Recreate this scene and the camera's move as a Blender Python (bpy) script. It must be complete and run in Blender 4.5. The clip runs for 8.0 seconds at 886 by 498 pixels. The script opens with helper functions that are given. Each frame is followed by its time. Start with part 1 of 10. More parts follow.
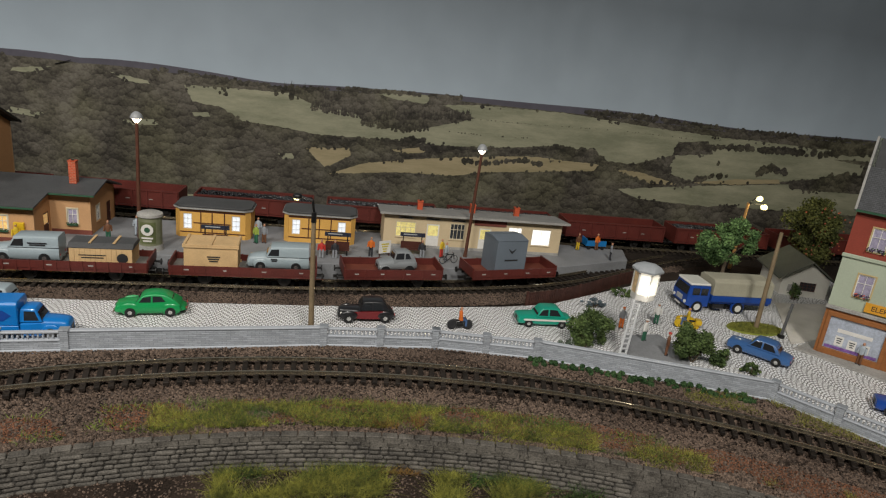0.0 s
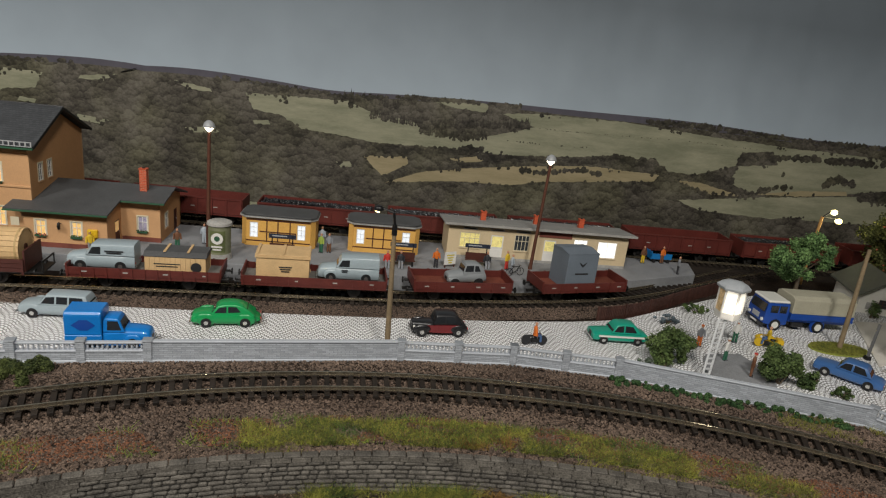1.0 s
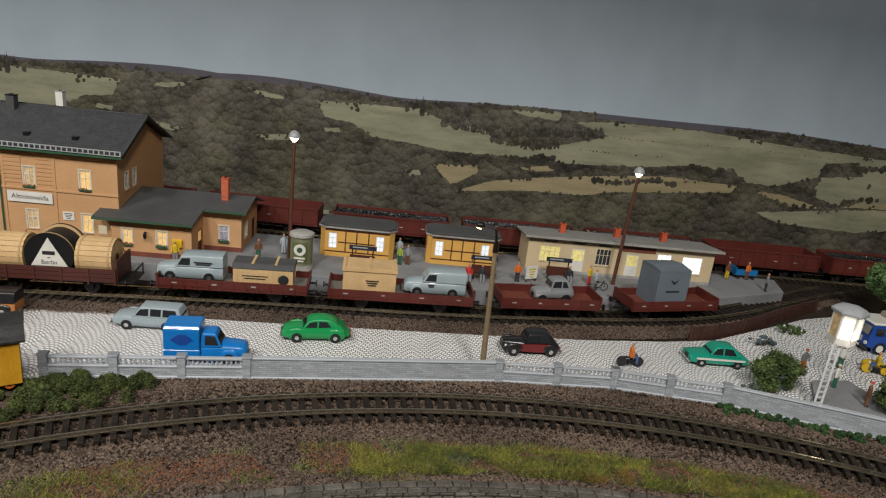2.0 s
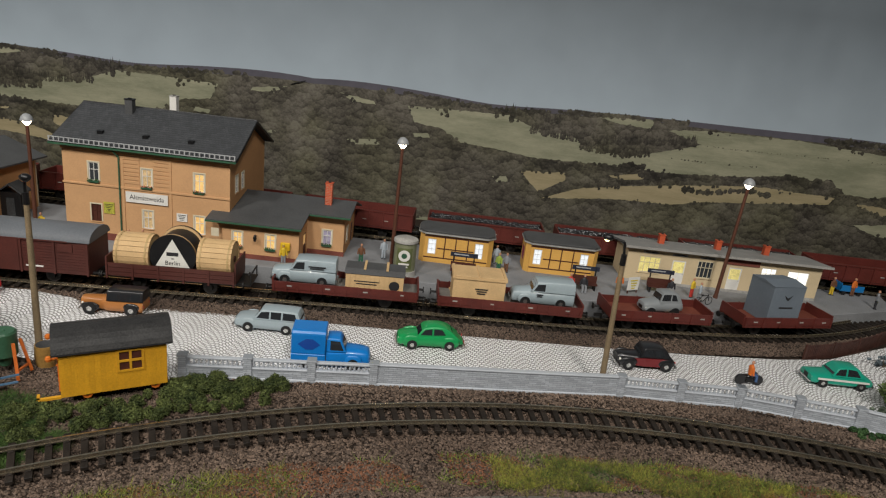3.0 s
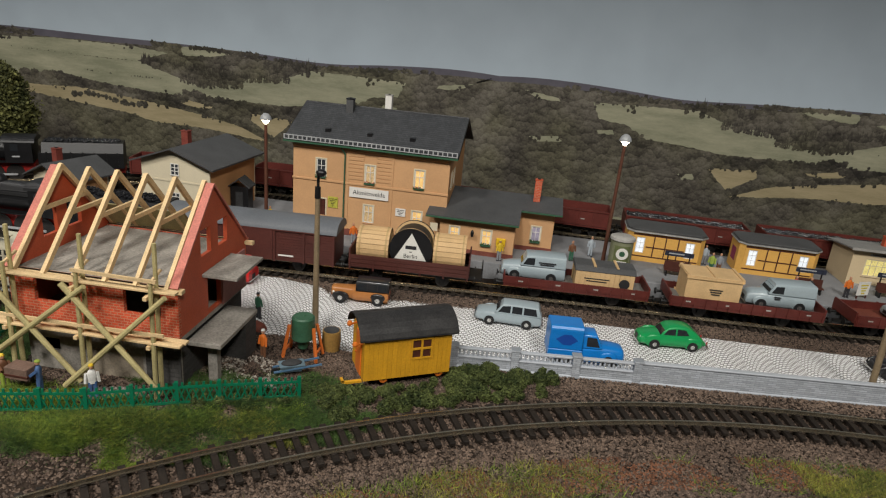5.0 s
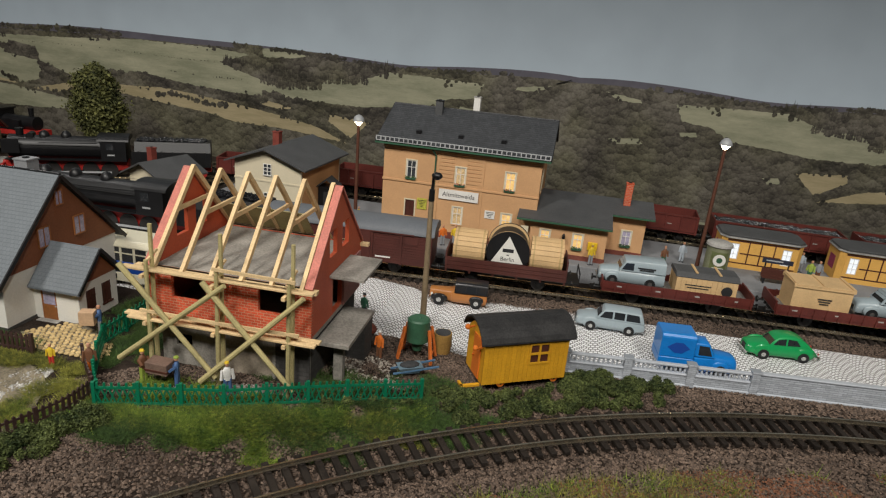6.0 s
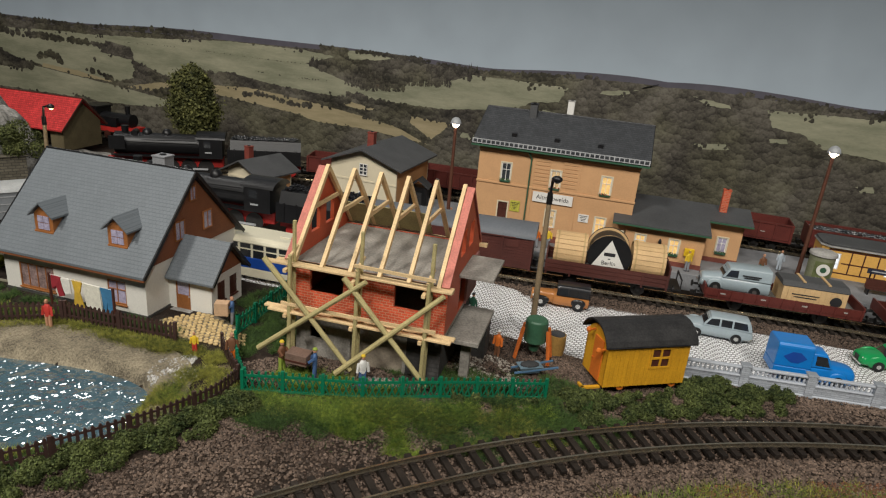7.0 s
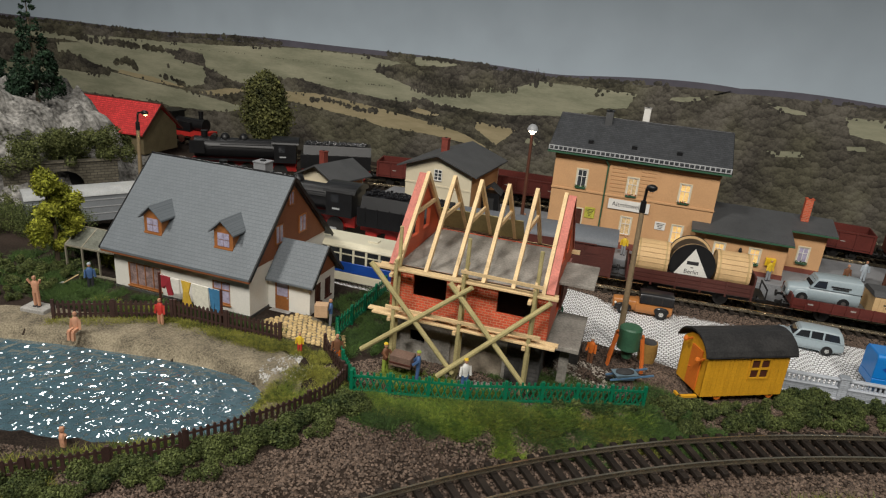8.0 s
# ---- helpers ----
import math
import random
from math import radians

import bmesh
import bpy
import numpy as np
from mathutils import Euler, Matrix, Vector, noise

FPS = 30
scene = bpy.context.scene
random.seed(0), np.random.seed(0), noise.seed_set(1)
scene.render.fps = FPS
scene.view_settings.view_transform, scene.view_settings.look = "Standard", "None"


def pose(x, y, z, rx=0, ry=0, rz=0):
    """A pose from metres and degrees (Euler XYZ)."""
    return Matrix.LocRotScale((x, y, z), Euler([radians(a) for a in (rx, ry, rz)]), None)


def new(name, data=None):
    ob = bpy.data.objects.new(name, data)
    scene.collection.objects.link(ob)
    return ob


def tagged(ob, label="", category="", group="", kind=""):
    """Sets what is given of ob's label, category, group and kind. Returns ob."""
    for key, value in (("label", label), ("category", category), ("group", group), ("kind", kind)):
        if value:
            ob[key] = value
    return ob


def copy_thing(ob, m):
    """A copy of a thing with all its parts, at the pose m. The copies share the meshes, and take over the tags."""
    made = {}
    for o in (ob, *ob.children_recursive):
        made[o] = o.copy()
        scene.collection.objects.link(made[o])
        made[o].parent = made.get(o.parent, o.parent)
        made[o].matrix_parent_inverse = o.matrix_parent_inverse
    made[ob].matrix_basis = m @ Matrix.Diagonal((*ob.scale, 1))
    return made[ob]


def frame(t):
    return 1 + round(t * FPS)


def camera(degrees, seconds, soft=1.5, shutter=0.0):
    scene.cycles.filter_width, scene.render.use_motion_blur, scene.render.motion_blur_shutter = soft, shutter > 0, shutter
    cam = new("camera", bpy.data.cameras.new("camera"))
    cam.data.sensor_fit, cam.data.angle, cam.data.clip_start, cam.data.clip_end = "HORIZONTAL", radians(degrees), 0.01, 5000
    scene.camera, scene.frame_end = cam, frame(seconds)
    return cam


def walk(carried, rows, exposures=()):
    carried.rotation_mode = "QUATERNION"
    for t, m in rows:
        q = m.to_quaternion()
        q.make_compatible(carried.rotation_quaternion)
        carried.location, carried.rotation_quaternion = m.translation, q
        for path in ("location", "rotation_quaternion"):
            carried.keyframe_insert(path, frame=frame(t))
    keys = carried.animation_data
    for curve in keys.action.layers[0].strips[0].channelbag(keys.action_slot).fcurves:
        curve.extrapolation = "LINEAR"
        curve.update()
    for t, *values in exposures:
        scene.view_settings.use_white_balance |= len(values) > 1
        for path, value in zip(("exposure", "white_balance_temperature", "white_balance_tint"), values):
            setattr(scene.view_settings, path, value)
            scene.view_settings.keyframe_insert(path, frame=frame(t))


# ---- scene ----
# H0 model railway, scale 1:87. Plan coordinates below are millimetres; MM turns them into metres.
cam = camera(69.3, 8.0, soft=1.2)
METRES, EYE, TILT, LEAN, TURN = 0.38, 0.21, -18.0, -6.3, -8.0
ROWS = [
    (0.0, 0.0, 0.0, 0.0, 0.0, 0.0, -0.0),
    (0.5, -0.0493, 0.0101, 0.0101, 1.21, 0.27, -0.09),
    (1.0, -0.0962, 0.0233, 0.0152, 2.39, 0.44, -0.76),
    (1.5, -0.1537, 0.0427, 0.0295, 3.81, 0.53, -1.18),
    (3.0, -0.358, 0.0384, 0.0477, 8.74, 0.58, -2.94),
    (3.5, -0.4363, 0.0207, 0.039, 11.09, 0.42, -3.72),
    (4.0, -0.4989, 0.0066, 0.0307, 12.9, 0.22, -3.88),
    (4.5, -0.5726, -0.0151, 0.028, 14.78, 0.01, -4.03),
    (6.0, -0.7511, -0.0678, 0.0256, 19.74, -0.46, -5.06),
    (6.5, -0.8186, -0.0996, 0.0151, 21.69, -0.63, -6.06),
    (7.0, -0.8584, -0.1308, 0.0135, 23.36, -0.73, -6.48),
    (7.5, -0.8949, -0.1629, 0.0129, 25.08, -0.78, -7.01),
    (8.0, -0.9349, -0.1855, 0.0073, 26.6, -0.84, -7.26),
]
walk(cam, [(t, pose(0, 0, EYE, TILT, LEAN, TURN) @ pose(METRES * x, METRES * y, METRES * z, 90 + pitch, roll, yaw)) for t, x, y, z, yaw, pitch, roll in ROWS],
     exposures=((0.0, 0.0), (8.0, 0.0)))

# ---- light: a dim room, ceiling lamps above the layout ----
world = bpy.data.worlds.new("room_air")
scene.world = world
world.use_nodes = True
world.node_tree.nodes["Background"].inputs[0].default_value = (0.9, 0.95, 1.0, 1)
world.node_tree.nodes["Background"].inputs[1].default_value = 0.004


def ceiling_lamp(x, y, z, sx, sy, watts, colour, spread, aim=(0, 0, 0)):
    lamp = bpy.data.lights.new("ceiling_lamp", "AREA")
    lamp.shape, lamp.size, lamp.size_y, lamp.energy, lamp.color, lamp.spread = "RECTANGLE", sx, sy, watts, colour, radians(spread)
    ob = new("ceiling_lamp", lamp)
    ob.matrix_world = pose(x, y, z, *aim)
    return ob


ceiling_lamp(-0.86, -0.30, 0.97, 0.15, 0.15, 5.1, (1.0, 0.96, 0.89), 140, (48, 0, 0))
ceiling_lamp(-0.38, -0.42, 0.92, 0.15, 0.15, 3.9, (1.0, 0.96, 0.89), 140, (48, 0, 0))
ceiling_lamp(0.14, -0.42, 0.92, 0.15, 0.15, 4.6, (1.0, 0.96, 0.89), 140, (48, 0, 0))
ceiling_lamp(-1.15, 0.62, 0.86, 0.13, 0.13, 0.36, (1.0, 0.975, 0.93), 75, (-25, -32, 0))
# ---- mesh helpers (millimetres) ----
MM = 0.001
rng = random.Random(7)
nrg = np.random.default_rng(11)


class Shape:
    """Vertices and faces in millimetres, with a material slot for each face."""

    def __init__(self):
        self.v, self.f, self.m = [], [], []

    def add(self, verts, faces, m=0):
        n = len(self.v)
        self.v += [tuple(p) for p in verts]
        self.f += [tuple(n + i for i in f) for f in faces]
        self.m += [m] * len(faces)
        return self

    def box(self, x0, x1, y0, y1, z0, z1, m=0):
        v = [(x, y, z) for z in (z0, z1) for y in (y0, y1) for x in (x0, x1)]
        return self.add(v, [(0, 2, 3, 1), (4, 5, 7, 6), (0, 1, 5, 4), (2, 6, 7, 3), (0, 4, 6, 2), (1, 3, 7, 5)], m)

    def prism(self, outline, axis, a, b, m=0):
        n = len(outline)
        put = {"x": lambda p, q, t: (t, p, q), "y": lambda p, q, t: (p, t, q), "z": lambda p, q, t: (p, q, t)}[axis]
        v = [put(p, q, a) for p, q in outline] + [put(p, q, b) for p, q in outline]
        f = [tuple(range(n)), tuple(range(2 * n - 1, n - 1, -1))] + [(i, (i + 1) % n, n + (i + 1) % n, n + i) for i in range(n)]
        return self.add(v, f, m)

    def loft(self, rings, m=0, caps=True, closed=True):
        n = len(rings[0])
        v = [p for r in rings for p in r]
        last = n if closed else n - 1
        f = [(k * n + i, k * n + (i + 1) % n, (k + 1) * n + (i + 1) % n, (k + 1) * n + i) for k in range(len(rings) - 1) for i in range(last)]
        if caps:
            f += [tuple(range(n - 1, -1, -1)), tuple((len(rings) - 1) * n + i for i in range(n))]
        return self.add(v, f, m)

    def rod(self, p, q, r, r2=None, n=8, m=0):
        p, q = Vector(p), Vector(q)
        r2 = r if r2 is None else r2
        d = (q - p).normalized()
        a = d.orthogonal().normalized()
        b = d.cross(a)
        ring = lambda c, s: [c + s * (math.cos(t) * a + math.sin(t) * b) for t in (2 * math.pi * i / n for i in range(n))]
        return self.loft([ring(p, r), ring(q, r2)], m)

    def beam(self, p, q, w, h, m=0, up=(0, 0, 1)):
        p, q = Vector(p), Vector(q)
        d = (q - p).normalized()
        s = d.cross(Vector(up))
        s = s.normalized() if s.length > 1e-4 else Vector((1, 0, 0))
        u = s.cross(d)
        ring = lambda c: [c + s * (i * w / 2) + u * (j * h / 2) for i, j in ((-1, -1), (1, -1), (1, 1), (-1, 1))]
        return self.loft([ring(p), ring(q)], m)

    def ball(self, c, rx, ry, rz, n=10, m=0):
        k = max(4, n // 2)
        v = [(c[0], c[1], c[2] - rz)]
        for i in range(1, k):
            t = math.pi * i / k
            v += [(c[0] + rx * math.sin(t) * math.cos(2 * math.pi * j / n), c[1] + ry * math.sin(t) * math.sin(2 * math.pi * j / n), c[2] - rz * math.cos(t)) for j in range(n)]
        v.append((c[0], c[1], c[2] + rz))
        f = [(0, 1 + (j + 1) % n, 1 + j) for j in range(n)]
        for i in range(k - 2):
            f += [(1 + i * n + j, 1 + i * n + (j + 1) % n, 1 + (i + 1) * n + (j + 1) % n, 1 + (i + 1) * n + j) for j in range(n)]
        f += [(len(v) - 1, 1 + (k - 2) * n + j, 1 + (k - 2) * n + (j + 1) % n) for j in range(n)]
        return self.add(v, f, m)

    def turn(self, m4, start=0):
        self.v[start:] = [tuple(m4 @ Vector(p)) for p in self.v[start:]]
        return self

    def data(self, name, mats, bevel=0.0, smooth=False, tidy=True):
        me = bpy.data.meshes.new(name)
        me.from_pydata([(x * MM, y * MM, z * MM) for x, y, z in self.v], [], self.f)
        for mt in mats if isinstance(mats, (list, tuple)) else [mats]:
            me.materials.append(mt)
        me.polygons.foreach_set("material_index", self.m)
        if tidy:
            bm = bmesh.new()
            bm.from_mesh(me)
            bmesh.ops.recalc_face_normals(bm, faces=bm.faces)
            if bevel:
                sharp = [e for e in bm.edges if len(e.link_faces) == 2 and e.calc_face_angle(0) > 0.6]
                bmesh.ops.bevel(bm, geom=sharp, offset=bevel * MM, segments=1, affect="EDGES")
            bm.to_mesh(me)
            bm.free()
        if smooth:
            me.shade_smooth()
            if smooth != "all":
                me.set_sharp_from_angle(angle=radians(40))
        return me


def thing(name, x, y, z, turn, label, category, group="", kind=""):
    ob = new(name)
    ob.empty_display_size = 0.005
    ob.matrix_basis = pose(x * MM, y * MM, z * MM, 0, 0, turn)
    return tagged(ob, label, category, group, kind)


def part(name, shape, material, parent, label="", bevel=0.0, smooth=False):
    ob = new(name, shape.data(name, material, bevel, smooth) if isinstance(shape, Shape) else shape)
    ob.parent = parent
    return tagged(ob, label)


def solid(name, shape, material, label="", category="", kind="", bevel=0.0, smooth=False, group="", tidy=True):
    return tagged(new(name, shape.data(name, material, bevel, smooth, tidy)), label, category, group, kind)


def piece(name, me, parent, m):
    """One of many alike pieces that share a mesh; m is a pose in metres."""
    ob = new(name, me)
    ob.parent, ob.matrix_basis = parent, m
    return ob


def spread_of(points):
    """Catmull-Rom curve through plan points; returns a function of 0..1 and its length."""
    pts = [Vector((x, y, 0)) for x, y in points]
    pts = [2 * pts[0] - pts[1]] + pts + [2 * pts[-1] - pts[-2]]
    dense = []
    for i in range(1, len(pts) - 2):
        a, b, c, d = pts[i - 1:i + 3]
        for k in range(40):
            t = k / 40
            dense.append(0.5 * (2 * b + (c - a) * t + (2 * a - 5 * b + 4 * c - d) * t * t + (3 * b - a - 3 * c + d) * t ** 3))
    dense.append(pts[-2])
    run = [0.0]
    for p, q in zip(dense, dense[1:]):
        run.append(run[-1] + (q - p).length)

    def at(s):
        s = min(max(s, 0), run[-1] - 1e-6)
        i = min(int(np.searchsorted(run, s, side="right")) - 1, len(dense) - 2)
        u = (s - run[i]) / (run[i + 1] - run[i])
        d = (dense[i + 1] - dense[i]).normalized()
        return dense[i].lerp(dense[i + 1], u), d
    return at, run[-1]


# ---- materials ----
def mat(name, colour, rough=0.6, metal=0.0, var=0.18, size=12.0, fine=1.2, bump=0.3, other=None, spec=0.4, glow=0.0, glow_colour=None, rand=0.0, coat=0.0, sheen=False):
    """Painted or natural surface: blotches of `size` mm, grain of `fine` mm, relief, and a spread of tone per object."""
    m = bpy.data.materials.new(name)
    m.use_nodes = True
    nt = m.node_tree
    bsdf = nt.nodes["Principled BSDF"]
    bsdf.inputs["Roughness"].default_value, bsdf.inputs["Metallic"].default_value = rough, metal
    bsdf.inputs["Specular IOR Level"].default_value = spec
    bsdf.inputs["Coat Weight"].default_value = coat
    geo = nt.nodes.new("ShaderNodeNewGeometry")
    big, small = nt.nodes.new("ShaderNodeTexNoise"), nt.nodes.new("ShaderNodeTexNoise")
    big.inputs["Scale"].default_value, small.inputs["Scale"].default_value = 1000 / size, 1000 / fine
    big.inputs["Detail"].default_value, small.inputs["Detail"].default_value = 3, 2
    nt.links.new(geo.outputs["Position"], big.inputs["Vector"])
    nt.links.new(geo.outputs["Position"], small.inputs["Vector"])
    add = nt.nodes.new("ShaderNodeMath")
    add.operation = "MULTIPLY_ADD"
    add.inputs[1].default_value = 0.5
    nt.links.new(small.outputs["Fac"], add.inputs[0])
    half = nt.nodes.new("ShaderNodeMath")
    half.operation = "MULTIPLY"
    half.inputs[1].default_value = 0.5
    nt.links.new(big.outputs["Fac"], half.inputs[0])
    nt.links.new(half.outputs[0], add.inputs[2])
    mix = nt.nodes.new("ShaderNodeValToRGB")
    dark = [c * (1 - var) for c in colour]
    light = [min(1, c * (1 + var)) for c in colour] if other is None else list(other)
    mix.color_ramp.elements[0].position, mix.color_ramp.elements[1].position = 0.36, 0.64
    mix.color_ramp.elements[0].color, mix.color_ramp.elements[1].color = (*dark, 1), (*light, 1)
    nt.links.new(add.outputs[0], mix.inputs["Fac"])
    out = mix.outputs["Color"]
    if rand:
        info = nt.nodes.new("ShaderNodeObjectInfo")
        hsv = nt.nodes.new("ShaderNodeHueSaturation")
        rm = nt.nodes.new("ShaderNodeMapRange")
        rm.inputs["To Min"].default_value, rm.inputs["To Max"].default_value = 1 - rand, 1 + rand
        nt.links.new(info.outputs["Random"], rm.inputs["Value"])
        nt.links.new(rm.outputs["Result"], hsv.inputs["Value"])
        nt.links.new(out, hsv.inputs["Color"])
        out = hsv.outputs["Color"]
    nt.links.new(out, bsdf.inputs["Base Color"])
    if bump:
        bp = nt.nodes.new("ShaderNodeBump")
        bp.inputs["Strength"].default_value, bp.inputs["Distance"].default_value = min(1, bump), 0.0004
        nt.links.new(small.outputs["Fac"], bp.inputs["Height"])
        nt.links.new(bp.outputs["Normal"], bsdf.inputs["Normal"])
    if glow:
        bsdf.inputs["Emission Color"].default_value = (*(glow_colour or colour), 1)
        bsdf.inputs["Emission Strength"].default_value = glow
    return m


def islands(m, spread):
    """Varies a material's tone from loose piece to loose piece of a joined mesh."""
    nt = m.node_tree
    bsdf = nt.nodes["Principled BSDF"]
    src = bsdf.inputs["Base Color"].links[0].from_socket
    geo, hsv, rm = nt.nodes.new("ShaderNodeNewGeometry"), nt.nodes.new("ShaderNodeHueSaturation"), nt.nodes.new("ShaderNodeMapRange")
    rm.inputs["To Min"].default_value, rm.inputs["To Max"].default_value = 1 - spread, 1 + spread
    nt.links.new(geo.outputs["Random Per Island"], rm.inputs["Value"])
    nt.links.new(rm.outputs["Result"], hsv.inputs["Value"])
    nt.links.new(src, hsv.inputs["Color"])
    nt.links.new(hsv.outputs["Color"], bsdf.inputs["Base Color"])
    return m


def coursed(name, colour, joint, wide, high, gap=0.12, rough=0.8, offset=0.5, slope=False, relief=0.6, var=0.2, tone=0.2):
    """Courses of brick, ashlar or tile: u runs along the object's x + y, v along z (on slopes along y + z)."""
    m = mat(name, colour, rough, var=var, size=9, fine=0.8, bump=0)
    nt = m.node_tree
    bsdf = nt.nodes["Principled BSDF"]
    src = bsdf.inputs["Base Color"].links[0].from_socket
    tc, sep, com, su = nt.nodes.new("ShaderNodeTexCoord"), nt.nodes.new("ShaderNodeSeparateXYZ"), nt.nodes.new("ShaderNodeCombineXYZ"), nt.nodes.new("ShaderNodeMath")
    nt.links.new(tc.outputs["Object"], sep.inputs[0])
    if slope:
        nt.links.new(sep.outputs["X"], com.inputs["X"])
        nt.links.new(sep.outputs["Z"], com.inputs["Y"])
    else:
        nt.links.new(sep.outputs["X"], su.inputs[0])
        nt.links.new(sep.outputs["Y"], su.inputs[1])
        nt.links.new(su.outputs[0], com.inputs["X"])
        nt.links.new(sep.outputs["Z"], com.inputs["Y"])
    br = nt.nodes.new("ShaderNodeTexBrick")
    br.offset = offset
    for key, val in (("Scale", 1000.0), ("Brick Width", wide), ("Row Height", high), ("Mortar Size", gap), ("Mortar Smooth", 0.3), ("Bias", 0.0)):
        br.inputs[key].default_value = val
    br.inputs["Color1"].default_value, br.inputs["Color2"].default_value = (1 - tone, 1 - tone, 1 - tone, 1), (1 + 0.7 * tone, 1 + 0.7 * tone, 1 + 0.7 * tone, 1)
    br.inputs["Mortar"].default_value = (1, 1, 1, 1)
    nt.links.new(com.outputs[0], br.inputs["Vector"])
    mul = nt.nodes.new("ShaderNodeMix")
    mul.data_type, mul.blend_type = "RGBA", "MULTIPLY"
    mul.inputs["Factor"].default_value = 1.0
    nt.links.new(src, mul.inputs[6])
    nt.links.new(br.outputs["Color"], mul.inputs[7])
    mx = nt.nodes.new("ShaderNodeMix")
    mx.data_type = "RGBA"
    nt.links.new(br.outputs["Fac"], mx.inputs["Factor"])
    nt.links.new(mul.outputs[2], mx.inputs[6])
    mx.inputs[7].default_value = (*joint, 1)
    nt.links.new(mx.outputs[2], bsdf.inputs["Base Color"])
    bp = nt.nodes.new("ShaderNodeBump")
    bp.invert = True
    bp.inputs["Strength"].default_value, bp.inputs["Distance"].default_value = relief, 0.0004
    nt.links.new(br.outputs["Fac"], bp.inputs["Height"])
    nt.links.new(bp.outputs["Normal"], bsdf.inputs["Normal"])
    return m


def cobbles(name):
    """Small setts laid in scallop arcs, pale stones with dark sandy joints."""
    m = mat(name, (0.88, 0.88, 0.89), 0.5, var=0.10, size=30, fine=1.2, bump=0)
    nt = m.node_tree
    bsdf = nt.nodes["Principled BSDF"]
    src = bsdf.inputs["Base Color"].links[0].from_socket

    def calc(op, a, b=None):
        n = nt.nodes.new("ShaderNodeMath")
        n.operation = op
        for i, x in enumerate((a, b)):
            if x is None:
                continue
            if isinstance(x, (int, float)):
                n.inputs[i].default_value = x
            else:
                nt.links.new(x, n.inputs[i])
        return n.outputs[0]
    geo, sep, com = nt.nodes.new("ShaderNodeNewGeometry"), nt.nodes.new("ShaderNodeSeparateXYZ"), nt.nodes.new("ShaderNodeCombineXYZ")
    nt.links.new(geo.outputs["Position"], sep.inputs[0])
    u = calc("MULTIPLY", sep.outputs["X"], 1000 / 20.0)
    w = calc("SUBTRACT", calc("MULTIPLY", calc("FRACT", u), 2.0), 1.0)
    arc = calc("MULTIPLY", calc("MULTIPLY", w, w), 0.0065)
    v = calc("ADD", sep.outputs["Y"], arc)
    nz = nt.nodes.new("ShaderNodeTexNoise")
    nz.inputs["Scale"].default_value = 1000 / 4.0
    nt.links.new(geo.outputs["Position"], nz.inputs["Vector"])
    jit = calc("MULTIPLY", calc("SUBTRACT", nz.outputs["Fac"], 0.5), 0.45)
    row = calc("ADD", calc("MULTIPLY", v, 1000 / 2.9), jit)
    col = calc("ADD", calc("ADD", calc("MULTIPLY", sep.outputs["X"], 1000 / 3.0), calc("MULTIPLY", calc("FLOOR", row), 0.5)), calc("MULTIPLY", jit, 0.7))
    fr, fc = calc("FRACT", row), calc("FRACT", col)
    gap = calc("MINIMUM", calc("MINIMUM", fr, calc("SUBTRACT", 1.0, fr)), calc("MULTIPLY", calc("MINIMUM", fc, calc("SUBTRACT", 1.0, fc)), 1.3))
    ramp = nt.nodes.new("ShaderNodeValToRGB")
    ramp.color_ramp.elements[0].position, ramp.color_ramp.elements[1].position = 0.07, 0.19
    nt.links.new(gap, ramp.inputs["Fac"])
    mx = nt.nodes.new("ShaderNodeMix")
    mx.data_type = "RGBA"
    nt.links.new(ramp.outputs["Color"], mx.inputs["Factor"])
    mx.inputs[6].default_value = (0.115, 0.108, 0.10, 1)
    nt.links.new(src, mx.inputs[7])
    nt.links.new(mx.outputs[2], bsdf.inputs["Base Color"])
    bp = nt.nodes.new("ShaderNodeBump")
    bp.inputs["Strength"].default_value, bp.inputs["Distance"].default_value = 0.5, 0.0003
    nt.links.new(ramp.outputs["Color"], bp.inputs["Height"])
    nt.links.new(bp.outputs["Normal"], bsdf.inputs["Normal"])
    return m
M_ballast = islands(mat("ballast_stone", (0.082, 0.053, 0.038), 0.7, var=0.35, size=60, fine=0.9, bump=0.3, other=(0.165, 0.117, 0.088)), 0.65)
# Dark brown ballast, darkened further to hold the shade under and behind the wagons.
M_ballast_dark = islands(mat("sooty_ballast_stone", (0.042, 0.031, 0.025), 0.8, var=0.35, size=40, fine=0.9, bump=0.3, other=(0.10, 0.076, 0.06)), 0.8)
M_bed = mat("sooty_track_bed", (0.010, 0.008, 0.007), 0.95, var=0.4, size=25, fine=0.9, bump=1.0, other=(0.030, 0.023, 0.018), spec=0.15)
M_earth = mat("glued_earth_and_ballast", (0.018, 0.013, 0.010), 0.95, var=0.4, size=35, fine=0.9, bump=1.0, other=(0.048, 0.034, 0.026), spec=0.15)
M_rust_earth = islands(mat("rust_red_gravel", (0.15, 0.065, 0.035), 0.9, var=0.3, size=20, fine=0.9), 0.5)
M_cobble = cobbles("pale_cobble_setts")
M_plastic_wall = coursed("grey_plastic_ashlar", (0.40, 0.425, 0.465), (0.24, 0.26, 0.285), 5.2, 1.35, 0.13, rough=0.55, relief=0.7, var=0.12)
M_plastic_grey = mat("grey_plastic", (0.41, 0.435, 0.475), 0.5, var=0.1, size=25, fine=1.0, bump=0.15)
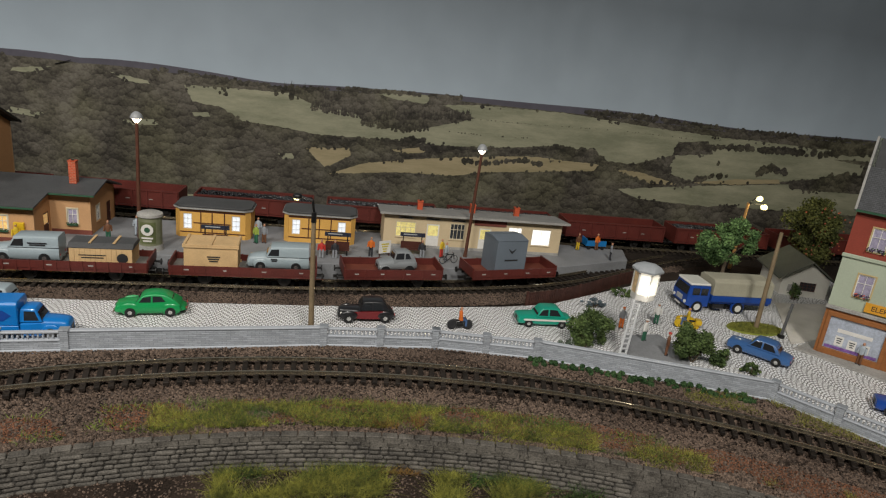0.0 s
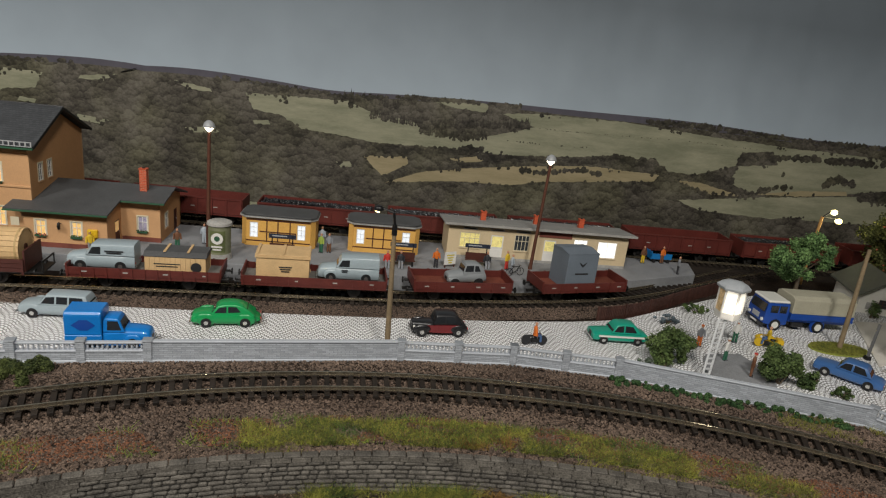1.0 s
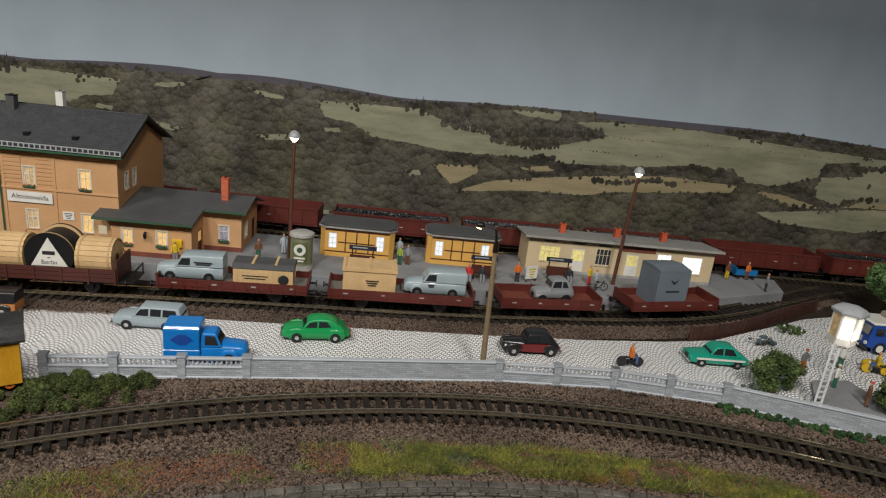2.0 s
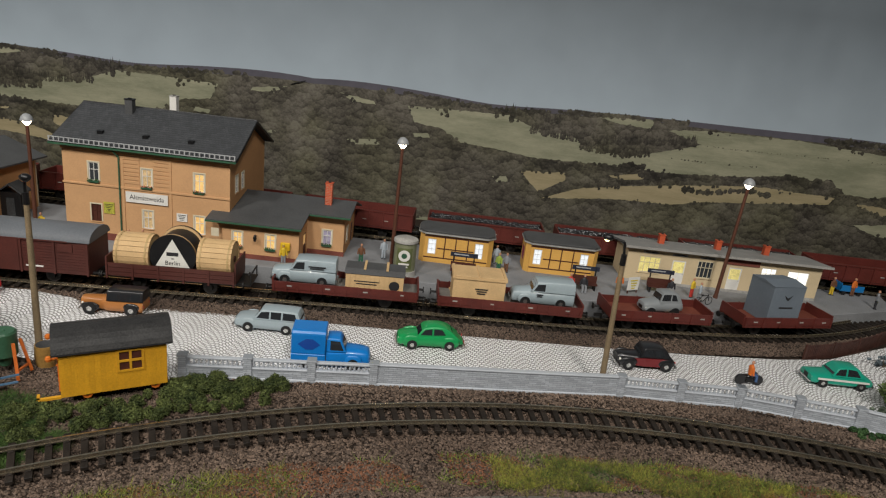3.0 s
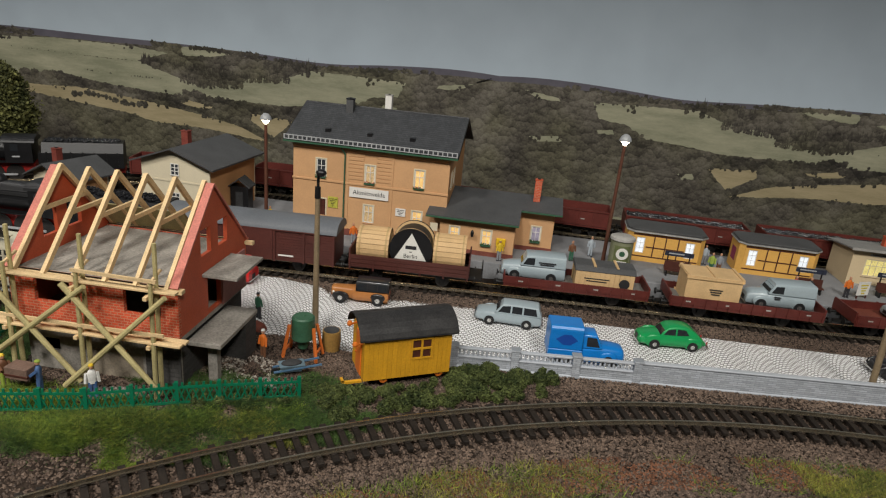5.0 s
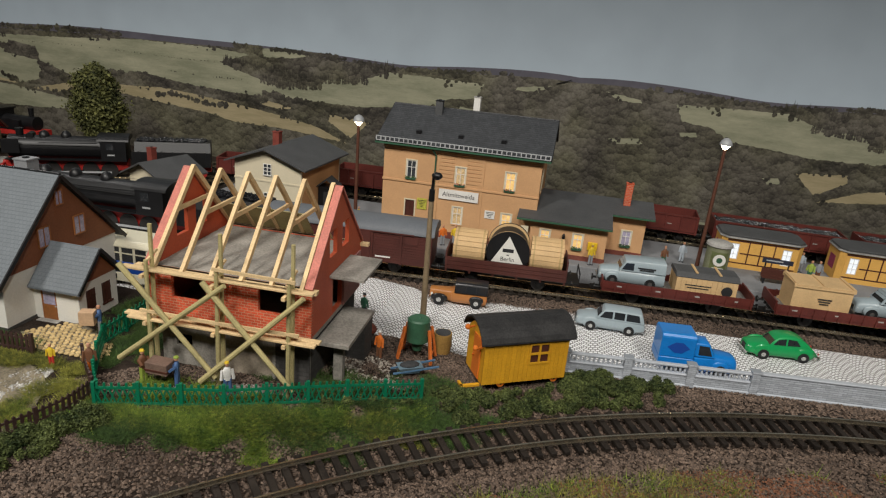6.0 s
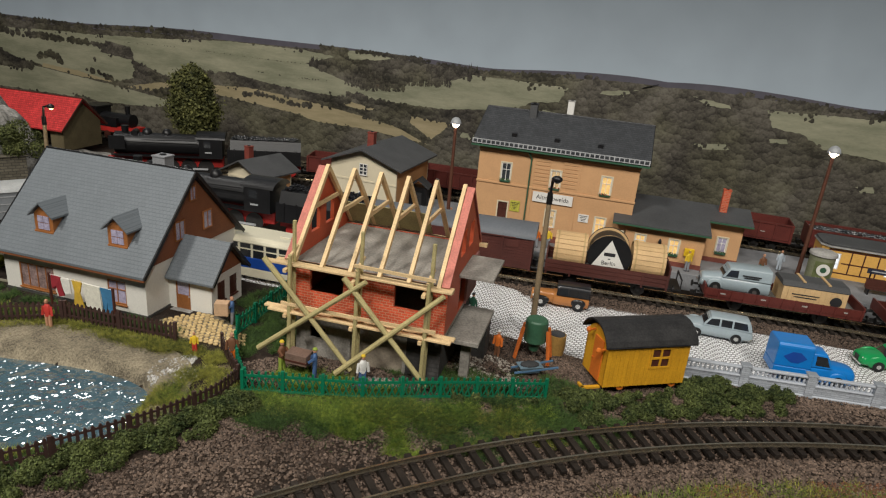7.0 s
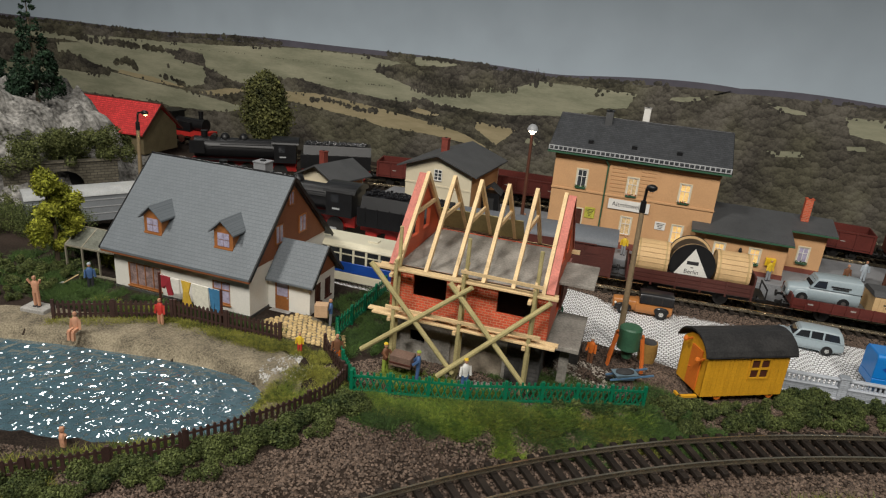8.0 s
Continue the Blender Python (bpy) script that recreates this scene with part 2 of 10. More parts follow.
M_ret = mat("grey_brown_moulded_stone", (0.055, 0.049, 0.042), 0.8, var=0.3, size=9, fine=0.8, bump=0.7, other=(0.148, 0.134, 0.115), rand=0.22)
M_ret_joint = mat("dark_wall_joint", (0.045, 0.042, 0.038), 0.95, var=0.3, size=6, fine=0.9, bump=0.5)
M_sleeper = mat("dark_brown_plastic_sleeper", (0.013, 0.010, 0.008), 0.6, var=0.35, size=10, fine=0.8, bump=0.3, other=(0.033, 0.025, 0.020), spec=0.25, rand=0.2)
M_rail = mat("tarnished_nickel_rail", (0.42, 0.365, 0.275), 0.2, metal=0.9, var=0.25, size=30, fine=0.8, bump=0.05)
M_platform = mat("grey_platform_paving", (0.22, 0.225, 0.235), 0.85, var=0.18, size=22, fine=1.0, bump=0.25)
M_concrete = mat("stained_concrete", (0.33, 0.32, 0.30), 0.9, var=0.25, size=14, fine=1.2, bump=0.35)
M_dark = mat("dark_tar", (0.035, 0.036, 0.038), 0.8, var=0.3, size=10, fine=1.0)
M_grass = islands(mat("yellow_green_turf", (0.085, 0.105, 0.022), 0.9, var=0.35, size=11, fine=2.0, bump=0, other=(0.32, 0.31, 0.055)), 0.45)
M_grass_dark = islands(mat("dark_green_turf", (0.045, 0.09, 0.025), 0.9, var=0.4, size=18, fine=2.0, bump=0, other=(0.08, 0.14, 0.03)), 0.4)
M_grass_fresh = islands(mat("fresh_green_turf", (0.07, 0.15, 0.022), 0.9, var=0.35, size=14, fine=2.0, bump=0, other=(0.24, 0.31, 0.04)), 0.4)
M_sand = mat("sandy_shore", (0.12, 0.10, 0.07), 0.95, var=0.4, size=13, fine=0.9, bump=0.9, other=(0.30, 0.255, 0.175))
M_room = mat("dim_room_paint", (0.07, 0.065, 0.06), 0.9, var=0.1, size=300, fine=20, bump=0)

CX, CY = 1.0, -238.0      # centre of the front curve
ARC = 604.0               # its radius to the middle of the track


def smooth(a, b, t):
    t = min(max((t - a) / (b - a), 0), 1)
    return t * t * (3 - 2 * t)


WALL_LINE = [(-272, 372), (-161, 386), (-4, 405), (74, 407), (146, 396), (300, 347), (402, 225)]


def wall_y(x):
    for (x0, y0), (x1, y1) in zip(WALL_LINE, WALL_LINE[1:]):
        if x <= x1:
            return y0 + (y1 - y0) * (x - x0) / (x1 - x0)
    return 225.0


def pond_at(x, y):
    """1 on the shore line of the pond, less inside."""
    u, v = x + 625, y - 190
    u, v = 0.978 * u + 0.208 * v, -0.208 * u + 0.978 * v
    return ((abs(u) / 104) ** 3 + (abs(v) / (36 if v > 0 else 42)) ** 3) ** (1 / 3)


def pond_point(off, a):
    """A point `off` mm outside the shore line, at the angle a."""
    c, n = math.cos(a), math.sin(a)
    k = (abs(c) ** 3 + abs(n) ** 3) ** (-1 / 3)
    u, v = (104 + 0.6 * off) * k * c, ((36 if n > 0 else 42) + off) * k * n
    return -625 + 0.978 * u - 0.208 * v, 190 + 0.208 * u + 0.978 * v


def gz(x, y):
    """Height of the modelled ground, in millimetres."""
    r = math.hypot(x - CX, y - CY)
    if r < 543:
        return -14.0 - 6 * smooth(530, 400, r)
    z = 4.5 - 3.0 * smooth(545, 590, r)
    z += 1.6 * smooth(618, 640, r)
    west = smooth(-300, -420, x) * smooth(618, 650, r)
    z = z * (1 - west) + 12 * west
    road = smooth(-4, 4, y - wall_y(x)) if x > -272 else smooth(362, 374, y)
    dip = smooth(-420, -385, x) * smooth(262, 195, x)
    z = z * (1 - road) - 2.8 * dip * road
    pond = smooth(1.06, 0.94, pond_at(x, y))
    return z - 9 * pond


def ground():
    s = Shape()
    xs, ys = list(range(-1300, -800, 25)) + list(range(-800, 560, 8)) + list(range(560, 1001, 25)), list(range(-100, 120, 20)) + list(range(120, 500, 6)) + list(range(500, 801, 20))
    for y in ys:
        for x in xs:
            s.v.append((x, y, gz(x, y) + 0.6 * noise.noise((x / 14, y / 14, 0))))
    n = len(xs)
    s.f = [(j * n + i, j * n + i + 1, (j + 1) * n + i + 1, (j + 1) * n + i) for j in range(len(ys) - 1) for i in range(n - 1)]
    s.m = [0] * len(s.f)
    return solid("ground", s, M_earth, "brown glued earth and ballast of the layout board", "ground", "structure", smooth="all")


ground()


def sheet(name, outline, z, thick, material, label, category, bevel=0.0):
    """A flat slab with a plan outline, standing on the ground."""
    s = Shape().prism(outline, "z", z - thick, z)
    return solid(name, s, material, label, category, "structure", bevel)


ROAD_EDGE = [(-700, 376, 440, 4), (-431, 374, 460, 4), (-420, 374, 461, 4), (-380, 374, 464, -0.8), (-345, 374, 467, -0.8), (-312, 374, 468, -0.8), (-272, 374, 469, -0.8), (-190, 384, 470, -0.8), (-161, 388, 471, -0.8),
             (-77, 398, 475, -0.8), (-4, 407, 479, -0.8), (74, 409, 485, -0.8), (100, 405, 488, -0.8), (146, 398, 494, -0.8), (190, 384, 504, -0.8), (270, 359, 540, 4), (300, 349, 557, 4), (402, 227, 590, 4), (470, 258, 600, 4), (640, 330, 600, 4)]


def road():
    """Street slab: level along the wall, rising gently towards both ends."""
    s = Shape().loft([[(x, a, z), (x, b, z), (x, b, z - 7), (x, a, z - 7)] for x, a, b, z in ROAD_EDGE])
    return solid("road", s, M_cobble, "pale cobbled street with scallop-laid setts", "road", "structure")


road()
sheet("platform", [(-330, 535), (-150, 541), (30, 543), (150, 552), (225, 572), (305, 604), (315, 640), (200, 648), (-330, 640)], 12.0, 17, M_platform, "grey paved station platform", "platform", 0.4)
sheet("station_forecourt", [(-640, 545), (-470, 530), (-330, 533), (-330, 642), (-640, 645)], 11.0, 16, M_platform, "dark grey paved station forecourt", "paving", 0.4)


# ---- backdrop: a printed hill panorama on the rear wall, mirrored about its join ----
BX, BY = -290.0, 787.0


def printed(name, dark, light, blot, crown, grain, weights, stretch=1.0):
    """Print ink of the panorama: large blotches, tree-crown sized cells and fine grain, all soft."""
    m = mat(name, dark, 0.6, var=0.1, size=60, fine=4, bump=0, spec=0.2)
    nt = m.node_tree
    bsdf = nt.nodes["Principled BSDF"]
    geo, mp = nt.nodes.new("ShaderNodeNewGeometry"), nt.nodes.new("ShaderNodeMapping")
    mp.inputs["Scale"].default_value = (1, 0.0, stretch)
    nt.links.new(geo.outputs["Position"], mp.inputs["Vector"])
    total = None
    for kind, size, w in (("noise", blot, weights[0]), ("cells", crown, weights[1]), ("noise", grain, weights[2])):
        if kind == "noise":
            n = nt.nodes.new("ShaderNodeTexNoise")
            n.inputs["Detail"].default_value, n.inputs["Roughness"].default_value = 8, 0.66
            out = n.outputs["Fac"]
        else:
            n = nt.nodes.new("ShaderNodeTexVoronoi")
            n.feature = "SMOOTH_F1"
            n.inputs["Smoothness"].default_value = 0.35
            out = n.outputs["Distance"]
            w = -w
        n.inputs["Scale"].default_value = 1000 / size
        nt.links.new(mp.outputs[0], n.inputs["Vector"])
        k = nt.nodes.new("ShaderNodeMath")
        k.operation = "MULTIPLY_ADD"
        k.inputs[1].default_value = w
        nt.links.new(out, k.inputs[0])
        if total is None:
            k.inputs[2].default_value = weights[1] * 0.9
        else:
            nt.links.new(total, k.inputs[2])
        total = k.outputs[0]
    ramp = nt.nodes.new("ShaderNodeValToRGB")
    ramp.color_ramp.elements[0].position, ramp.color_ramp.elements[1].position = 0.40, 0.64
    ramp.color_ramp.elements[0].color, ramp.color_ramp.elements[1].color = (*dark, 1), (*light, 1)
    nt.links.new(total, ramp.inputs["Fac"])
    nt.links.new(ramp.outputs["Color"], bsdf.inputs["Base Color"])
    return m


def printed_woods(name, tones, green):
    """Woodland of the print: crowns of two sizes, each paler at its top, over blotches and fine grain."""
    m = mat(name, tones[1], 0.6, var=0.1, size=60, fine=4, bump=0, spec=0.2)
    nt = m.node_tree
    bsdf = nt.nodes["Principled BSDF"]

    def calc(op, a, b=None, c=None):
        n = nt.nodes.new("ShaderNodeMath")
        n.operation = op
        for i, x in enumerate((a, b, c)):
            if isinstance(x, (int, float)):
                n.inputs[i].default_value = x
            elif x is not None:
                nt.links.new(x, n.inputs[i])
        return n.outputs[0]

    def grain(size, detail=3, rough=0.6):
        n = nt.nodes.new("ShaderNodeTexNoise")
        n.inputs["Scale"].default_value, n.inputs["Detail"].default_value, n.inputs["Roughness"].default_value = 1000 / size, detail, rough
        nt.links.new(flat.outputs[0], n.inputs["Vector"])
        return n
    geo, flat, bend, warp = nt.nodes.new("ShaderNodeNewGeometry"), nt.nodes.new("ShaderNodeMapping"), nt.nodes.new("ShaderNodeVectorMath"), nt.nodes.new("ShaderNodeVectorMath")
    flat.inputs["Scale"].default_value = (1, 0, 1)
    nt.links.new(geo.outputs["Position"], flat.inputs["Vector"])
    nz = grain(7, 3)
    bend.operation = "MULTIPLY_ADD"
    bend.inputs[1].default_value, bend.inputs[2].default_value = (0.006, 0.0, 0.005), (-0.003, 0.0, -0.0025)
    nt.links.new(nz.outputs["Color"], bend.inputs[0])
    nt.links.new(flat.outputs[0], warp.inputs[0])
    nt.links.new(bend.outputs[0], warp.inputs[1])
    total = calc("MULTIPLY", grain(55, 5, 0.65).outputs["Fac"], 0.68)
    for size, w in ((10.0, 0.12), (5.0, 0.08)):
        v, sub, sep = nt.nodes.new("ShaderNodeTexVoronoi"), nt.nodes.new("ShaderNodeVectorMath"), nt.nodes.new("ShaderNodeSeparateXYZ")
        v.inputs["Scale"].default_value = 1000 / size
        nt.links.new(warp.outputs[0], v.inputs["Vector"])
        sub.operation = "SUBTRACT"
        nt.links.new(warp.outputs[0], sub.inputs[0])
        nt.links.new(v.outputs["Position"], sub.inputs[1])
        nt.links.new(sub.outputs[0], sep.inputs[0])
        lit = calc("MULTIPLY_ADD", sep.outputs["Z"], 1000 / size, 0.25)
        lit = calc("SUBTRACT", lit, calc("MULTIPLY", v.outputs["Distance"], 0.55))
        total = calc("MULTIPLY_ADD", lit, w, total)
    total = calc("MULTIPLY_ADD", grain(2.6, 3, 0.6).outputs["Fac"], 0.30, total)
    ramp = nt.nodes.new("ShaderNodeValToRGB")
    ramp.color_ramp.elements[0].position, ramp.color_ramp.elements[1].position = 0.33, 0.66
    ramp.color_ramp.elements[0].color, ramp.color_ramp.elements[1].color = (*tones[0], 1), (*tones[2], 1)
    ramp.color_ramp.elements.new(0.48).color = (*tones[1], 1)
    nt.links.new(total, ramp.inputs["Fac"])
    leafy, mix = nt.nodes.new("ShaderNodeMapRange"), nt.nodes.new("ShaderNodeMix")
    leafy.inputs["From Min"].default_value, leafy.inputs["From Max"].default_value = 0.42, 0.62
    nt.links.new(grain(80, 2).outputs["Fac"], leafy.inputs["Value"])
    mix.data_type, mix.blend_type = "RGBA", "MULTIPLY"
    nt.links.new(leafy.outputs["Result"], mix.inputs["Factor"])
    nt.links.new(ramp.outputs["Color"], mix.inputs[6])
    mix.inputs[7].default_value = (*green, 1)
    nt.links.new(mix.outputs[2], bsdf.inputs["Base Color"])
    return m


M_bfield = printed("printed_meadow", (0.185, 0.190, 0.128), (0.330, 0.318, 0.225), 90, 9, 4, (0.75, 0.05, 0.2), 5.0)
M_bstraw = printed("printed_stubble_field", (0.255, 0.215, 0.125), (0.36, 0.30, 0.185), 60, 8, 3, (0.75, 0.05, 0.2), 6.0)
M_bwood = printed_woods("printed_woodland", ((0.026, 0.023, 0.019), (0.076, 0.068, 0.055), (0.150, 0.137, 0.112)), (1.0, 1.03, 0.86))
M_bcrown = islands(printed_woods("printed_tree_crowns", ((0.020, 0.018, 0.016), (0.050, 0.045, 0.037), (0.120, 0.107, 0.086)), (1.0, 1.03, 0.86)), 0.2)
M_bfar = mat("printed_far_hills", (0.085, 0.080, 0.098), 0.6, var=0.12, size=60, fine=10, bump=0, spec=0.2)


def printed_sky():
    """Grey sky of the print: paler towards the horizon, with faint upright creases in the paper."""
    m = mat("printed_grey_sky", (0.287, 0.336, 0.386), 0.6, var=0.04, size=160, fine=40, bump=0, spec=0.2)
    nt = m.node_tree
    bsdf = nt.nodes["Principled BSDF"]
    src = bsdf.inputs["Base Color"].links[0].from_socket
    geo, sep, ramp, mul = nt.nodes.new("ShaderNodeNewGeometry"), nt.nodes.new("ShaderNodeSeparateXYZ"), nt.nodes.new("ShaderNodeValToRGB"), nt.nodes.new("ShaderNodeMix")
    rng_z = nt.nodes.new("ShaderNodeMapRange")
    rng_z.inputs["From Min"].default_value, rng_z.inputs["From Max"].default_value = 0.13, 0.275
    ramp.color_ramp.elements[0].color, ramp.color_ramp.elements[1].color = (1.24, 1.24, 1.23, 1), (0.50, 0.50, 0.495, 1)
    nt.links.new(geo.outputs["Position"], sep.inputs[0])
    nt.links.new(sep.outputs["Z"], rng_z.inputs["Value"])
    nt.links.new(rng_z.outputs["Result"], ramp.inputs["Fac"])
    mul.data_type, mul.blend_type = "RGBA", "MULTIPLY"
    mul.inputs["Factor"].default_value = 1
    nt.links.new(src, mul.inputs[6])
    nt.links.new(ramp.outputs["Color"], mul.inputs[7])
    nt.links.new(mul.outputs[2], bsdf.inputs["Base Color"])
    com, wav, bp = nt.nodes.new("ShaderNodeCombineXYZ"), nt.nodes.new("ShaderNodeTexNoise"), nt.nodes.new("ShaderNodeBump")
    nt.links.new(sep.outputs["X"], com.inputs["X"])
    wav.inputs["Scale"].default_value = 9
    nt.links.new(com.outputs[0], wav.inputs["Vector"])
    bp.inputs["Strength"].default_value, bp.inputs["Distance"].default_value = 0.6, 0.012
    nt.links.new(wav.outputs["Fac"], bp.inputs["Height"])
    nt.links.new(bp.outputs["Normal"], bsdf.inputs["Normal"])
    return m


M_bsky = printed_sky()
MEADOWS_NEAR = [[(109, 130), (187, 132), (225, 132), (255, 122), (305, 115), (323, 106), (368, 100), (412, 112), (414, 87), (348, 88), (260, 87), (220, 92), (174, 95), (149, 109), (118, 112)],
                [(310, 146), (370, 148), (391, 145), (391, 135), (351, 137)], [(20, 3), (91, 3), (264, -4), (420, -9), (420, -24), (0, -24), (0, 3)],
                [(30, 136), (70, 131), (72, 127), (45, 128)], [(40, 84), (75, 88), (80, 82), (50, 79)], [(215, 60), (232, 62), (236, 56), (222, 54)], [(118, 100), (135, 101), (138, 97), (120, 96)]]
MEADOWS_FAR = [[(409, 136), (451, 140), (564, 141), (680, 134), (805, 129), (723, 118), (719, 101), (667, 84), (627, 86), (610, 95), (564, 100), (483, 90), (414, 87), (412, 112), (451, 124)],
               [(723, 101), (806, 110), (922, 118), (1004, 110), (1001, 93), (900, 80), (751, 68), (716, 78)], [(650, 50), (753, 62), (901, 76), (926, 67), (925, 54), (784, 36), (685, 39)],
               [(1200, 126), (1043, 125), (929, 127), (823, 130), (762, 128), (781, 98), (881, 112), (979, 116), (1200, 116)], [(1200, 70), (977, 70), (883, 68), (779, 53), (833, 38), (942, 39), (1200, 40)]]
STUBBLE = [[(247, 70), (301, 74), (302, 65), (272, 47)], [(276, 40), (316, 56), (371, 66), (470, 78), (529, 83), (621, 80), (615, 71), (473, 58), (430, 50), (358, 49)],
           [(641, 76), (677, 75), (740, 62), (696, 61)], [(349, 76), (391, 83), (415, 80), (370, 73)], [(744, 66), (816, 76), (882, 81), (884, 76), (818, 69)]]
FIELDS = {2: MEADOWS_NEAR + MEADOWS_FAR, 3: STUBBLE}
# rows of trees: line, how many, crown size
HEDGES_NEAR = [([(387, 82), (426, 82), (483, 89), (528, 88), (560, 97)], 150, 3.4), ([(553, 96), (610, 94), (627, 82)], 90, 5.0), ([(272, 45), (316, 60), (357, 69), (415, 78)], 120, 3.4),
               ([(224, 82), (260, 81), (301, 81), (355, 86), (390, 92)], 150, 3.8), ([(442, 70), (472, 69), (515, 78), (545, 74)], 60, 3.6), ([(112, 136), (155, 137), (187, 138), (212, 137)], 70, 3.2), ([(78, 141), (78, 142)], 8, 5.0)]
HEDGES_FAR = [([(656, 81), (691, 83), (720, 81)], 50, 4.4), ([(721, 111), (804, 118), (938, 122), (998, 129), (1200, 128)], 260, 5.0), ([(747, 70), (774, 76), (806, 81)], 14, 4.6), ([(847, 88), (865, 96), (888, 90)], 22, 6.0),
              ([(902, 73), (943, 83), (984, 92), (1200, 88)], 150, 6.0), ([(457, 123), (515, 123), (643, 126), (746, 124)], 70, 0.7), ([(417, 105), (467, 104), (525, 106)], 18, 1.0), ([(647, 67), (688, 63), (736, 63)], 22, 3.4),
              ([(593, 145), (677, 146), (798, 140), (880, 141), (1100, 141)], 190, 3.4), ([(146, 126), (155, 124), (156, 125)], 6, 2.4), ([(228, 128), (229, 128), (230, 129)], 8, 3.2), ([(786, 98), (787, 96), (786, 94)], 5, 3.0)]


def skyline(u):
    return 145 + 4 * math.exp(-((u - 30) / 80) ** 2) - 3 * math.exp(-((u - 205) / 50) ** 2) + 5 * math.exp(-((u - 480) / 200) ** 2) + 1.0 * math.sin(u / 47)


def backdrop():
    s = Shape()
    x0, x1, top, low = -1500, 1150, 620, -60
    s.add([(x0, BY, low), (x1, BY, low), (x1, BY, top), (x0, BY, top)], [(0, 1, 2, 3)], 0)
    fields = [p for ps in FIELDS.values() for p in ps]

    def ragged(poly, rough):
        """The outline with short uneven steps, as a printed wood edge has."""
        out = []
        for (a, b), (c, d) in zip(poly, poly[1:] + poly[:1]):
            n = max(1, int(math.hypot(c - a, d - b) / 3.0))
            for i in range(n):
                u, z = a + (c - a) * i / n, b + (d - b) * i / n
                k = rough * noise.noise((u / 5, z / 5, 4)) + 0.6 * rough * noise.noise((u / 2, z / 2, 9))
                out.append((u + 0.5 * k, z + 0.8 * k))
        return out

    def inside(u, z, poly):
        hit = False
        for (a, b), (c, d) in zip(poly, poly[1:] + poly[:1]):
            if (b > z) != (d > z) and u < (c - a) * (z - b) / (d - b) + a:
                hit = not hit
        return hit

    def open_land(u, z):
        return any(inside(u, z, p) for p in fields)

    trees = []                                      # foot height, u, radius, height over width, pointed
    for poly in fields:                             # bushes along the field edges
        for (a, b), (c, d) in zip(poly, poly[1:] + poly[:1]):
            for k in range(int(math.hypot(c - a, d - b) / 5)):
                t = rng.random()
                u, z = a + (c - a) * t, b + (d - b) * t
                if open_land(u, z + 4) and open_land(u, z - 4):
                    continue
                if z < skyline(u) - 8 and noise.noise((u / 40, z / 20, 1)) > 0.0:
                    trees.append((z + rng.gauss(-1.4, 1.0), u + rng.gauss(0, 1), rng.uniform(0.9, 2.4), 1.0, False))
    for u in np.arange(0, 1200, 1.9):               # trees on the skyline
        if not (u < 85 or 430 < u < 590) and noise.noise((u / 22, 3, 1)) > -0.32:
            trees.append((skyline(u) - 4.5 + rng.uniform(-1.5, 0.6), u, rng.uniform(1.2, 2.7), rng.uniform(0.9, 1.5), rng.random() < 0.12))
    for a, b, c, d, n in ((218, 137, 247, 140, 26), (247, 140, 285, 134, 34), (251, 122, 312, 117, 90), (312, 117, 380, 122, 110), (380, 122, 445, 128, 80), (312, 110, 354, 106, 60), (354, 105, 395, 110, 60)):
        for k in range(n):                          # spruce wood on the hill
            t = rng.random()
            trees.append((b + (d - b) * t + rng.uniform(-6, 1), a + (c - a) * t, rng.uniform(1.6, 2.6), rng.uniform(1.6, 2.4), True))
    for line, n, r in HEDGES_NEAR + HEDGES_FAR:
        for k in range(n):                          # hedges and rows of trees across the fields
            t = rng.random() * (len(line) - 1)
            i = min(int(t), len(line) - 2)
            (a, b), (c, d) = line[i], line[i + 1]
            trees.append((b + (d - b) * (t - i) + rng.gauss(-0.3 * r, r * 0.25), a + (c - a) * (t - i), rng.uniform(0.45, 0.95) * r, rng.uniform(0.8, 1.3), False))
    trees.sort(key=lambda q: -q[0])

    for side in (-1, 1):
        put = lambda u, z, d: (BX + side * u, BY - d, z)
        far = [put(u, skyline(u) + 1.5 * math.sin(u / 80), 0.03) for u in range(0, 1221, 20)]
        s.add(far + [put(1220, low, 0.03), put(0, low, 0.03)], [tuple(range(len(far) + 2))], 4)
        body = [put(u, skyline(u) - (6.0 if u < 420 else 7.0) + 0.7 * noise.noise((u / 6, 2, 2)), 0.06) for u in range(0, 1221, 4)]
        s.add(body + [put(1220, low, 0.06), put(0, low, 0.06)], [tuple(range(len(body) + 2))], 1)
        for slot, polys in FIELDS.items():
            for k, poly in enumerate(polys):
                edge = ragged(poly, 1.5)
                s.add([put(u, z, 0.09 + 0.005 * k + (0.047 if slot == 3 else 0)) for u, z in edge], [tuple(range(len(edge)))], slot)
        for k, (foot, u, r, tall, pointed) in enumerate(trees):
            h, d, n = r * tall, 0.2 + 0.00012 * k, 8 if r < 1.2 else 15
            z, turn = foot + 0.35 * h, rng.uniform(0, 6.28)
            if pointed:
                pts = [(-0.5, -0.8), (0.5, -0.8), (0.55, -0.3), (0.3, 0.0), (0.36, 0.2), (0.12, 0.6), (0.0, 1.15), (-0.14, 0.6), (-0.34, 0.15), (-0.28, -0.05), (-0.55, -0.4)]
                pts = [(u + r * a * rng.uniform(0.8, 1.2), z + h * b) for a, b in pts]
            else:
                pts = []
                for i in range(n):
                    a, q = 2 * math.pi * i / n + turn, 1 + 0.2 * rng.uniform(-1, 1)
                    pts.append((u + q * r * math.cos(a), z + q * h * math.sin(a)))
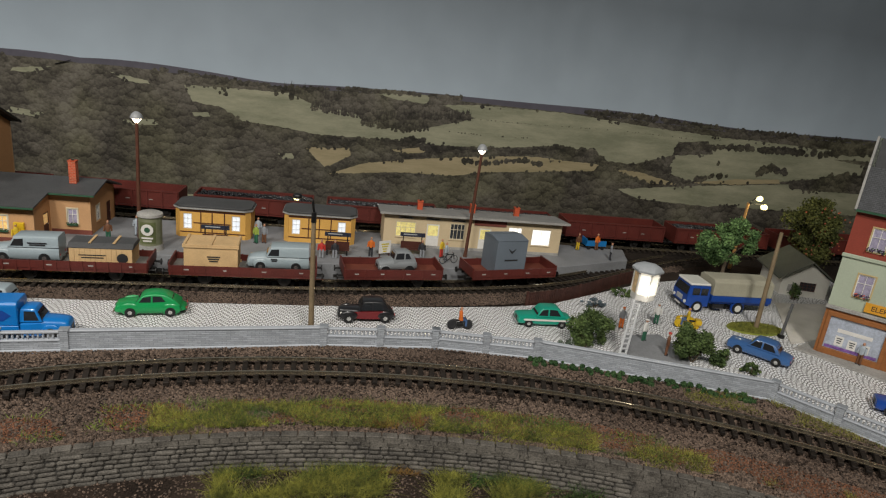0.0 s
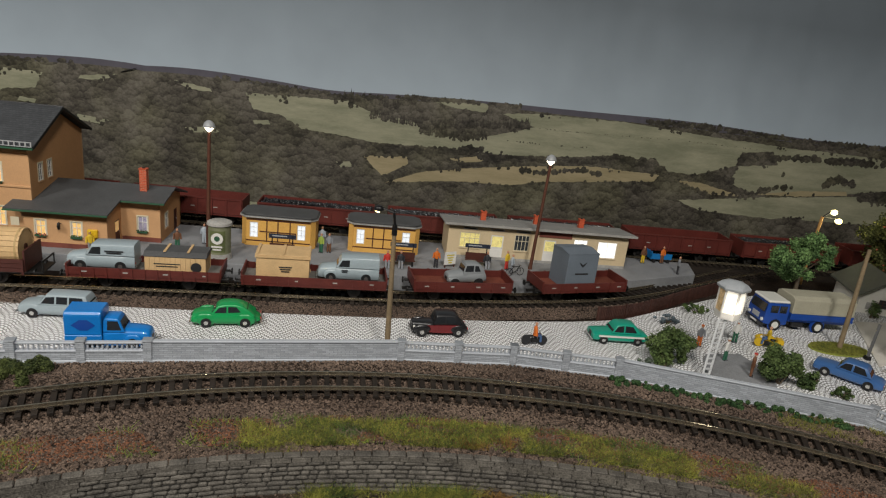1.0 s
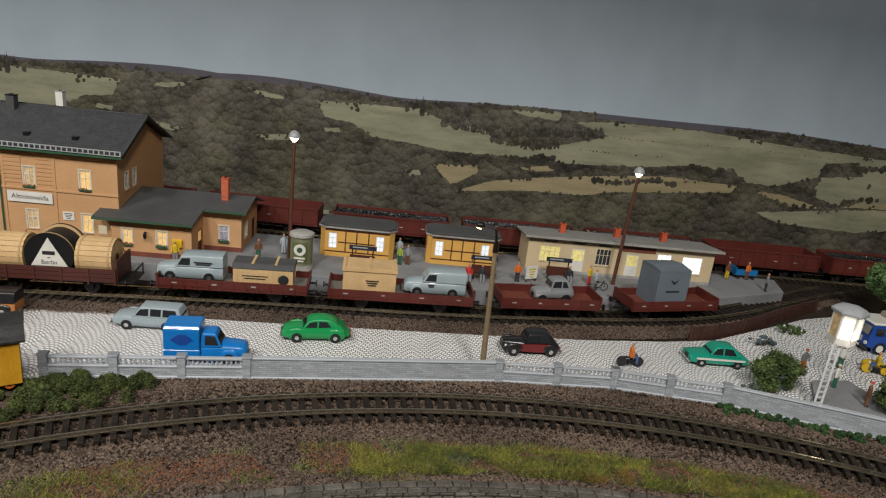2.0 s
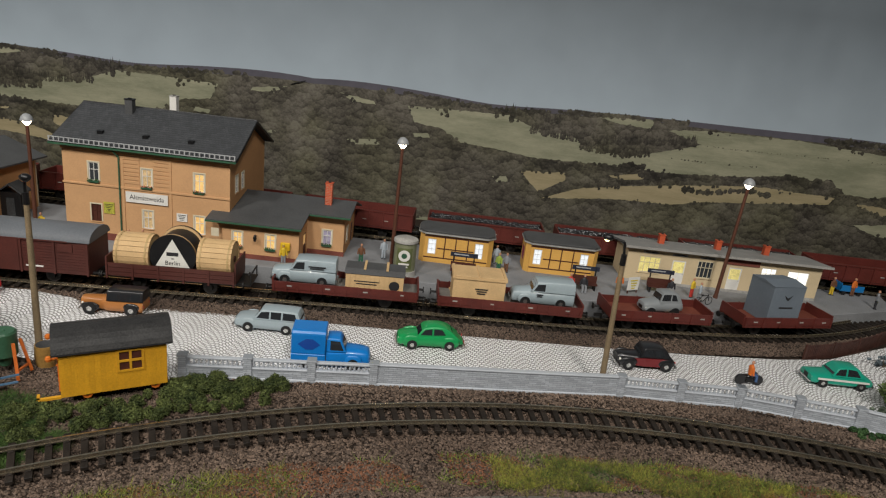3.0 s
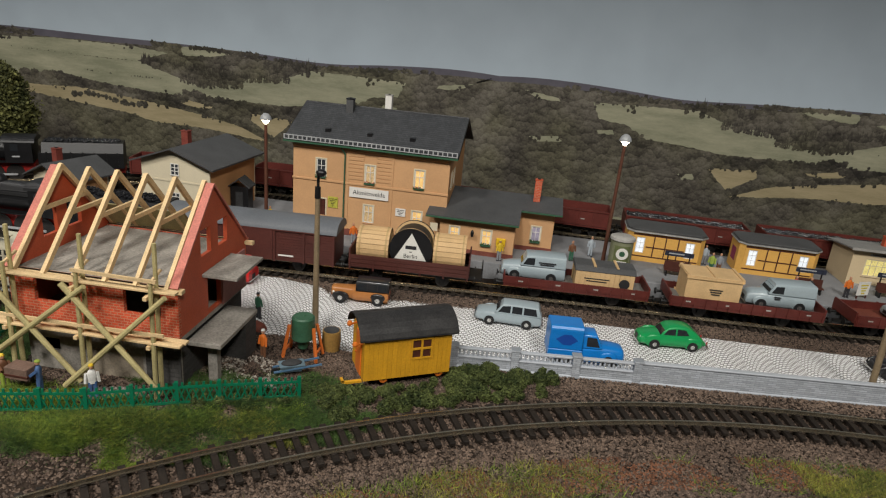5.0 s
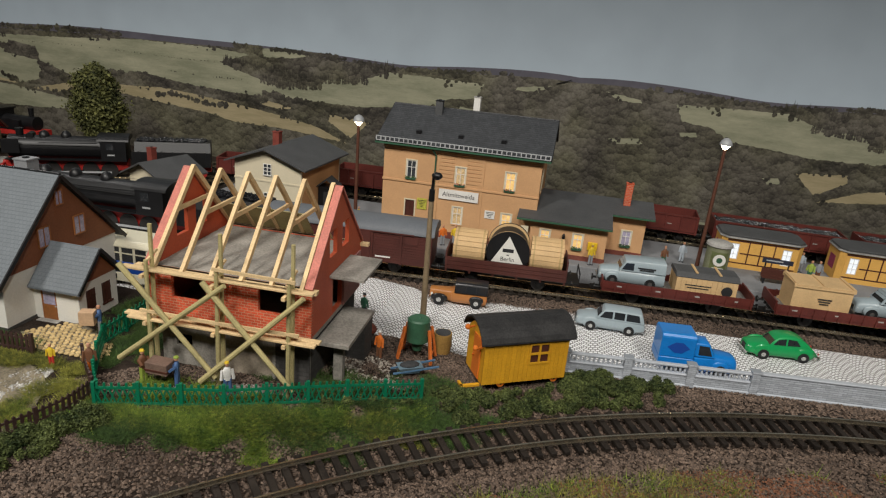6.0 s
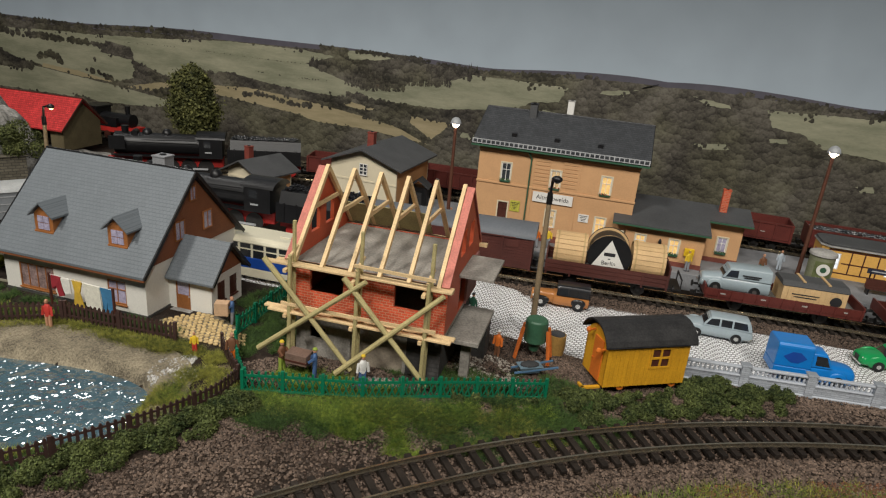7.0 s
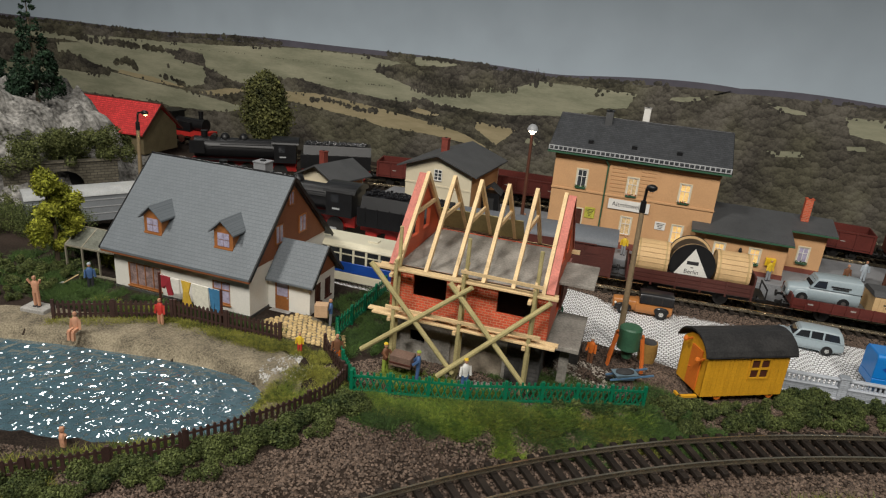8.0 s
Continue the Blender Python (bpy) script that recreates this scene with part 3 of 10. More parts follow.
            s.add([put(p, q, d) for p, q in pts], [tuple(range(len(pts)))], 5)
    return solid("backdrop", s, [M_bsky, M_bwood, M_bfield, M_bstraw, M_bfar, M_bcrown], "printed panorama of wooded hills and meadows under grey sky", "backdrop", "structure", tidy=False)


backdrop()


# ---- the room that closes the place ----
def room():
    for name, dims in (("wall_left", (-1560, -1500, -1500, 860, -900, 1500)), ("wall_right", (1150, 1210, -1500, 860, -900, 1500)), ("wall_rear", (-1560, 1210, 800, 860, -900, 1500)),
                       ("wall_front", (-1560, 1210, -1560, -1500, -900, 1500)), ("ceiling", (-1560, 1210, -1560, 860, 1500, 1560)), ("floor", (-1560, 1210, -1560, 860, -960, -900))):
        solid(name, Shape().box(*dims), M_room, "dim plain painted room surface", name.split("_")[0], "structure")


room()


# ---- tracks ----
def rail_shape(at, s0, s1, side, z):
    s, rings = Shape(), []
    n = max(2, int((s1 - s0) / 12))
    prof = [(-0.95, 0), (0.95, 0), (0.95, 0.35), (0.35, 0.6), (0.3, 1.5), (0.5, 1.75), (0.5, 2.3), (-0.5, 2.3), (-0.5, 1.75), (-0.3, 1.5), (-0.35, 0.6), (-0.95, 0.35)]
    for i in range(n + 1):
        p, d = at(s0 + (s1 - s0) * i / n)
        w = Vector((-d.y, d.x, 0))
        rings.append([p + w * (side * 8.65 + a) + Vector((0, 0, z + b)) for a, b in prof])
    return s.loft(rings)


SLEEPER = Shape().box(-1.55, 1.55, -15.0, 15.0, 0, 2.0)
for yy in (-8.65, 8.65):
    SLEEPER.box(-1.1, 1.1, yy - 2.1, yy + 2.1, 2.0, 2.6)


def track(name, points, z, label, single):
    at, length = spread_of(points)
    th = thing(name, 0, 0, 0, 0, label, "railway track", "", "structure")
    me = SLEEPER.data("sleeper", M_sleeper, 0.15)
    n = int(length / 7.3)
    rest = Shape()
    for i in range(n):
        p, d = at((i + 0.5) * 7.3)
        m = pose(p.x * MM, p.y * MM, z * MM, 0, 0, math.degrees(math.atan2(d.y, d.x)))
        if single:
            piece("sleeper", me, th, m)
        else:
            k = len(rest.v)
            rest.box(-1.55, 1.55, -15.0, 15.0, 0, 2.0).turn(pose(p.x, p.y, z, 0, 0, math.degrees(math.atan2(d.y, d.x))), k)
    if not single:
        tagged(part("sleepers", rest, M_sleeper, th), kind="stuff")
    for side in (-1, 1):
        part("rail", rail_shape(at, 0, length, side, z + 2.2), M_rail, th)
    return at, length


FRONT = [(CX + ARC * math.sin(radians(a)), CY + ARC * math.cos(radians(a))) for a in range(-62, 63, 6)]
front_at, front_len = track("front_track", FRONT, 4.2, "curved single track with brown sleepers and tarnished rails", True)
MAIN = [(-780, 460), (-700, 466), (-500, 478), (-382, 486.5), (-323, 491), (-196, 501), (-70, 507), (0, 512), (48, 518), (105, 526), (157, 536.5), (200, 549), (250, 572), (300, 602), (390, 650), (520, 690), (760, 706)]
main_at, main_len = track("station_track", MAIN, 1.1, "station track carrying the goods train", True)
REAR = [(900, 660), (500, 668), (200, 668), (-100, 668), (-400, 680), (-540, 676), (-620, 664), (-708, 642), (-770, 608), (-840, 572), (-920, 546), (-1010, 536)]
rear_at, rear_len = track("rear_track", REAR, 5.5, "rear track that bends towards the tunnel", False)
track("siding_track", [(900, 708), (200, 708), (-200, 708), (-700, 716), (-1100, 700)], 5.5, "rear siding along the backdrop", False)


# ---- loose ballast, gravel and turf ----
def pebbles(name, count, where, size, material, label):
    """Scattered small stones: where() gives x, y, z or None."""
    v, f = [], []
    octa = np.array([(1, 0, 0), (-1, 0, 0), (0, 1, 0), (0, -1, 0), (0, 0, 1), (0, 0, -1)], float)
    tri = np.array([(0, 2, 4), (2, 1, 4), (1, 3, 4), (3, 0, 4), (2, 0, 5), (1, 2, 5), (3, 1, 5), (0, 3, 5)])
    k = 0
    for _ in range(count):
        p = where()
        if p is None:
            continue
        q = octa * (np.array([1, rng.uniform(0.6, 1.0), rng.uniform(0.5, 0.9)]) * rng.uniform(*size)) + nrg.normal(0, 0.12, (6, 3))
        a, b = rng.uniform(0, 6.28), rng.uniform(-0.6, 0.6)
        ca, sa, cb, sb = math.cos(a), math.sin(a), math.cos(b), math.sin(b)
        q = q @ np.array([[ca, sa, 0], [-sa, ca, 0], [0, 0, 1]]) @ np.array([[1, 0, 0], [0, cb, sb], [0, -sb, cb]])
        v.append(q + np.array(p))
        f.append(tri + 6 * k)
        k += 1
    me = bpy.data.meshes.new(name)
    me.from_pydata((np.concatenate(v) * MM).tolist(), [], np.concatenate(f).tolist())
    me.materials.append(material)
    return tagged(new(name, me), label, "gravel", "", "stuff")


def in_band(a0, a1, r0, r1, lift=0.2, keep=None):
    def where():
        a, r = radians(rng.uniform(a0, a1)), rng.uniform(r0, r1)
        x, y = CX + r * math.sin(a), CY + r * math.cos(a)
        if y > 215 and r > 625 and x > -272 and y > wall_y(x) - 3:
            return None
        if keep and not keep(x, y, r):
            return None
        return x, y, gz(x, y) + lift
    return where


pebbles("ballast", 96000, in_band(-60, 40, 546, 640), (0.55, 1.2), M_ballast, "brown mixed ballast of crushed stone round the front track")
pebbles("ballast", 30000, in_band(-32, 36, 634, 676), (0.5, 1.0), M_ballast, "brown mixed ballast of crushed stone below the grey wall")
pebbles("ballast", 9000, in_band(-26, 34, 470, 531), (0.5, 0.9), M_ballast, "brown crushed stone below the retaining wall")
pebbles("ballast", 62000, in_band(-62, -24, 634, 712, 0.2, lambda x, y, r: pond_at(x, y) > 1.3 and x < -200), (0.42, 0.9), M_ballast, "brown mixed ballast between hedge and track")
pebbles("rust_gravel", 17000, in_band(-34, 36, 546, 573, 0.6, lambda x, y, r: noise.noise((x / 45, y / 30, 3)) > -0.12), (0.4, 0.8), M_rust_earth, "rust-red fine gravel beside the retaining wall")


def main_bed():
    s = rng.uniform(0, main_len)
    p, d = main_at(s)
    w = rng.uniform(-19, 19)
    return p.x - d.y * w, p.y + d.x * w, 1.0 - 0.12 * max(0, abs(w) - 12)


def bed(name, at, length, half, top, material, label, foot=(10, -4)):
    s, n = Shape(), int(length / 20)
    rings = []
    for i in range(n + 1):
        p, d = at(length * i / n)
        w = Vector((-d.y, d.x, 0))
        rings.append([p + w * a + Vector((0, 0, b)) for a, b in ((-half - foot[0], foot[1]), (-half, top), (half, top), (half + 10, -4))])
    return solid(name, s.loft(rings), material, label, "track bed", "structure")


def main_shoulder():
    p, d = main_at(rng.uniform(0.2, 0.75) * main_len)
    w = rng.uniform(-33, -13)
    return p.x - d.y * w, p.y + d.x * w, 1.1 - 0.14 * max(0, -15 - w)


bed("track_bed", main_at, main_len, 15, 1.0, M_bed, "dark brown ballast bed of the station track", (17, -1.4))
bed("track_bed", rear_at, rear_len, 17, 5.2, M_bed, "dark brown ballast bed of the rear track")
bed("track_bed", *spread_of([(900, 708), (200, 708), (-200, 708), (-700, 716), (-1100, 700)]), 17, 5.0, M_bed, "dark brown ballast bed of the siding")
pebbles("ballast", 30000, main_shoulder, (0.45, 0.9), M_ballast, "brown ballast between street and station track")
pebbles("ballast", 15000, main_bed, (0.5, 0.95), M_ballast_dark, "brown ballast of the station track")


def turf(name, count, where, tall, material, label, thin=0.17, lean=0.95):
    """Upright short fibres of static grass."""
    v, f = [], []
    for _ in range(count):
        p = where()
        if p is None:
            continue
        h, a = rng.uniform(*tall), rng.uniform(0, 6.28)
        dx, dy = thin * math.cos(a), thin * math.sin(a)
        lx, ly = rng.gauss(0, lean) * h, rng.gauss(0, lean) * h
        k = len(v)
        v += [(p[0] - dx, p[1] - dy, p[2] - 0.3), (p[0] + dx, p[1] + dy, p[2] - 0.3), (p[0] + lx, p[1] + ly, p[2] + h)]
        f.append((k, k + 1, k + 2))
    me = bpy.data.meshes.new(name)
    me.from_pydata([(x * MM, y * MM, z * MM) for x, y, z in v], [], f)
    me.materials.append(material)
    return tagged(new(name, me), label, "grass", "", "stuff")
# ---- retaining wall of moulded stones below the front track ----
def retaining_wall():
    th = thing("retaining_wall", 0, 0, 0, 0, "grey-brown moulded stone retaining wall with mossy coping", "retaining wall", "", "structure")
    s = Shape()
    r0, top, low, a0, a1 = 531.0, 5.0, -15.0, -30.0, 31.0
    rings = []
    for i in range(62):
        a = radians(a0 + (a1 - a0) * i / 61)
        sx, cy = math.sin(a), math.cos(a)
        rings.append([(CX + r * sx, CY + r * cy, z) for r, z in ((r0 - 0.4, low), (r0 + 3.0, top - 1), (r0 + 8, top - 2.2), (r0 + 20, top - 2.4), (r0 + 20, low))])
    s.loft(rings)
    part("wall_core", s, M_ret_joint, th)
    stones = []
    for k in range(4):
        w, h = (5.6, 7.4, 9.4, 4.2)[k], 2.2
        q = Shape().box(-w / 2, w / 2, -0.9, 0.9, -h / 2, h / 2)
        q.v = [(x + rng.uniform(-0.4, 0.4), y + rng.uniform(-0.3, 0.3), z + rng.uniform(-0.16, 0.16)) for x, y, z in q.v]
        stones.append((w, q.data("stone", M_ret, 0.7), q))
    rest, count = Shape(), 0
    for row in range(8):
        z = low + 1.4 + row * 2.42
        arc = radians(a0) * r0 + rng.uniform(0, 5)
        while arc < radians(a1) * r0:
            w, me, q = stones[rng.randrange(4)]
            a = (arc + w / 2) / r0
            deg = math.degrees(a)
            r = r0 - 0.4 + 0.17 * (z - low) + rng.uniform(-0.25, 0.25)
            m = (CX + r * math.sin(a), CY + r * math.cos(a), z)
            if -17 < deg < 18 and count < 300:
                piece("stone", me, th, pose(m[0] * MM, m[1] * MM, m[2] * MM, 0, rng.uniform(-1.5, 1.5), -deg))
                count += 1
            else:
                n = len(rest.v)
                rest.add(q.v, [tuple(f) for f in q.f]).turn(pose(*m, 0, rng.uniform(-1.5, 1.5), -deg), n)
            arc += w + 0.35
    tagged(part("stones", rest, M_ret, th), kind="stuff")
    arc = radians(a0) * r0
    cop = Shape().box(-4.2, 4.2, -2.2, 2.2, -0.9, 0.9).data("coping_stone", M_ret, 0.5)
    while arc < radians(a1) * r0:
        a = (arc + 4.2) / r0
        r = r0 + 4.2
        piece("coping_stone", cop, th, pose((CX + r * math.sin(a)) * MM, (CY + r * math.cos(a)) * MM, (top - 0.2 + rng.uniform(-0.2, 0.2)) * MM, rng.uniform(-3, 3), 0, -math.degrees(a)))
        arc += 8.8


retaining_wall()


# ---- grey plastic street wall, plain and balustraded panels ----
def street_wall():
    panels = [(a, b, bays) for a, b, bays in zip(WALL_LINE, WALL_LINE[1:], (3, 0, 2, 2, 0, 4))]
    for (xa, ya), (xb, yb), bays in panels:
        length, ang = math.hypot(xb - xa, yb - ya), math.degrees(math.atan2(yb - ya, xb - xa))
        top, low = 16.6, 1.6
        th = thing("balustrade" if bays else "street_wall", xa, ya, 0, ang, "light grey plastic garden wall with balustrade panels" if bays else "light grey plastic wall of thin stone courses with a flat coping",
                   "wall", "street wall panels", "structure")
        if not bays:
            part("wall_body", Shape().box(0.5, length - 0.5, -1.2, 1.2, low, top - 1.3), M_plastic_wall, th, bevel=0.15)
            part("coping", Shape().box(0, length, -1.9, 1.9, top - 1.3, top), M_plastic_grey, th, bevel=0.35)
            part("plinth", Shape().box(0, length, -2.0, 2.0, low, low + 2.2), M_plastic_grey, th, bevel=0.5)
            continue
        part("wall_body", Shape().box(0.5, length - 0.5, -1.2, 1.2, low, top - 7.2), M_plastic_wall, th, bevel=0.15)
        part("plinth", Shape().box(0, length, -2.0, 2.0, low, low + 2.2), M_plastic_grey, th, bevel=0.5)
        step = length / bays
        pier = Shape().box(-2.4, 2.4, -2.2, 2.2, low, top - 0.4).box(-2.9, 2.9, -2.7, 2.7, top - 0.4, top + 0.9).data("pier", M_plastic_wall, 0.2)
        bal = Shape().rod((0, 0, top - 6.2), (0, 0, top - 4.5), 0.45, 0.75, 6).rod((0, 0, top - 4.5), (0, 0, top - 2.2), 0.75, 0.4, 6).data("baluster", M_plastic_grey)
        rail = Shape().box(2.4, step - 2.4, -1.5, 1.5, top - 2.2, top - 0.8).data("top_rail", M_plastic_grey, 0.3)
        sill = Shape().box(2.4, step - 2.4, -1.8, 1.8, top - 7.4, top - 6.2).data("sill", M_plastic_grey, 0.3)
        panel = Shape().box(4.5, step - 4.5, -1.7, -1.1, top - 12.5, top - 8.6).data("panel", M_plastic_wall, 0.2)
        for i in range(bays + 1):
            piece("pier", pier, th, pose((i * step) * MM, 0, 0))
        for i in range(bays):
            piece("top_rail", rail, th, pose(i * step * MM, 0, 0))
            piece("sill", sill, th, pose(i * step * MM, 0, 0))
            n = int((step - 6) / 2.5)
            for k in range(n):
                piece("baluster", bal, th, pose((i * step + 3.6 + (step - 7.2) * k / (n - 1)) * MM, 0, 0))


street_wall()
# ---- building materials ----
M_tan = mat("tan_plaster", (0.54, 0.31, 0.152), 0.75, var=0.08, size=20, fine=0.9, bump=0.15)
# Side walls and gables: a darker, more orange tone than M_tan.
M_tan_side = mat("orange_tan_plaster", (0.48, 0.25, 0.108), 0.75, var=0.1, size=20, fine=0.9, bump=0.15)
M_cream = mat("cream_plaster", (0.62, 0.55, 0.40), 0.75, var=0.06, size=20, fine=0.9, bump=0.15)
M_beige = mat("beige_plaster", (0.58, 0.46, 0.29), 0.75, var=0.08, size=20, fine=0.9, bump=0.15)
M_white_wall = mat("white_plaster", (0.66, 0.64, 0.58), 0.75, var=0.06, size=20, fine=0.9, bump=0.2)
M_plinth = mat("dull_red_plinth", (0.17, 0.05, 0.035), 0.8, var=0.2, size=10, fine=1)
M_slate = coursed("charcoal_slate_roof", (0.056, 0.059, 0.064), (0.022, 0.023, 0.026), 2.6, 1.3, 0.12, rough=0.6, slope=True, relief=0.7)
M_felt = mat("charcoal_roofing_felt", (0.066, 0.067, 0.069), 0.62, var=0.2, size=18, fine=1.1, bump=0.3)
M_tile = coursed("blue_grey_roof_tiles", (0.140, 0.158, 0.174), (0.095, 0.108, 0.119), 2.5, 1.75, 0.11, rough=0.5, slope=True, relief=0.45, var=0.05, tone=0.05)
M_redtile = coursed("bright_red_roof_tiles", (0.62, 0.045, 0.045), (0.30, 0.02, 0.02), 2.6, 2.1, 0.2, rough=0.6, slope=True, relief=0.8)
M_grey_roof = mat("pale_grey_roof_felt", (0.24, 0.235, 0.225), 0.8, var=0.12, size=15, fine=1, bump=0.2)
M_brick = coursed("red_brick", (0.54, 0.085, 0.035), (0.50, 0.27, 0.17), 3.4, 1.5, 0.17, rough=0.75, relief=0.5)
M_brick_plain = mat("red_brick_plastic", (0.48, 0.085, 0.034), 0.55, var=0.12, size=15, fine=1.0, bump=0.15)
M_brown_clad = mat("red_brown_board_cladding", (0.20, 0.068, 0.026), 0.6, var=0.18, size=16, fine=1.0, bump=0.2)
M_green_paint = mat("dark_green_paint", (0.035, 0.10, 0.055), 0.5, var=0.15, size=8, fine=1, bump=0.1)
M_white = mat("white_plastic_frame", (0.72, 0.70, 0.66), 0.5, var=0.06, size=6, fine=1, bump=0.05)
M_brown_frame = mat("brown_plastic_frame", (0.30, 0.115, 0.035), 0.5, var=0.15, size=6, fine=1, bump=0.1)
M_dark_frame = mat("dark_red_brown_frame", (0.07, 0.022, 0.015), 0.5, var=0.15, size=6, fine=1, bump=0.1)
M_glass = mat("dark_window_glass", (0.04, 0.045, 0.05), 0.12, var=0.1, size=5, fine=1, bump=0, spec=0.6)
M_lilac = mat("curtained_window", (0.36, 0.33, 0.44), 0.2, var=0.25, size=3, fine=0.9, bump=0, spec=0.5)
M_lit = mat("warm_lit_window", (0.9, 0.55, 0.2), 0.4, var=0.3, size=4, fine=1, bump=0, glow=0.24, glow_colour=(1.0, 0.60, 0.26))
M_lit_dim = mat("dimly_lit_window", (0.55, 0.40, 0.22), 0.4, var=0.4, size=4, fine=1, bump=0, glow=0.08, glow_colour=(1.0, 0.66, 0.3))
M_lit_white = mat("cold_lit_window", (0.8, 0.85, 1.0), 0.4, var=0.2, size=4, fine=1, bump=0, glow=0.42, glow_colour=(0.80, 0.90, 1.0))
M_lit_yellow = mat("yellow_lit_window", (0.75, 0.65, 0.25), 0.4, var=0.3, size=4, fine=1, bump=0, glow=0.22, glow_colour=(0.9, 0.78, 0.3))
M_lit_bright = mat("bright_lit_window", (1, 0.98, 0.9), 0.4, var=0.05, size=4, fine=1, bump=0, glow=0.9, glow_colour=(1.0, 0.95, 0.82))
M_black = mat("matt_black", (0.007, 0.007, 0.008), 0.42, var=0.3, size=8, fine=1, bump=0.1)
M_steel = mat("light_grey_metal", (0.46, 0.47, 0.48), 0.5, metal=0.3, var=0.15, size=8, fine=1, bump=0.1)
M_flower_green = islands(mat("window_box_foliage", (0.045, 0.09, 0.025), 0.8, var=0.3, size=4, fine=1, bump=0), 0.4)
M_flower_red = mat("orange_red_flowers", (0.60, 0.10, 0.04), 0.7, var=0.3, size=3, fine=0.8, bump=0)
M_ochre = mat("ochre_board_wall", (0.66, 0.37, 0.09), 0.65, var=0.1, size=14, fine=1, bump=0.15)
M_timber = mat("raw_pine_timber", (0.66, 0.48, 0.26), 0.7, var=0.18, size=9, fine=0.8, bump=0.25, rand=0.1)
M_timber_old = mat("greenish_pole_timber", (0.40, 0.34, 0.16), 0.75, var=0.2, size=9, fine=0.8, bump=0.3, rand=0.1)
M_slab = mat("grey_concrete_slab", (0.27, 0.25, 0.22), 0.9, var=0.3, size=16, fine=1.2, bump=0.35)
# Tone halved: the deep shade on the shell house basement is in the colour.
M_stonebase = coursed("dark_rubble_base", (0.060, 0.057, 0.054), (0.05, 0.048, 0.045), 5.0, 2.4, 0.25, rough=0.9, relief=1.0)
M_ink = mat("black_lettering", (0.02, 0.02, 0.022), 0.6, var=0.05, size=5, fine=1, bump=0)


def bars(parent, name, x, z, w, rows, y, material, high=0.7, pitch=1.3, m=None):
    """Writing that cannot be read, as plain bars on a face that looks towards -y."""
    s = Shape()
    for r in range(rows):
        k = w * (1 - 0.18 * r)
        s.box(x - k / 2, x + k / 2, y - 0.08, y, z - r * pitch - high / 2, z - r * pitch + high / 2)
    ob = part(name, s, material, parent)
    if m is not None:
        ob.matrix_basis = m
    return ob


def lettering(parent, name, text, x, y, z, size, material, m=None):
    """Readable words, upright, facing -y, centred at x, z."""
    cu = bpy.data.curves.new(name, "FONT")
    cu.body, cu.size, cu.align_x, cu.align_y, cu.extrude = text, size * MM, "CENTER", "CENTER", 0.00005
    tmp = bpy.data.objects.new(name + "_curve", cu)
    scene.collection.objects.link(tmp)
    me = bpy.data.meshes.new_from_object(tmp.evaluated_get(bpy.context.evaluated_depsgraph_get()))
    bpy.data.objects.remove(tmp)
    me.materials.append(material)
    ob = new(name, me)
    ob.parent = parent
    ob.matrix_basis = (m if m is not None else Matrix()) @ pose(x * MM, y * MM, z * MM, 90, 0, 0)
    return ob


def wall_with_holes(u0, u1, z0, z1, thick, holes, y=0.0):
    """One connected wall in the x-z plane, outer face at y, with openings (u, z, w, h) from the lower left corner."""
    us = sorted({u0, u1, *[h[0] for h in holes], *[h[0] + h[2] for h in holes]})
    zs = sorted({z0, z1, *[h[1] for h in holes], *[h[1] + h[3] for h in holes]})
    full = lambda i, j: 0 <= i < len(us) - 1 and 0 <= j < len(zs) - 1 and not any(
        h[0] - 1e-6 <= us[i] and us[i + 1] <= h[0] + h[2] + 1e-6 and h[1] - 1e-6 <= zs[j] and zs[j + 1] <= h[1] + h[3] + 1e-6 for h in holes)
    index, verts, faces = {}, [], []

    def at(i, j, k):
        if (i, j, k) not in index:
            index[i, j, k] = len(verts)
            verts.append((us[i], y + thick * k, zs[j]))
        return index[i, j, k]
    for i in range(len(us) - 1):
        for j in range(len(zs) - 1):
            if not full(i, j):
                continue
            faces.append((at(i, j, 0), at(i + 1, j, 0), at(i + 1, j + 1, 0), at(i, j + 1, 0)))
            faces.append((at(i, j, 1), at(i, j + 1, 1), at(i + 1, j + 1, 1), at(i + 1, j, 1)))
            for di, dj, a, b in ((-1, 0, (i, j), (i, j + 1)), (1, 0, (i + 1, j + 1), (i + 1, j)), (0, -1, (i + 1, j), (i, j)), (0, 1, (i, j + 1), (i + 1, j + 1))):
                if not full(i + di, j + dj):
                    faces.append((at(*a, 0), at(*b, 0), at(*b, 1), at(*a, 1)))
    return Shape().add(verts, faces)


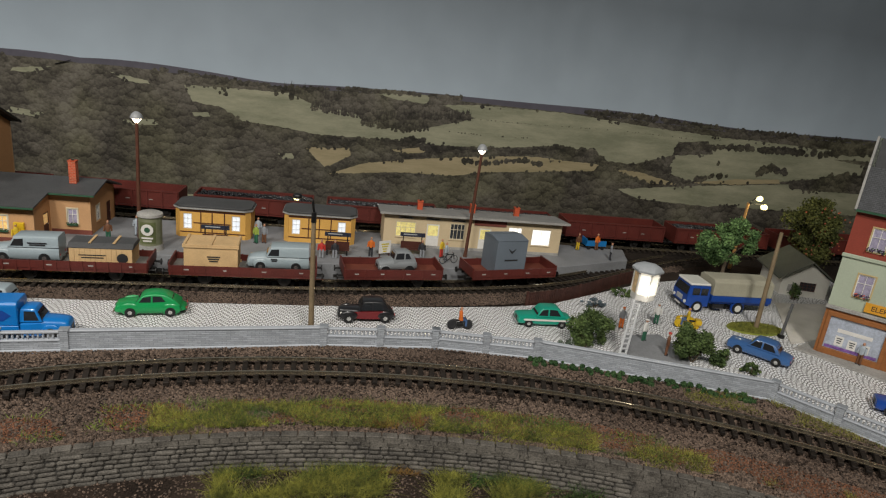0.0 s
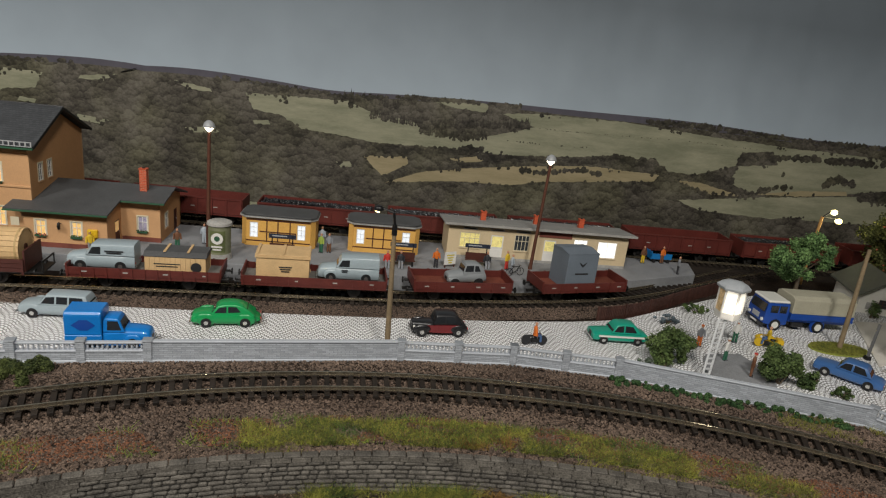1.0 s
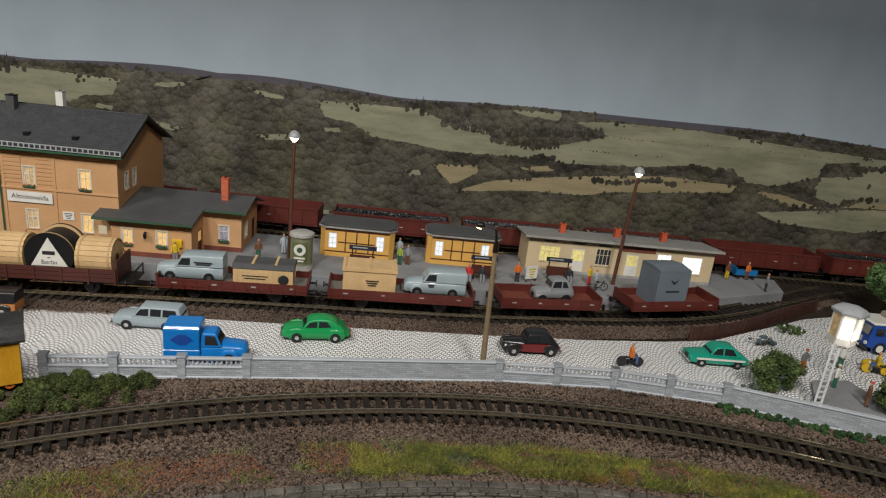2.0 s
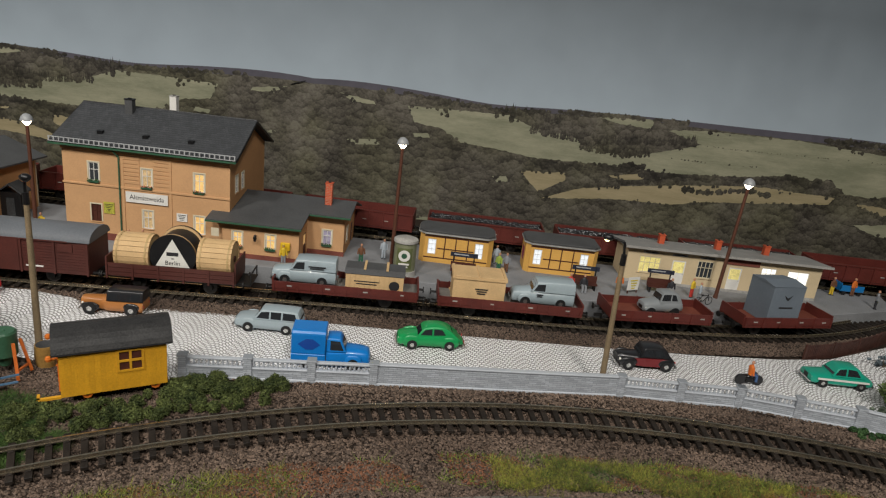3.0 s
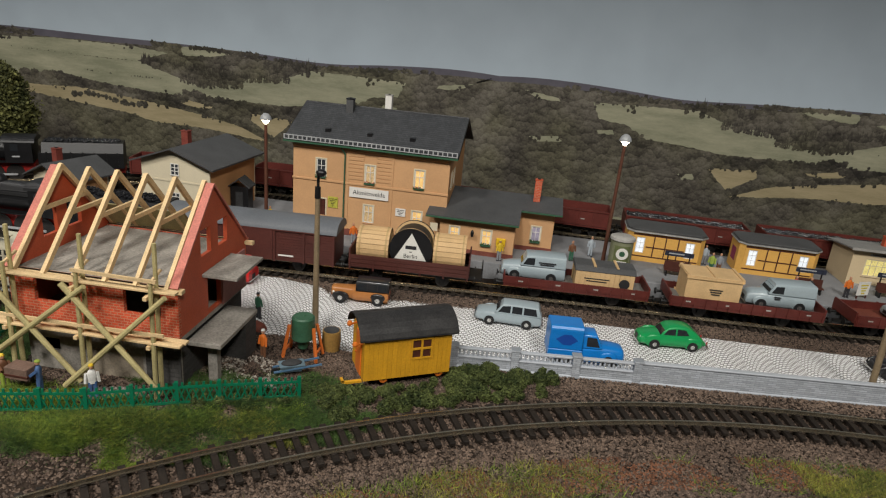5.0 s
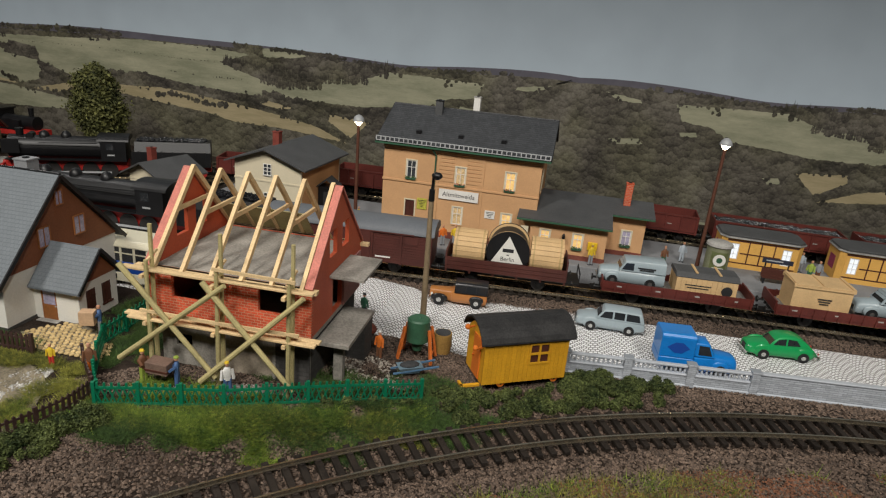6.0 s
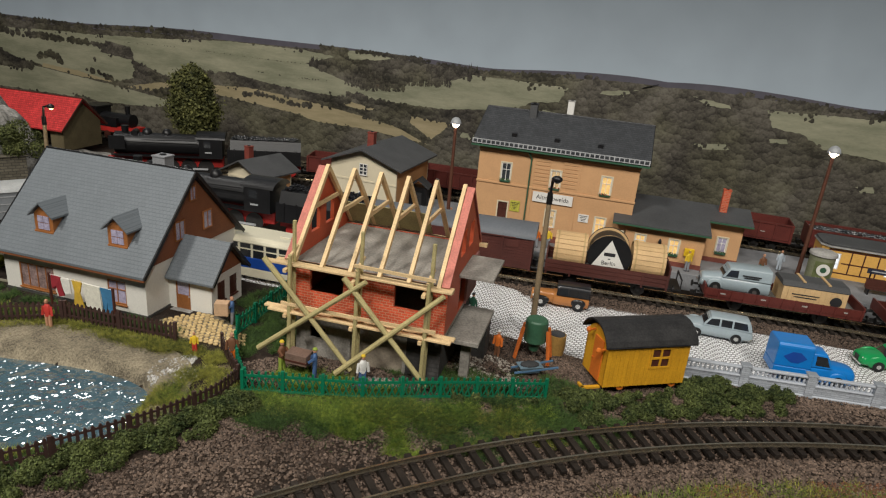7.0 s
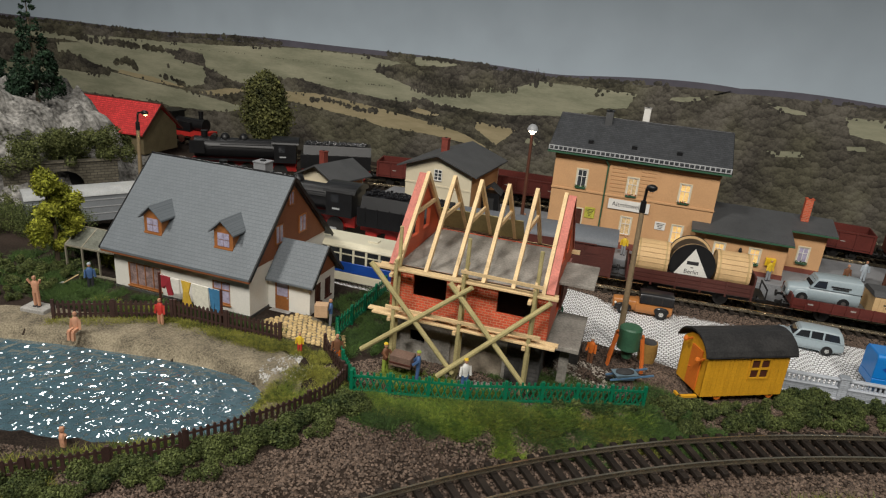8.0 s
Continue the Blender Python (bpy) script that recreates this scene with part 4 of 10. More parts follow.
def window(parent, m, u, z, w, h, frame_mat, pane_mat, sill_mat=None, cols=2, rows=2, surround=None, flowers=None, trim=0.7):
    """A window set in an opening of a wall that looks along -y of the pose m: frame, panes, sill, surround."""
    xs = [u + trim] + [u + w * c / cols for c in range(1, cols)] + [u + w - trim]
    zz = [z + trim] + [z + h * (r / rows if rows != 2 else 0.62) for r in range(1, rows)] + [z + h - trim]
    panes = [(xs[c] + (0.22 if c else 0), zz[r] + (0.2 if r else 0), xs[c + 1] - xs[c] - (0.22 if c else 0) - (0.22 if c < cols - 1 else 0), zz[r + 1] - zz[r] - (0.2 if r else 0) - (0.2 if r < rows - 1 else 0))
             for c in range(cols) for r in range(rows)]
    f = wall_with_holes(u, u + w, z, z + h, 0.5, panes, 0.25)
    win = part("window", f, frame_mat, parent)
    win.matrix_basis = m
    part("pane", Shape().box(u + 0.2, u + w - 0.2, 0.76, 0.92, z + 0.2, z + h - 0.2), pane_mat, win)
    if sill_mat:
        part("sill", Shape().box(u - 0.6, u + w + 0.6, -0.9, 0.5, z - 0.8, z), sill_mat, win, bevel=0.1)
    if surround:
        g = Shape().box(u - 1.1, u, -0.35, 0.2, z, z + h + 1.1).box(u + w, u + w + 1.1, -0.35, 0.2, z, z + h + 1.1).box(u, u + w, -0.35, 0.2, z + h, z + h + 1.1)
        part("surround", g, surround, win, bevel=0.08)
    if flowers:
        b = Shape().box(u - 0.4, u + w + 0.4, -2.2, -0.5, z - 0.9, z + 0.5)
        box = part("flower_box", b, M_green_paint, win)
        fl = Shape()
        for _ in range(46):
            c = (rng.uniform(u - 0.6, u + w + 0.6), rng.uniform(-2.6, -0.6), z + rng.uniform(0.1, 1.9))
            fl.ball(c, 0.42, 0.42, 0.34, 5, 1 if flowers == "red" and rng.random() < 0.5 else 0)
        part("flowering_plant", fl, [M_flower_green, M_flower_red], box)
    return win


def door(parent, m, u, z, w, h, leaf_mat, frame_mat, glass_mat=None):
    d = part("door", Shape().box(u + 0.4, u + w - 0.4, 0.35, 0.8, z, z + h - 0.4).box(u + 1.0, u + w - 1.0, 0.2, 0.36, z + 1.0, z + h * 0.42), leaf_mat, parent)
    d.matrix_basis = m
    part("door_frame", Shape().box(u, u + 0.5, 0.1, 0.8, z, z + h).box(u + w - 0.5, u + w, 0.1, 0.8, z, z + h).box(u, u + w, 0.1, 0.8, z + h - 0.5, z + h), frame_mat, d)
    if glass_mat:
        part("pane", Shape().box(u + 1.1, u + w - 1.1, 0.24, 0.37, z + h * 0.52, z + h - 1.4), glass_mat, d)
    part("handle", Shape().box(u + w - 1.5, u + w - 0.7, 0.0, 0.3, z + h * 0.46, z + h * 0.5), M_steel, d)
    return d


def gable_roof(parent, x0, x1, y0, yr, y1, ze, zr, thick, material, edge):
    """Two roof slopes with a ridge along x."""
    for ya in (y0, y1):
        v = [(x0, ya, ze), (x1, ya, ze), (x1, yr, zr), (x0, yr, zr)]
        s = Shape().add(v + [(a, b, c + thick) for a, b, c in v], [(0, 1, 2, 3), (4, 7, 6, 5), (0, 4, 5, 1), (1, 5, 6, 2), (2, 6, 7, 3), (3, 7, 4, 0)])
        part("roof_slope", s, material, parent)
    for x in (x0, x1):
        s = Shape()
        for ya in (y0, y1):
            s.beam((x, ya, ze + thick * 0.2), (x, yr, zr + thick * 0.2), 0.9, 2.2)
        part("bargeboard", s, edge, parent)
    part("ridge_cap", Shape().rod((x0, yr, zr + thick), (x1, yr, zr + thick), 0.7, n=8), edge, parent)


def gable_end(parent, name, x, y0, yr, y1, z0, ze, zr, thick, material, side):
    """Triangular end wall above z0."""
    s = Shape().prism([(y0, z0), (y1, z0), (y1, ze), (yr, zr), (y0, ze)], "x", x, x - side * thick)
    return part(name, s, material, parent)


def chimney(parent, x, y, z0, z1, w, material, cap):
    c = part("chimney", Shape().box(x - w / 2, x + w / 2, y - w / 2, y + w / 2, z0, z1), material, parent, bevel=0.1)
    part("chimney_cap", Shape().box(x - w / 2 - 0.4, x + w / 2 + 0.4, y - w / 2 - 0.4, y + w / 2 + 0.4, z1, z1 + 0.8), cap, c)
    part("flue", Shape().rod((x, y, z1 + 0.8), (x, y, z1 + 1.5), w * 0.22, n=8), M_black, c)


R_SIDE = lambda x: pose(x * MM, 0, 0, 0, 0, 90)      # puts a wall drawn along x on a side that looks towards +x (u becomes y)


def side_wall(parent, name, x, u0, u1, z0, z1, holes, material, thick=1.6):
    ob = part(name, wall_with_holes(u0, u1, z0, z1, thick, holes), material, parent)
    ob.matrix_basis = R_SIDE(x)
    return ob


# ---- station building ----
def station():
    th = thing("station_building", -449, 562, 11, 0, "two-storey tan plaster station with slate roof, flower boxes and name board", "station")
    W, D, H = 140, 100, 80
    wins = [(21.5, 51, 8.5, 16), (66, 50, 8.5, 16), (110, 51, 8.5, 16), (66, 14, 8.5, 16), (110, 14, 8.5, 16), (22, 16, 8.5, 15)]
    part("wall", wall_with_holes(0, W, 0, H, 1.8, wins), M_tan, th, "tan plaster front wall")
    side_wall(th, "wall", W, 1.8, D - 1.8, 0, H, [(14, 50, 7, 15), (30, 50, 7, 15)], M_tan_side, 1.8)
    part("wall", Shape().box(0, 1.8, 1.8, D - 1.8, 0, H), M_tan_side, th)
    part("wall", Shape().box(0, W, D - 1.8, D, 0, H), M_tan, th)
    part("upper_floor", Shape().box(1.8, W - 1.8, 1.8, D - 1.8, 44, 45.5), M_slab, th)
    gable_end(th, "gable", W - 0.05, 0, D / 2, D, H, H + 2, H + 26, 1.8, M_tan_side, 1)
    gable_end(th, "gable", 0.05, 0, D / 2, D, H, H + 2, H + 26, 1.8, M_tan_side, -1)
    gable_roof(th, -7, W + 7, -5.5, D / 2, D + 5.5, H + 1.5, H + 27.5, 1.6, M_slate, M_black)
    flat = pose(0, 0, 0)
    for i, (u, z, w, h) in enumerate(wins):
        window(th, flat, u, z, w, h, M_white if i < 5 else M_dark_frame, (M_glass, M_lit_dim, M_lit, M_lit_dim, M_lit, M_dark_frame)[i], M_tan, 2, 2, M_cream, flowers={0: "green", 1: "red", 2: "red"}.get(i))
    for u in (14, 30):
        window(th, R_SIDE(W), u, 50, 7, 15, M_white, M_glass, M_tan, 2, 3, M_cream)
    part("floor_band", Shape().box(-0.6, W + 0.6, -1.0, 0.0, 47, 49), M_tan, th, bevel=0.25)
    part("cornice", Shape().box(-0.6, W + 0.6, -1.6, 0.0, H - 3.5, H - 1), M_tan, th, bevel=0.4)
    part("plinth", Shape().box(-0.8, W + 0.8, -0.9, 0.0, 0, 6), M_plinth, th)
    for z in np.arange(52, 76, 3.4):
        for a, b in ((51, 64.5), (76, 89)):
            part("quoin_band", Shape().box(a, b, -0.55, 0.0, z, z + 2.7), M_tan, th, bevel=0.15)
    for u in (50, 90):
        part("pilaster", Shape().box(u - 1.1, u + 1.1, -0.7, 0, 6, H - 3.5), M_tan, th)
    part("downpipe", Shape().rod((47.5, -1.2, 2), (47.5, -1.2, H - 6), 0.7, n=8).rod((47.5, -1.2, H - 6), (45, -4.6, H - 1), 0.7, n=8), M_green_paint, th)
    part("gutter", Shape().beam((-7, -6.3, H + 1.0), (W + 7, -6.3, H + 1.0), 1.6, 1.4), M_green_paint, th)
    guard = Shape().box(-6.5, W + 6.5, -6.9, -6.4, H + 6.1, H + 6.8).box(-6.5, W + 6.5, -6.9, -6.4, H + 2.6, H + 3.2)
    for k in range(38):
        x = -6 + (W + 12) * k / 37
        guard.box(x - 0.48, x + 0.48, -6.95, -6.35, H + 2.6, H + 6.7)
    part("snow_guard", guard, M_steel, th, "pale grey lattice snow guard along the eaves")
    for x in (28, 66, 104):
        hatch = Shape().box(x - 2.2, x + 2.2, 8, 12, H + 8.6, H + 12.4)
        part("roof_hatch", hatch, M_black, th)
    chimney(th, 38, 42, H + 18, H + 36, 6.5, M_felt, M_black)
    chimney(th, 70, 58, H + 16, H + 41, 6.0, M_white, M_concrete)
    board = part("name_board", Shape().box(52.5, 88, -1.5, -0.9, 36.5, 45.5), M_white, th, "white station name board with black letters")
    lettering(board, "board_text", "Altmittweida", 70.3, -1.56, 41, 5.6, M_ink)
    part("notice_board", Shape().box(33, 42, -0.8, -0.2, 24, 34), mat("yellow_timetable", (0.45, 0.42, 0.06), 0.6, var=0.3, size=3, fine=0.9), th)
    bars(th, "notice_lines", 37.5, 32, 7, 6, -0.85, M_ink, 0.5, 1.4)
    part("notice_board", Shape().box(95, 104, -0.8, -0.2, 24, 31), M_white, th)
    bars(th, "notice_lines", 99.5, 29.6, 7, 4, -0.85, M_ink, 0.5, 1.4)


def annex():
    th = thing("station_annex", -312, 552, 12, 0, "single-storey tan plaster station annex with felt roof and lit windows", "annex")
    A, B, H = 65, 98, 28        # projecting part, whole length, wall height
    wins = [(9, 10, 8, 13), (37, 10, 8, 13)]
    part("wall", wall_with_holes(0, A, 0, H, 1.6, wins), M_tan, th)
    part("wall", wall_with_holes(A, B, 0, H, 1.6, [(18, 9, 8, 14)] and [(A + 14, 9, 8, 14)]), M_tan, th).matrix_basis = pose(0, 31 * MM, 0)
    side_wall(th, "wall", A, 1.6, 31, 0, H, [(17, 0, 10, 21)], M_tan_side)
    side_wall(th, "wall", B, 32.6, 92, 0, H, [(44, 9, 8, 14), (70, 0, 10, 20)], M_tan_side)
    part("wall", Shape().box(0, B, 90, 91.6, 0, H), M_tan, th)
    part("wall", Shape().box(A, B - 1.6, 31, 32.6, H, H + 9.4).box(0, A - 1.6, 0, 1.6, H, H + 4.4), M_tan, th)
    for u, z, w, h in wins:
        window(th, pose(0, 0, 0), u, z, w, h, M_white, M_lit, M_tan, 2, 2, M_cream, flowers="red" if u < 20 else "green")
    window(th, pose(0, 31 * MM, 0), A + 14, 9, 8, 14, M_white, M_lilac, M_tan, 2, 2, M_cream, flowers="green")
    window(th, R_SIDE(B), 44, 9, 8, 14, M_white, M_glass, M_tan, 2, 2, M_cream)
    door(th, R_SIDE(B), 70, 0, 10, 20, M_dark_frame, M_dark_frame)
    door(th, R_SIDE(A), 17, 0, 10, 21, M_dark_frame, M_dark_frame, M_lit)
    for x0, x1, ye, ze in ((-12, A + 3, -6, H + 3.6), (A + 3.02, B + 6, 24, H + 9.3)):
        v = [(x0, ye, ze), (x1, ye, ze), (x1, 58, H + 15.8), (x0, 58, H + 15.8)]
        part("roof_slope", Shape().add(v + [(a, b, c + 1.4) for a, b, c in v], [(0, 1, 2, 3), (4, 7, 6, 5), (0, 4, 5, 1), (1, 5, 6, 2), (2, 6, 7, 3), (3, 7, 4, 0)]), M_felt, th)
        part("gutter", Shape().beam((x0, ye - 0.6, ze), (x1, ye - 0.6, ze), 1.3, 1.2), M_green_paint, th)
    v = [(-12, 96, H + 3), (B + 6, 96, H + 3), (B + 6, 58, H + 15.8), (-12, 58, H + 15.8)]
    part("roof_slope", Shape().add(v + [(a, b, c + 1.4) for a, b, c in v], [(0, 1, 2, 3), (4, 7, 6, 5), (0, 4, 5, 1), (1, 5, 6, 2), (2, 6, 7, 3), (3, 7, 4, 0)]), M_felt, th)
    part("gable", Shape().prism([(31, H), (91.6, H), (91.6, H + 3.5), (58, H + 14.8), (31, H + 9.6)], "x", B, B - 1.6), M_tan_side, th)
    part("gable", Shape().prism([(0, H), (31, H), (31, H + 9.4), (0, H + 3.8)], "x", A, A - 1.6), M_tan_side, th)
    part("plinth", Shape().box(-0.3, A + 0.6, -0.8, 0, 0, 4).box(A + 0.6, B + 0.7, 30.2, 31, 0, 4), M_plinth, th)
    chimney(th, 80, 47, H + 10, H + 34, 6, M_brick, M_brick_plain)
    lamp = part("wall_lamp", Shape().beam((29, -0.2, 21), (29, -4, 23), 0.7, 0.7).ball((29, -4.4, 20), 1.5, 1.5, 3.4, 8), M_black, th, smooth=True)
    part("letter_box", Shape().box(50, 58, -2.6, -0.1, 11, 18), mat("yellow_paint", (0.72, 0.46, 0.02), 0.45, var=0.08, size=6, fine=1), th, "yellow letter box", bevel=0.4)
    part("sign", Shape().box(-8, -1.5, -3.5, -3.0, 18, 25), M_cream, th)


station()
annex()


# ---- white gabled house and neighbours on the far side ----
M_dull_brick = mat("dull_red_chimney", (0.19, 0.04, 0.028), 0.75, var=0.2, size=5, fine=1, bump=0.2)


def far_house(x, y, turn, W, D, H, R, wall_m, side_m, roof_m, label, chim, win=True):
    """Small house whose gable looks towards the street; ridge runs back along y."""
    th = thing("railway_house", x, y, 11, turn, label, "house")
    f = Shape().prism([(0, 0), (W, 0), (W, H), (W / 2, H + R), (0, H)], "y", 0, 1.6)
    part("gable_wall", f, wall_m, th)
    part("gable_wall", Shape().prism([(0, 0), (W, 0), (W, H), (W / 2, H + R), (0, H)], "y", D - 1.6, D), wall_m, th)
    part("wall", Shape().box(W - 1.6, W, 1.6, D - 1.6, 0, H), side_m, th)
    part("wall", Shape().box(0, 1.6, 1.6, D - 1.6, 0, H), side_m, th)
    part("band", Shape().box(-0.4, W + 0.4, -0.6, 0, H * 0.64, H * 0.64 + 1.4), wall_m, th)
    if win:
        for u, z in ((W * 0.5 - 3.5, H * 0.78), (W * 0.5 - 3.5, H * 0.24)):
            ob = part("window", Shape().box(u, u + 7, -0.5, -0.1, z, z + 9.5), M_glass, th)
            fr = Shape().box(u - 0.5, u + 7.5, -0.9, -0.5, z + 9.5, z + 10.2).box(u - 0.8, u + 7.8, -1.4, -0.5, z - 0.9, z).box(u - 0.6, u, -0.9, -0.5, z, z + 9.5).box(u + 7, u + 7.6, -0.9, -0.5, z, z + 9.5)
            fr.box(u + 3.1, u + 3.9, -0.8, -0.5, z, z + 9.5)
            for k in (1, 2):
                fr.box(u, u + 7, -0.8, -0.5, z + 3.2 * k - 0.3, z + 3.2 * k + 0.3)
            part("window_frame", fr, M_white, ob)
    o = 7
    for sx in (0, 1):
        xe, k = (-o, -1) if sx == 0 else (W + o, 1)
        v = [(xe, -o, H - o * R / (W / 2)), (W / 2, -o, H + R), (W / 2, D + o, H + R), (xe, D + o, H - o * R / (W / 2))]
        part("roof_slope", Shape().add(v + [(a, b, c + 1.5) for a, b, c in v], [(0, 1, 2, 3), (4, 7, 6, 5), (0, 4, 5, 1), (1, 5, 6, 2), (2, 6, 7, 3), (3, 7, 4, 0)]), roof_m, th)
    chimney(th, W * chim, D * 0.36, H + R * 0.4, H + R + 11, 6.5, M_dull_brick, M_dull_brick)
    return th


far_house(-590, 553, -3, 68, 84, 50, 12.4, M_cream, M_tan_side, M_felt, "cream plaster railway house with dark felt roof and brick chimney", 0.40)
far_house(-712, 566, -14, 44, 46, 20, 11, M_cream, M_tan_side, M_felt, "low cream outbuilding with a dark felt roof", 0.3, False)
PRIVY = thing("privy", -519, 582, 11, 6, "black tarred timber privy with pitched roof", "shed")
part("wall", Shape().box(0, 17, 0, 14, 0, 26), M_black, PRIVY)
part("roof", Shape().prism([(-2, 25), (8.5, 33), (19, 25), (19, 26.2), (8.5, 34.4), (-2, 26.2)], "y", -2, 16), M_dark, PRIVY)
part("door", Shape().box(5, 12, -0.5, 0, 1, 21), M_dark, PRIVY)


def goods_shed():
    th = thing("goods_shed", 46, 604, 12, 0.4, "long beige plaster goods shed with a pale grey felt roof", "shed")
    W, D, H = 182, 40, 34
    holes = [(11.5, 10.5, 20, 15.5), (66, 10.5, 15, 16.5), (151, 9.5, 20, 17), (126, 13, 14, 14)]
    doors = [(42.5, 0, 12.5, 25), (96, 0, 12, 24)]
    part("wall", wall_with_holes(0, W, 0, H, 1.6, holes + doors), M_beige, th)
    part("wall", Shape().prism([(1.6, 0), (D, 0), (D, H - 4.6), (1.6, H)], "x", 0, 1.6), M_beige, th)
    part("wall", Shape().prism([(1.6, 0), (D, 0), (D, H - 4.6), (1.6, H)], "x", W - 1.6, W), M_beige, th)
    part("wall", Shape().box(1.6, W - 1.6, D - 1.6, D, 0, H - 4.8), M_beige, th)
    for (u, z, w, h), pane, cols in zip(holes, (M_lit_yellow, M_glass, M_lit_bright, M_lit_bright), (4, 4, 2, 3)):
        window(th, pose(0, 0, 0), u, z, w, h, M_cream if cols == 4 else M_white, pane, M_beige, cols, 2 if cols > 2 else 1)
    for u, z, w, h in doors:
        door(th, pose(0, 0, 0), u, z, w, h, M_white, M_white, M_lit_yellow)
    v = [(-5, -6, H + 0.9), (W + 6, -6, H + 0.9), (W + 6, D + 4, H - 4.8), (-5, D + 4, H - 4.8)]
    part("roof", Shape().add(v + [(a, b, c + 1.3) for a, b, c in v], [(0, 1, 2, 3), (4, 7, 6, 5), (0, 4, 5, 1), (1, 5, 6, 2), (2, 6, 7, 3), (3, 7, 4, 0)]), M_grey_roof, th, "pale grey felt roof")
    part("fascia", Shape().box(-5, W + 6, -6.5, -5.9, H + 0.2, H + 2.4), M_concrete, th)
    part("red_fascia", Shape().box(90, 123, -0.9, -0.1, H - 7, H - 0.5), M_plinth, th)
    part("plinth", Shape().box(0, W, -0.7, 0, 0, 2.6), M_concrete, th)
    for x in (37, 92, 139):
        chimney(th, x, 26, H - 4, H + 7, 5.2, M_brick_plain, M_brick_plain)
    for u in (21, 48, 74):
        sg = part("sign", Shape().box(u - 7, u + 7, -0.6, -0.1, 29.2, 31.4), M_concrete, th)
        bars(sg, "sign_lines", u, 30.3, 11, 1, -0.65, M_ink, 0.8)


goods_shed()


def kiosk(x, y, turn):
    th = thing("platform_kiosk", x, y, 12, turn, "yellow half-timbered platform kiosk with rounded corners and grey roof", "kiosk", "platform kiosks")
    W, D, H, R = 66, 32, 27, 4
    plan = lambda o: [(R - o * 0, -o), (W - R, -o), (W + o, R), (W + o, D - R), (W - R, D + o), (R, D + o), (-o, D - R), (-o, R)]
    holes = [(7, 8, 7.5, 14.5), (50, 8, 7.5, 14.5)]
    part("wall", wall_with_holes(R, W - R, 0, H, 1.4, holes), M_ochre, th)
    part("wall", Shape().box(R, W - R, D - 1.4, D, 0, H), M_ochre, th)
    for x0, y0, x1, y1 in ((0, R, R, 0), (W - R, 0, W, R), (W, R, W, D - R), (W, D - R, W - R, D), (R, D, 0, D - R), (0, D - R, 0, R)):
        part("wall", Shape().beam((x0, y0, H / 2), (x1, y1, H / 2), 1.2, H), M_ochre, th)
    for u, z, w, h in holes:
        window(th, pose(0, 0, 0), u, z, w, h, M_white, M_lit_white, None, 2, 3)
    fr = Shape()
    for z in (4.5, 13.5, 24.5):
        if z != 13.5:
            fr.box(R, W - R, -0.4, 0, z, z + 0.9)
    for u in (22, 32, 43):
        fr.box(u, u + 0.9, -0.45, 0, 4.5, 24.5)
    for z in (13.5,):
        fr.box(16, 49, -0.4, 0, z, z + 0.9)
    part("timber_frame", fr, M_dark_frame, th, "dark brown timber framing")
    part("roof", Shape().prism(plan(2.2), "z", H, H + 2.0).prism(plan(1.2), "z", H + 2.0, H + 3.2), [M_felt], th, bevel=0.3)
    part("roof_edge", Shape().prism(plan(2.4), "z", H + 0.2, H + 1.6), M_concrete, th)
    poster = part("poster", Shape().box(-0.75, -0.6, 10, 22, 8, 20), mat("magenta_poster", (0.30, 0.05, 0.10), 0.6, var=0.3, size=5, fine=1), th)
    return th


KIOSK = kiosk(-146, 595, -1)
copy_thing(KIOSK, pose(-0.0485, 0.598, 0.012, 0, 0, 0))


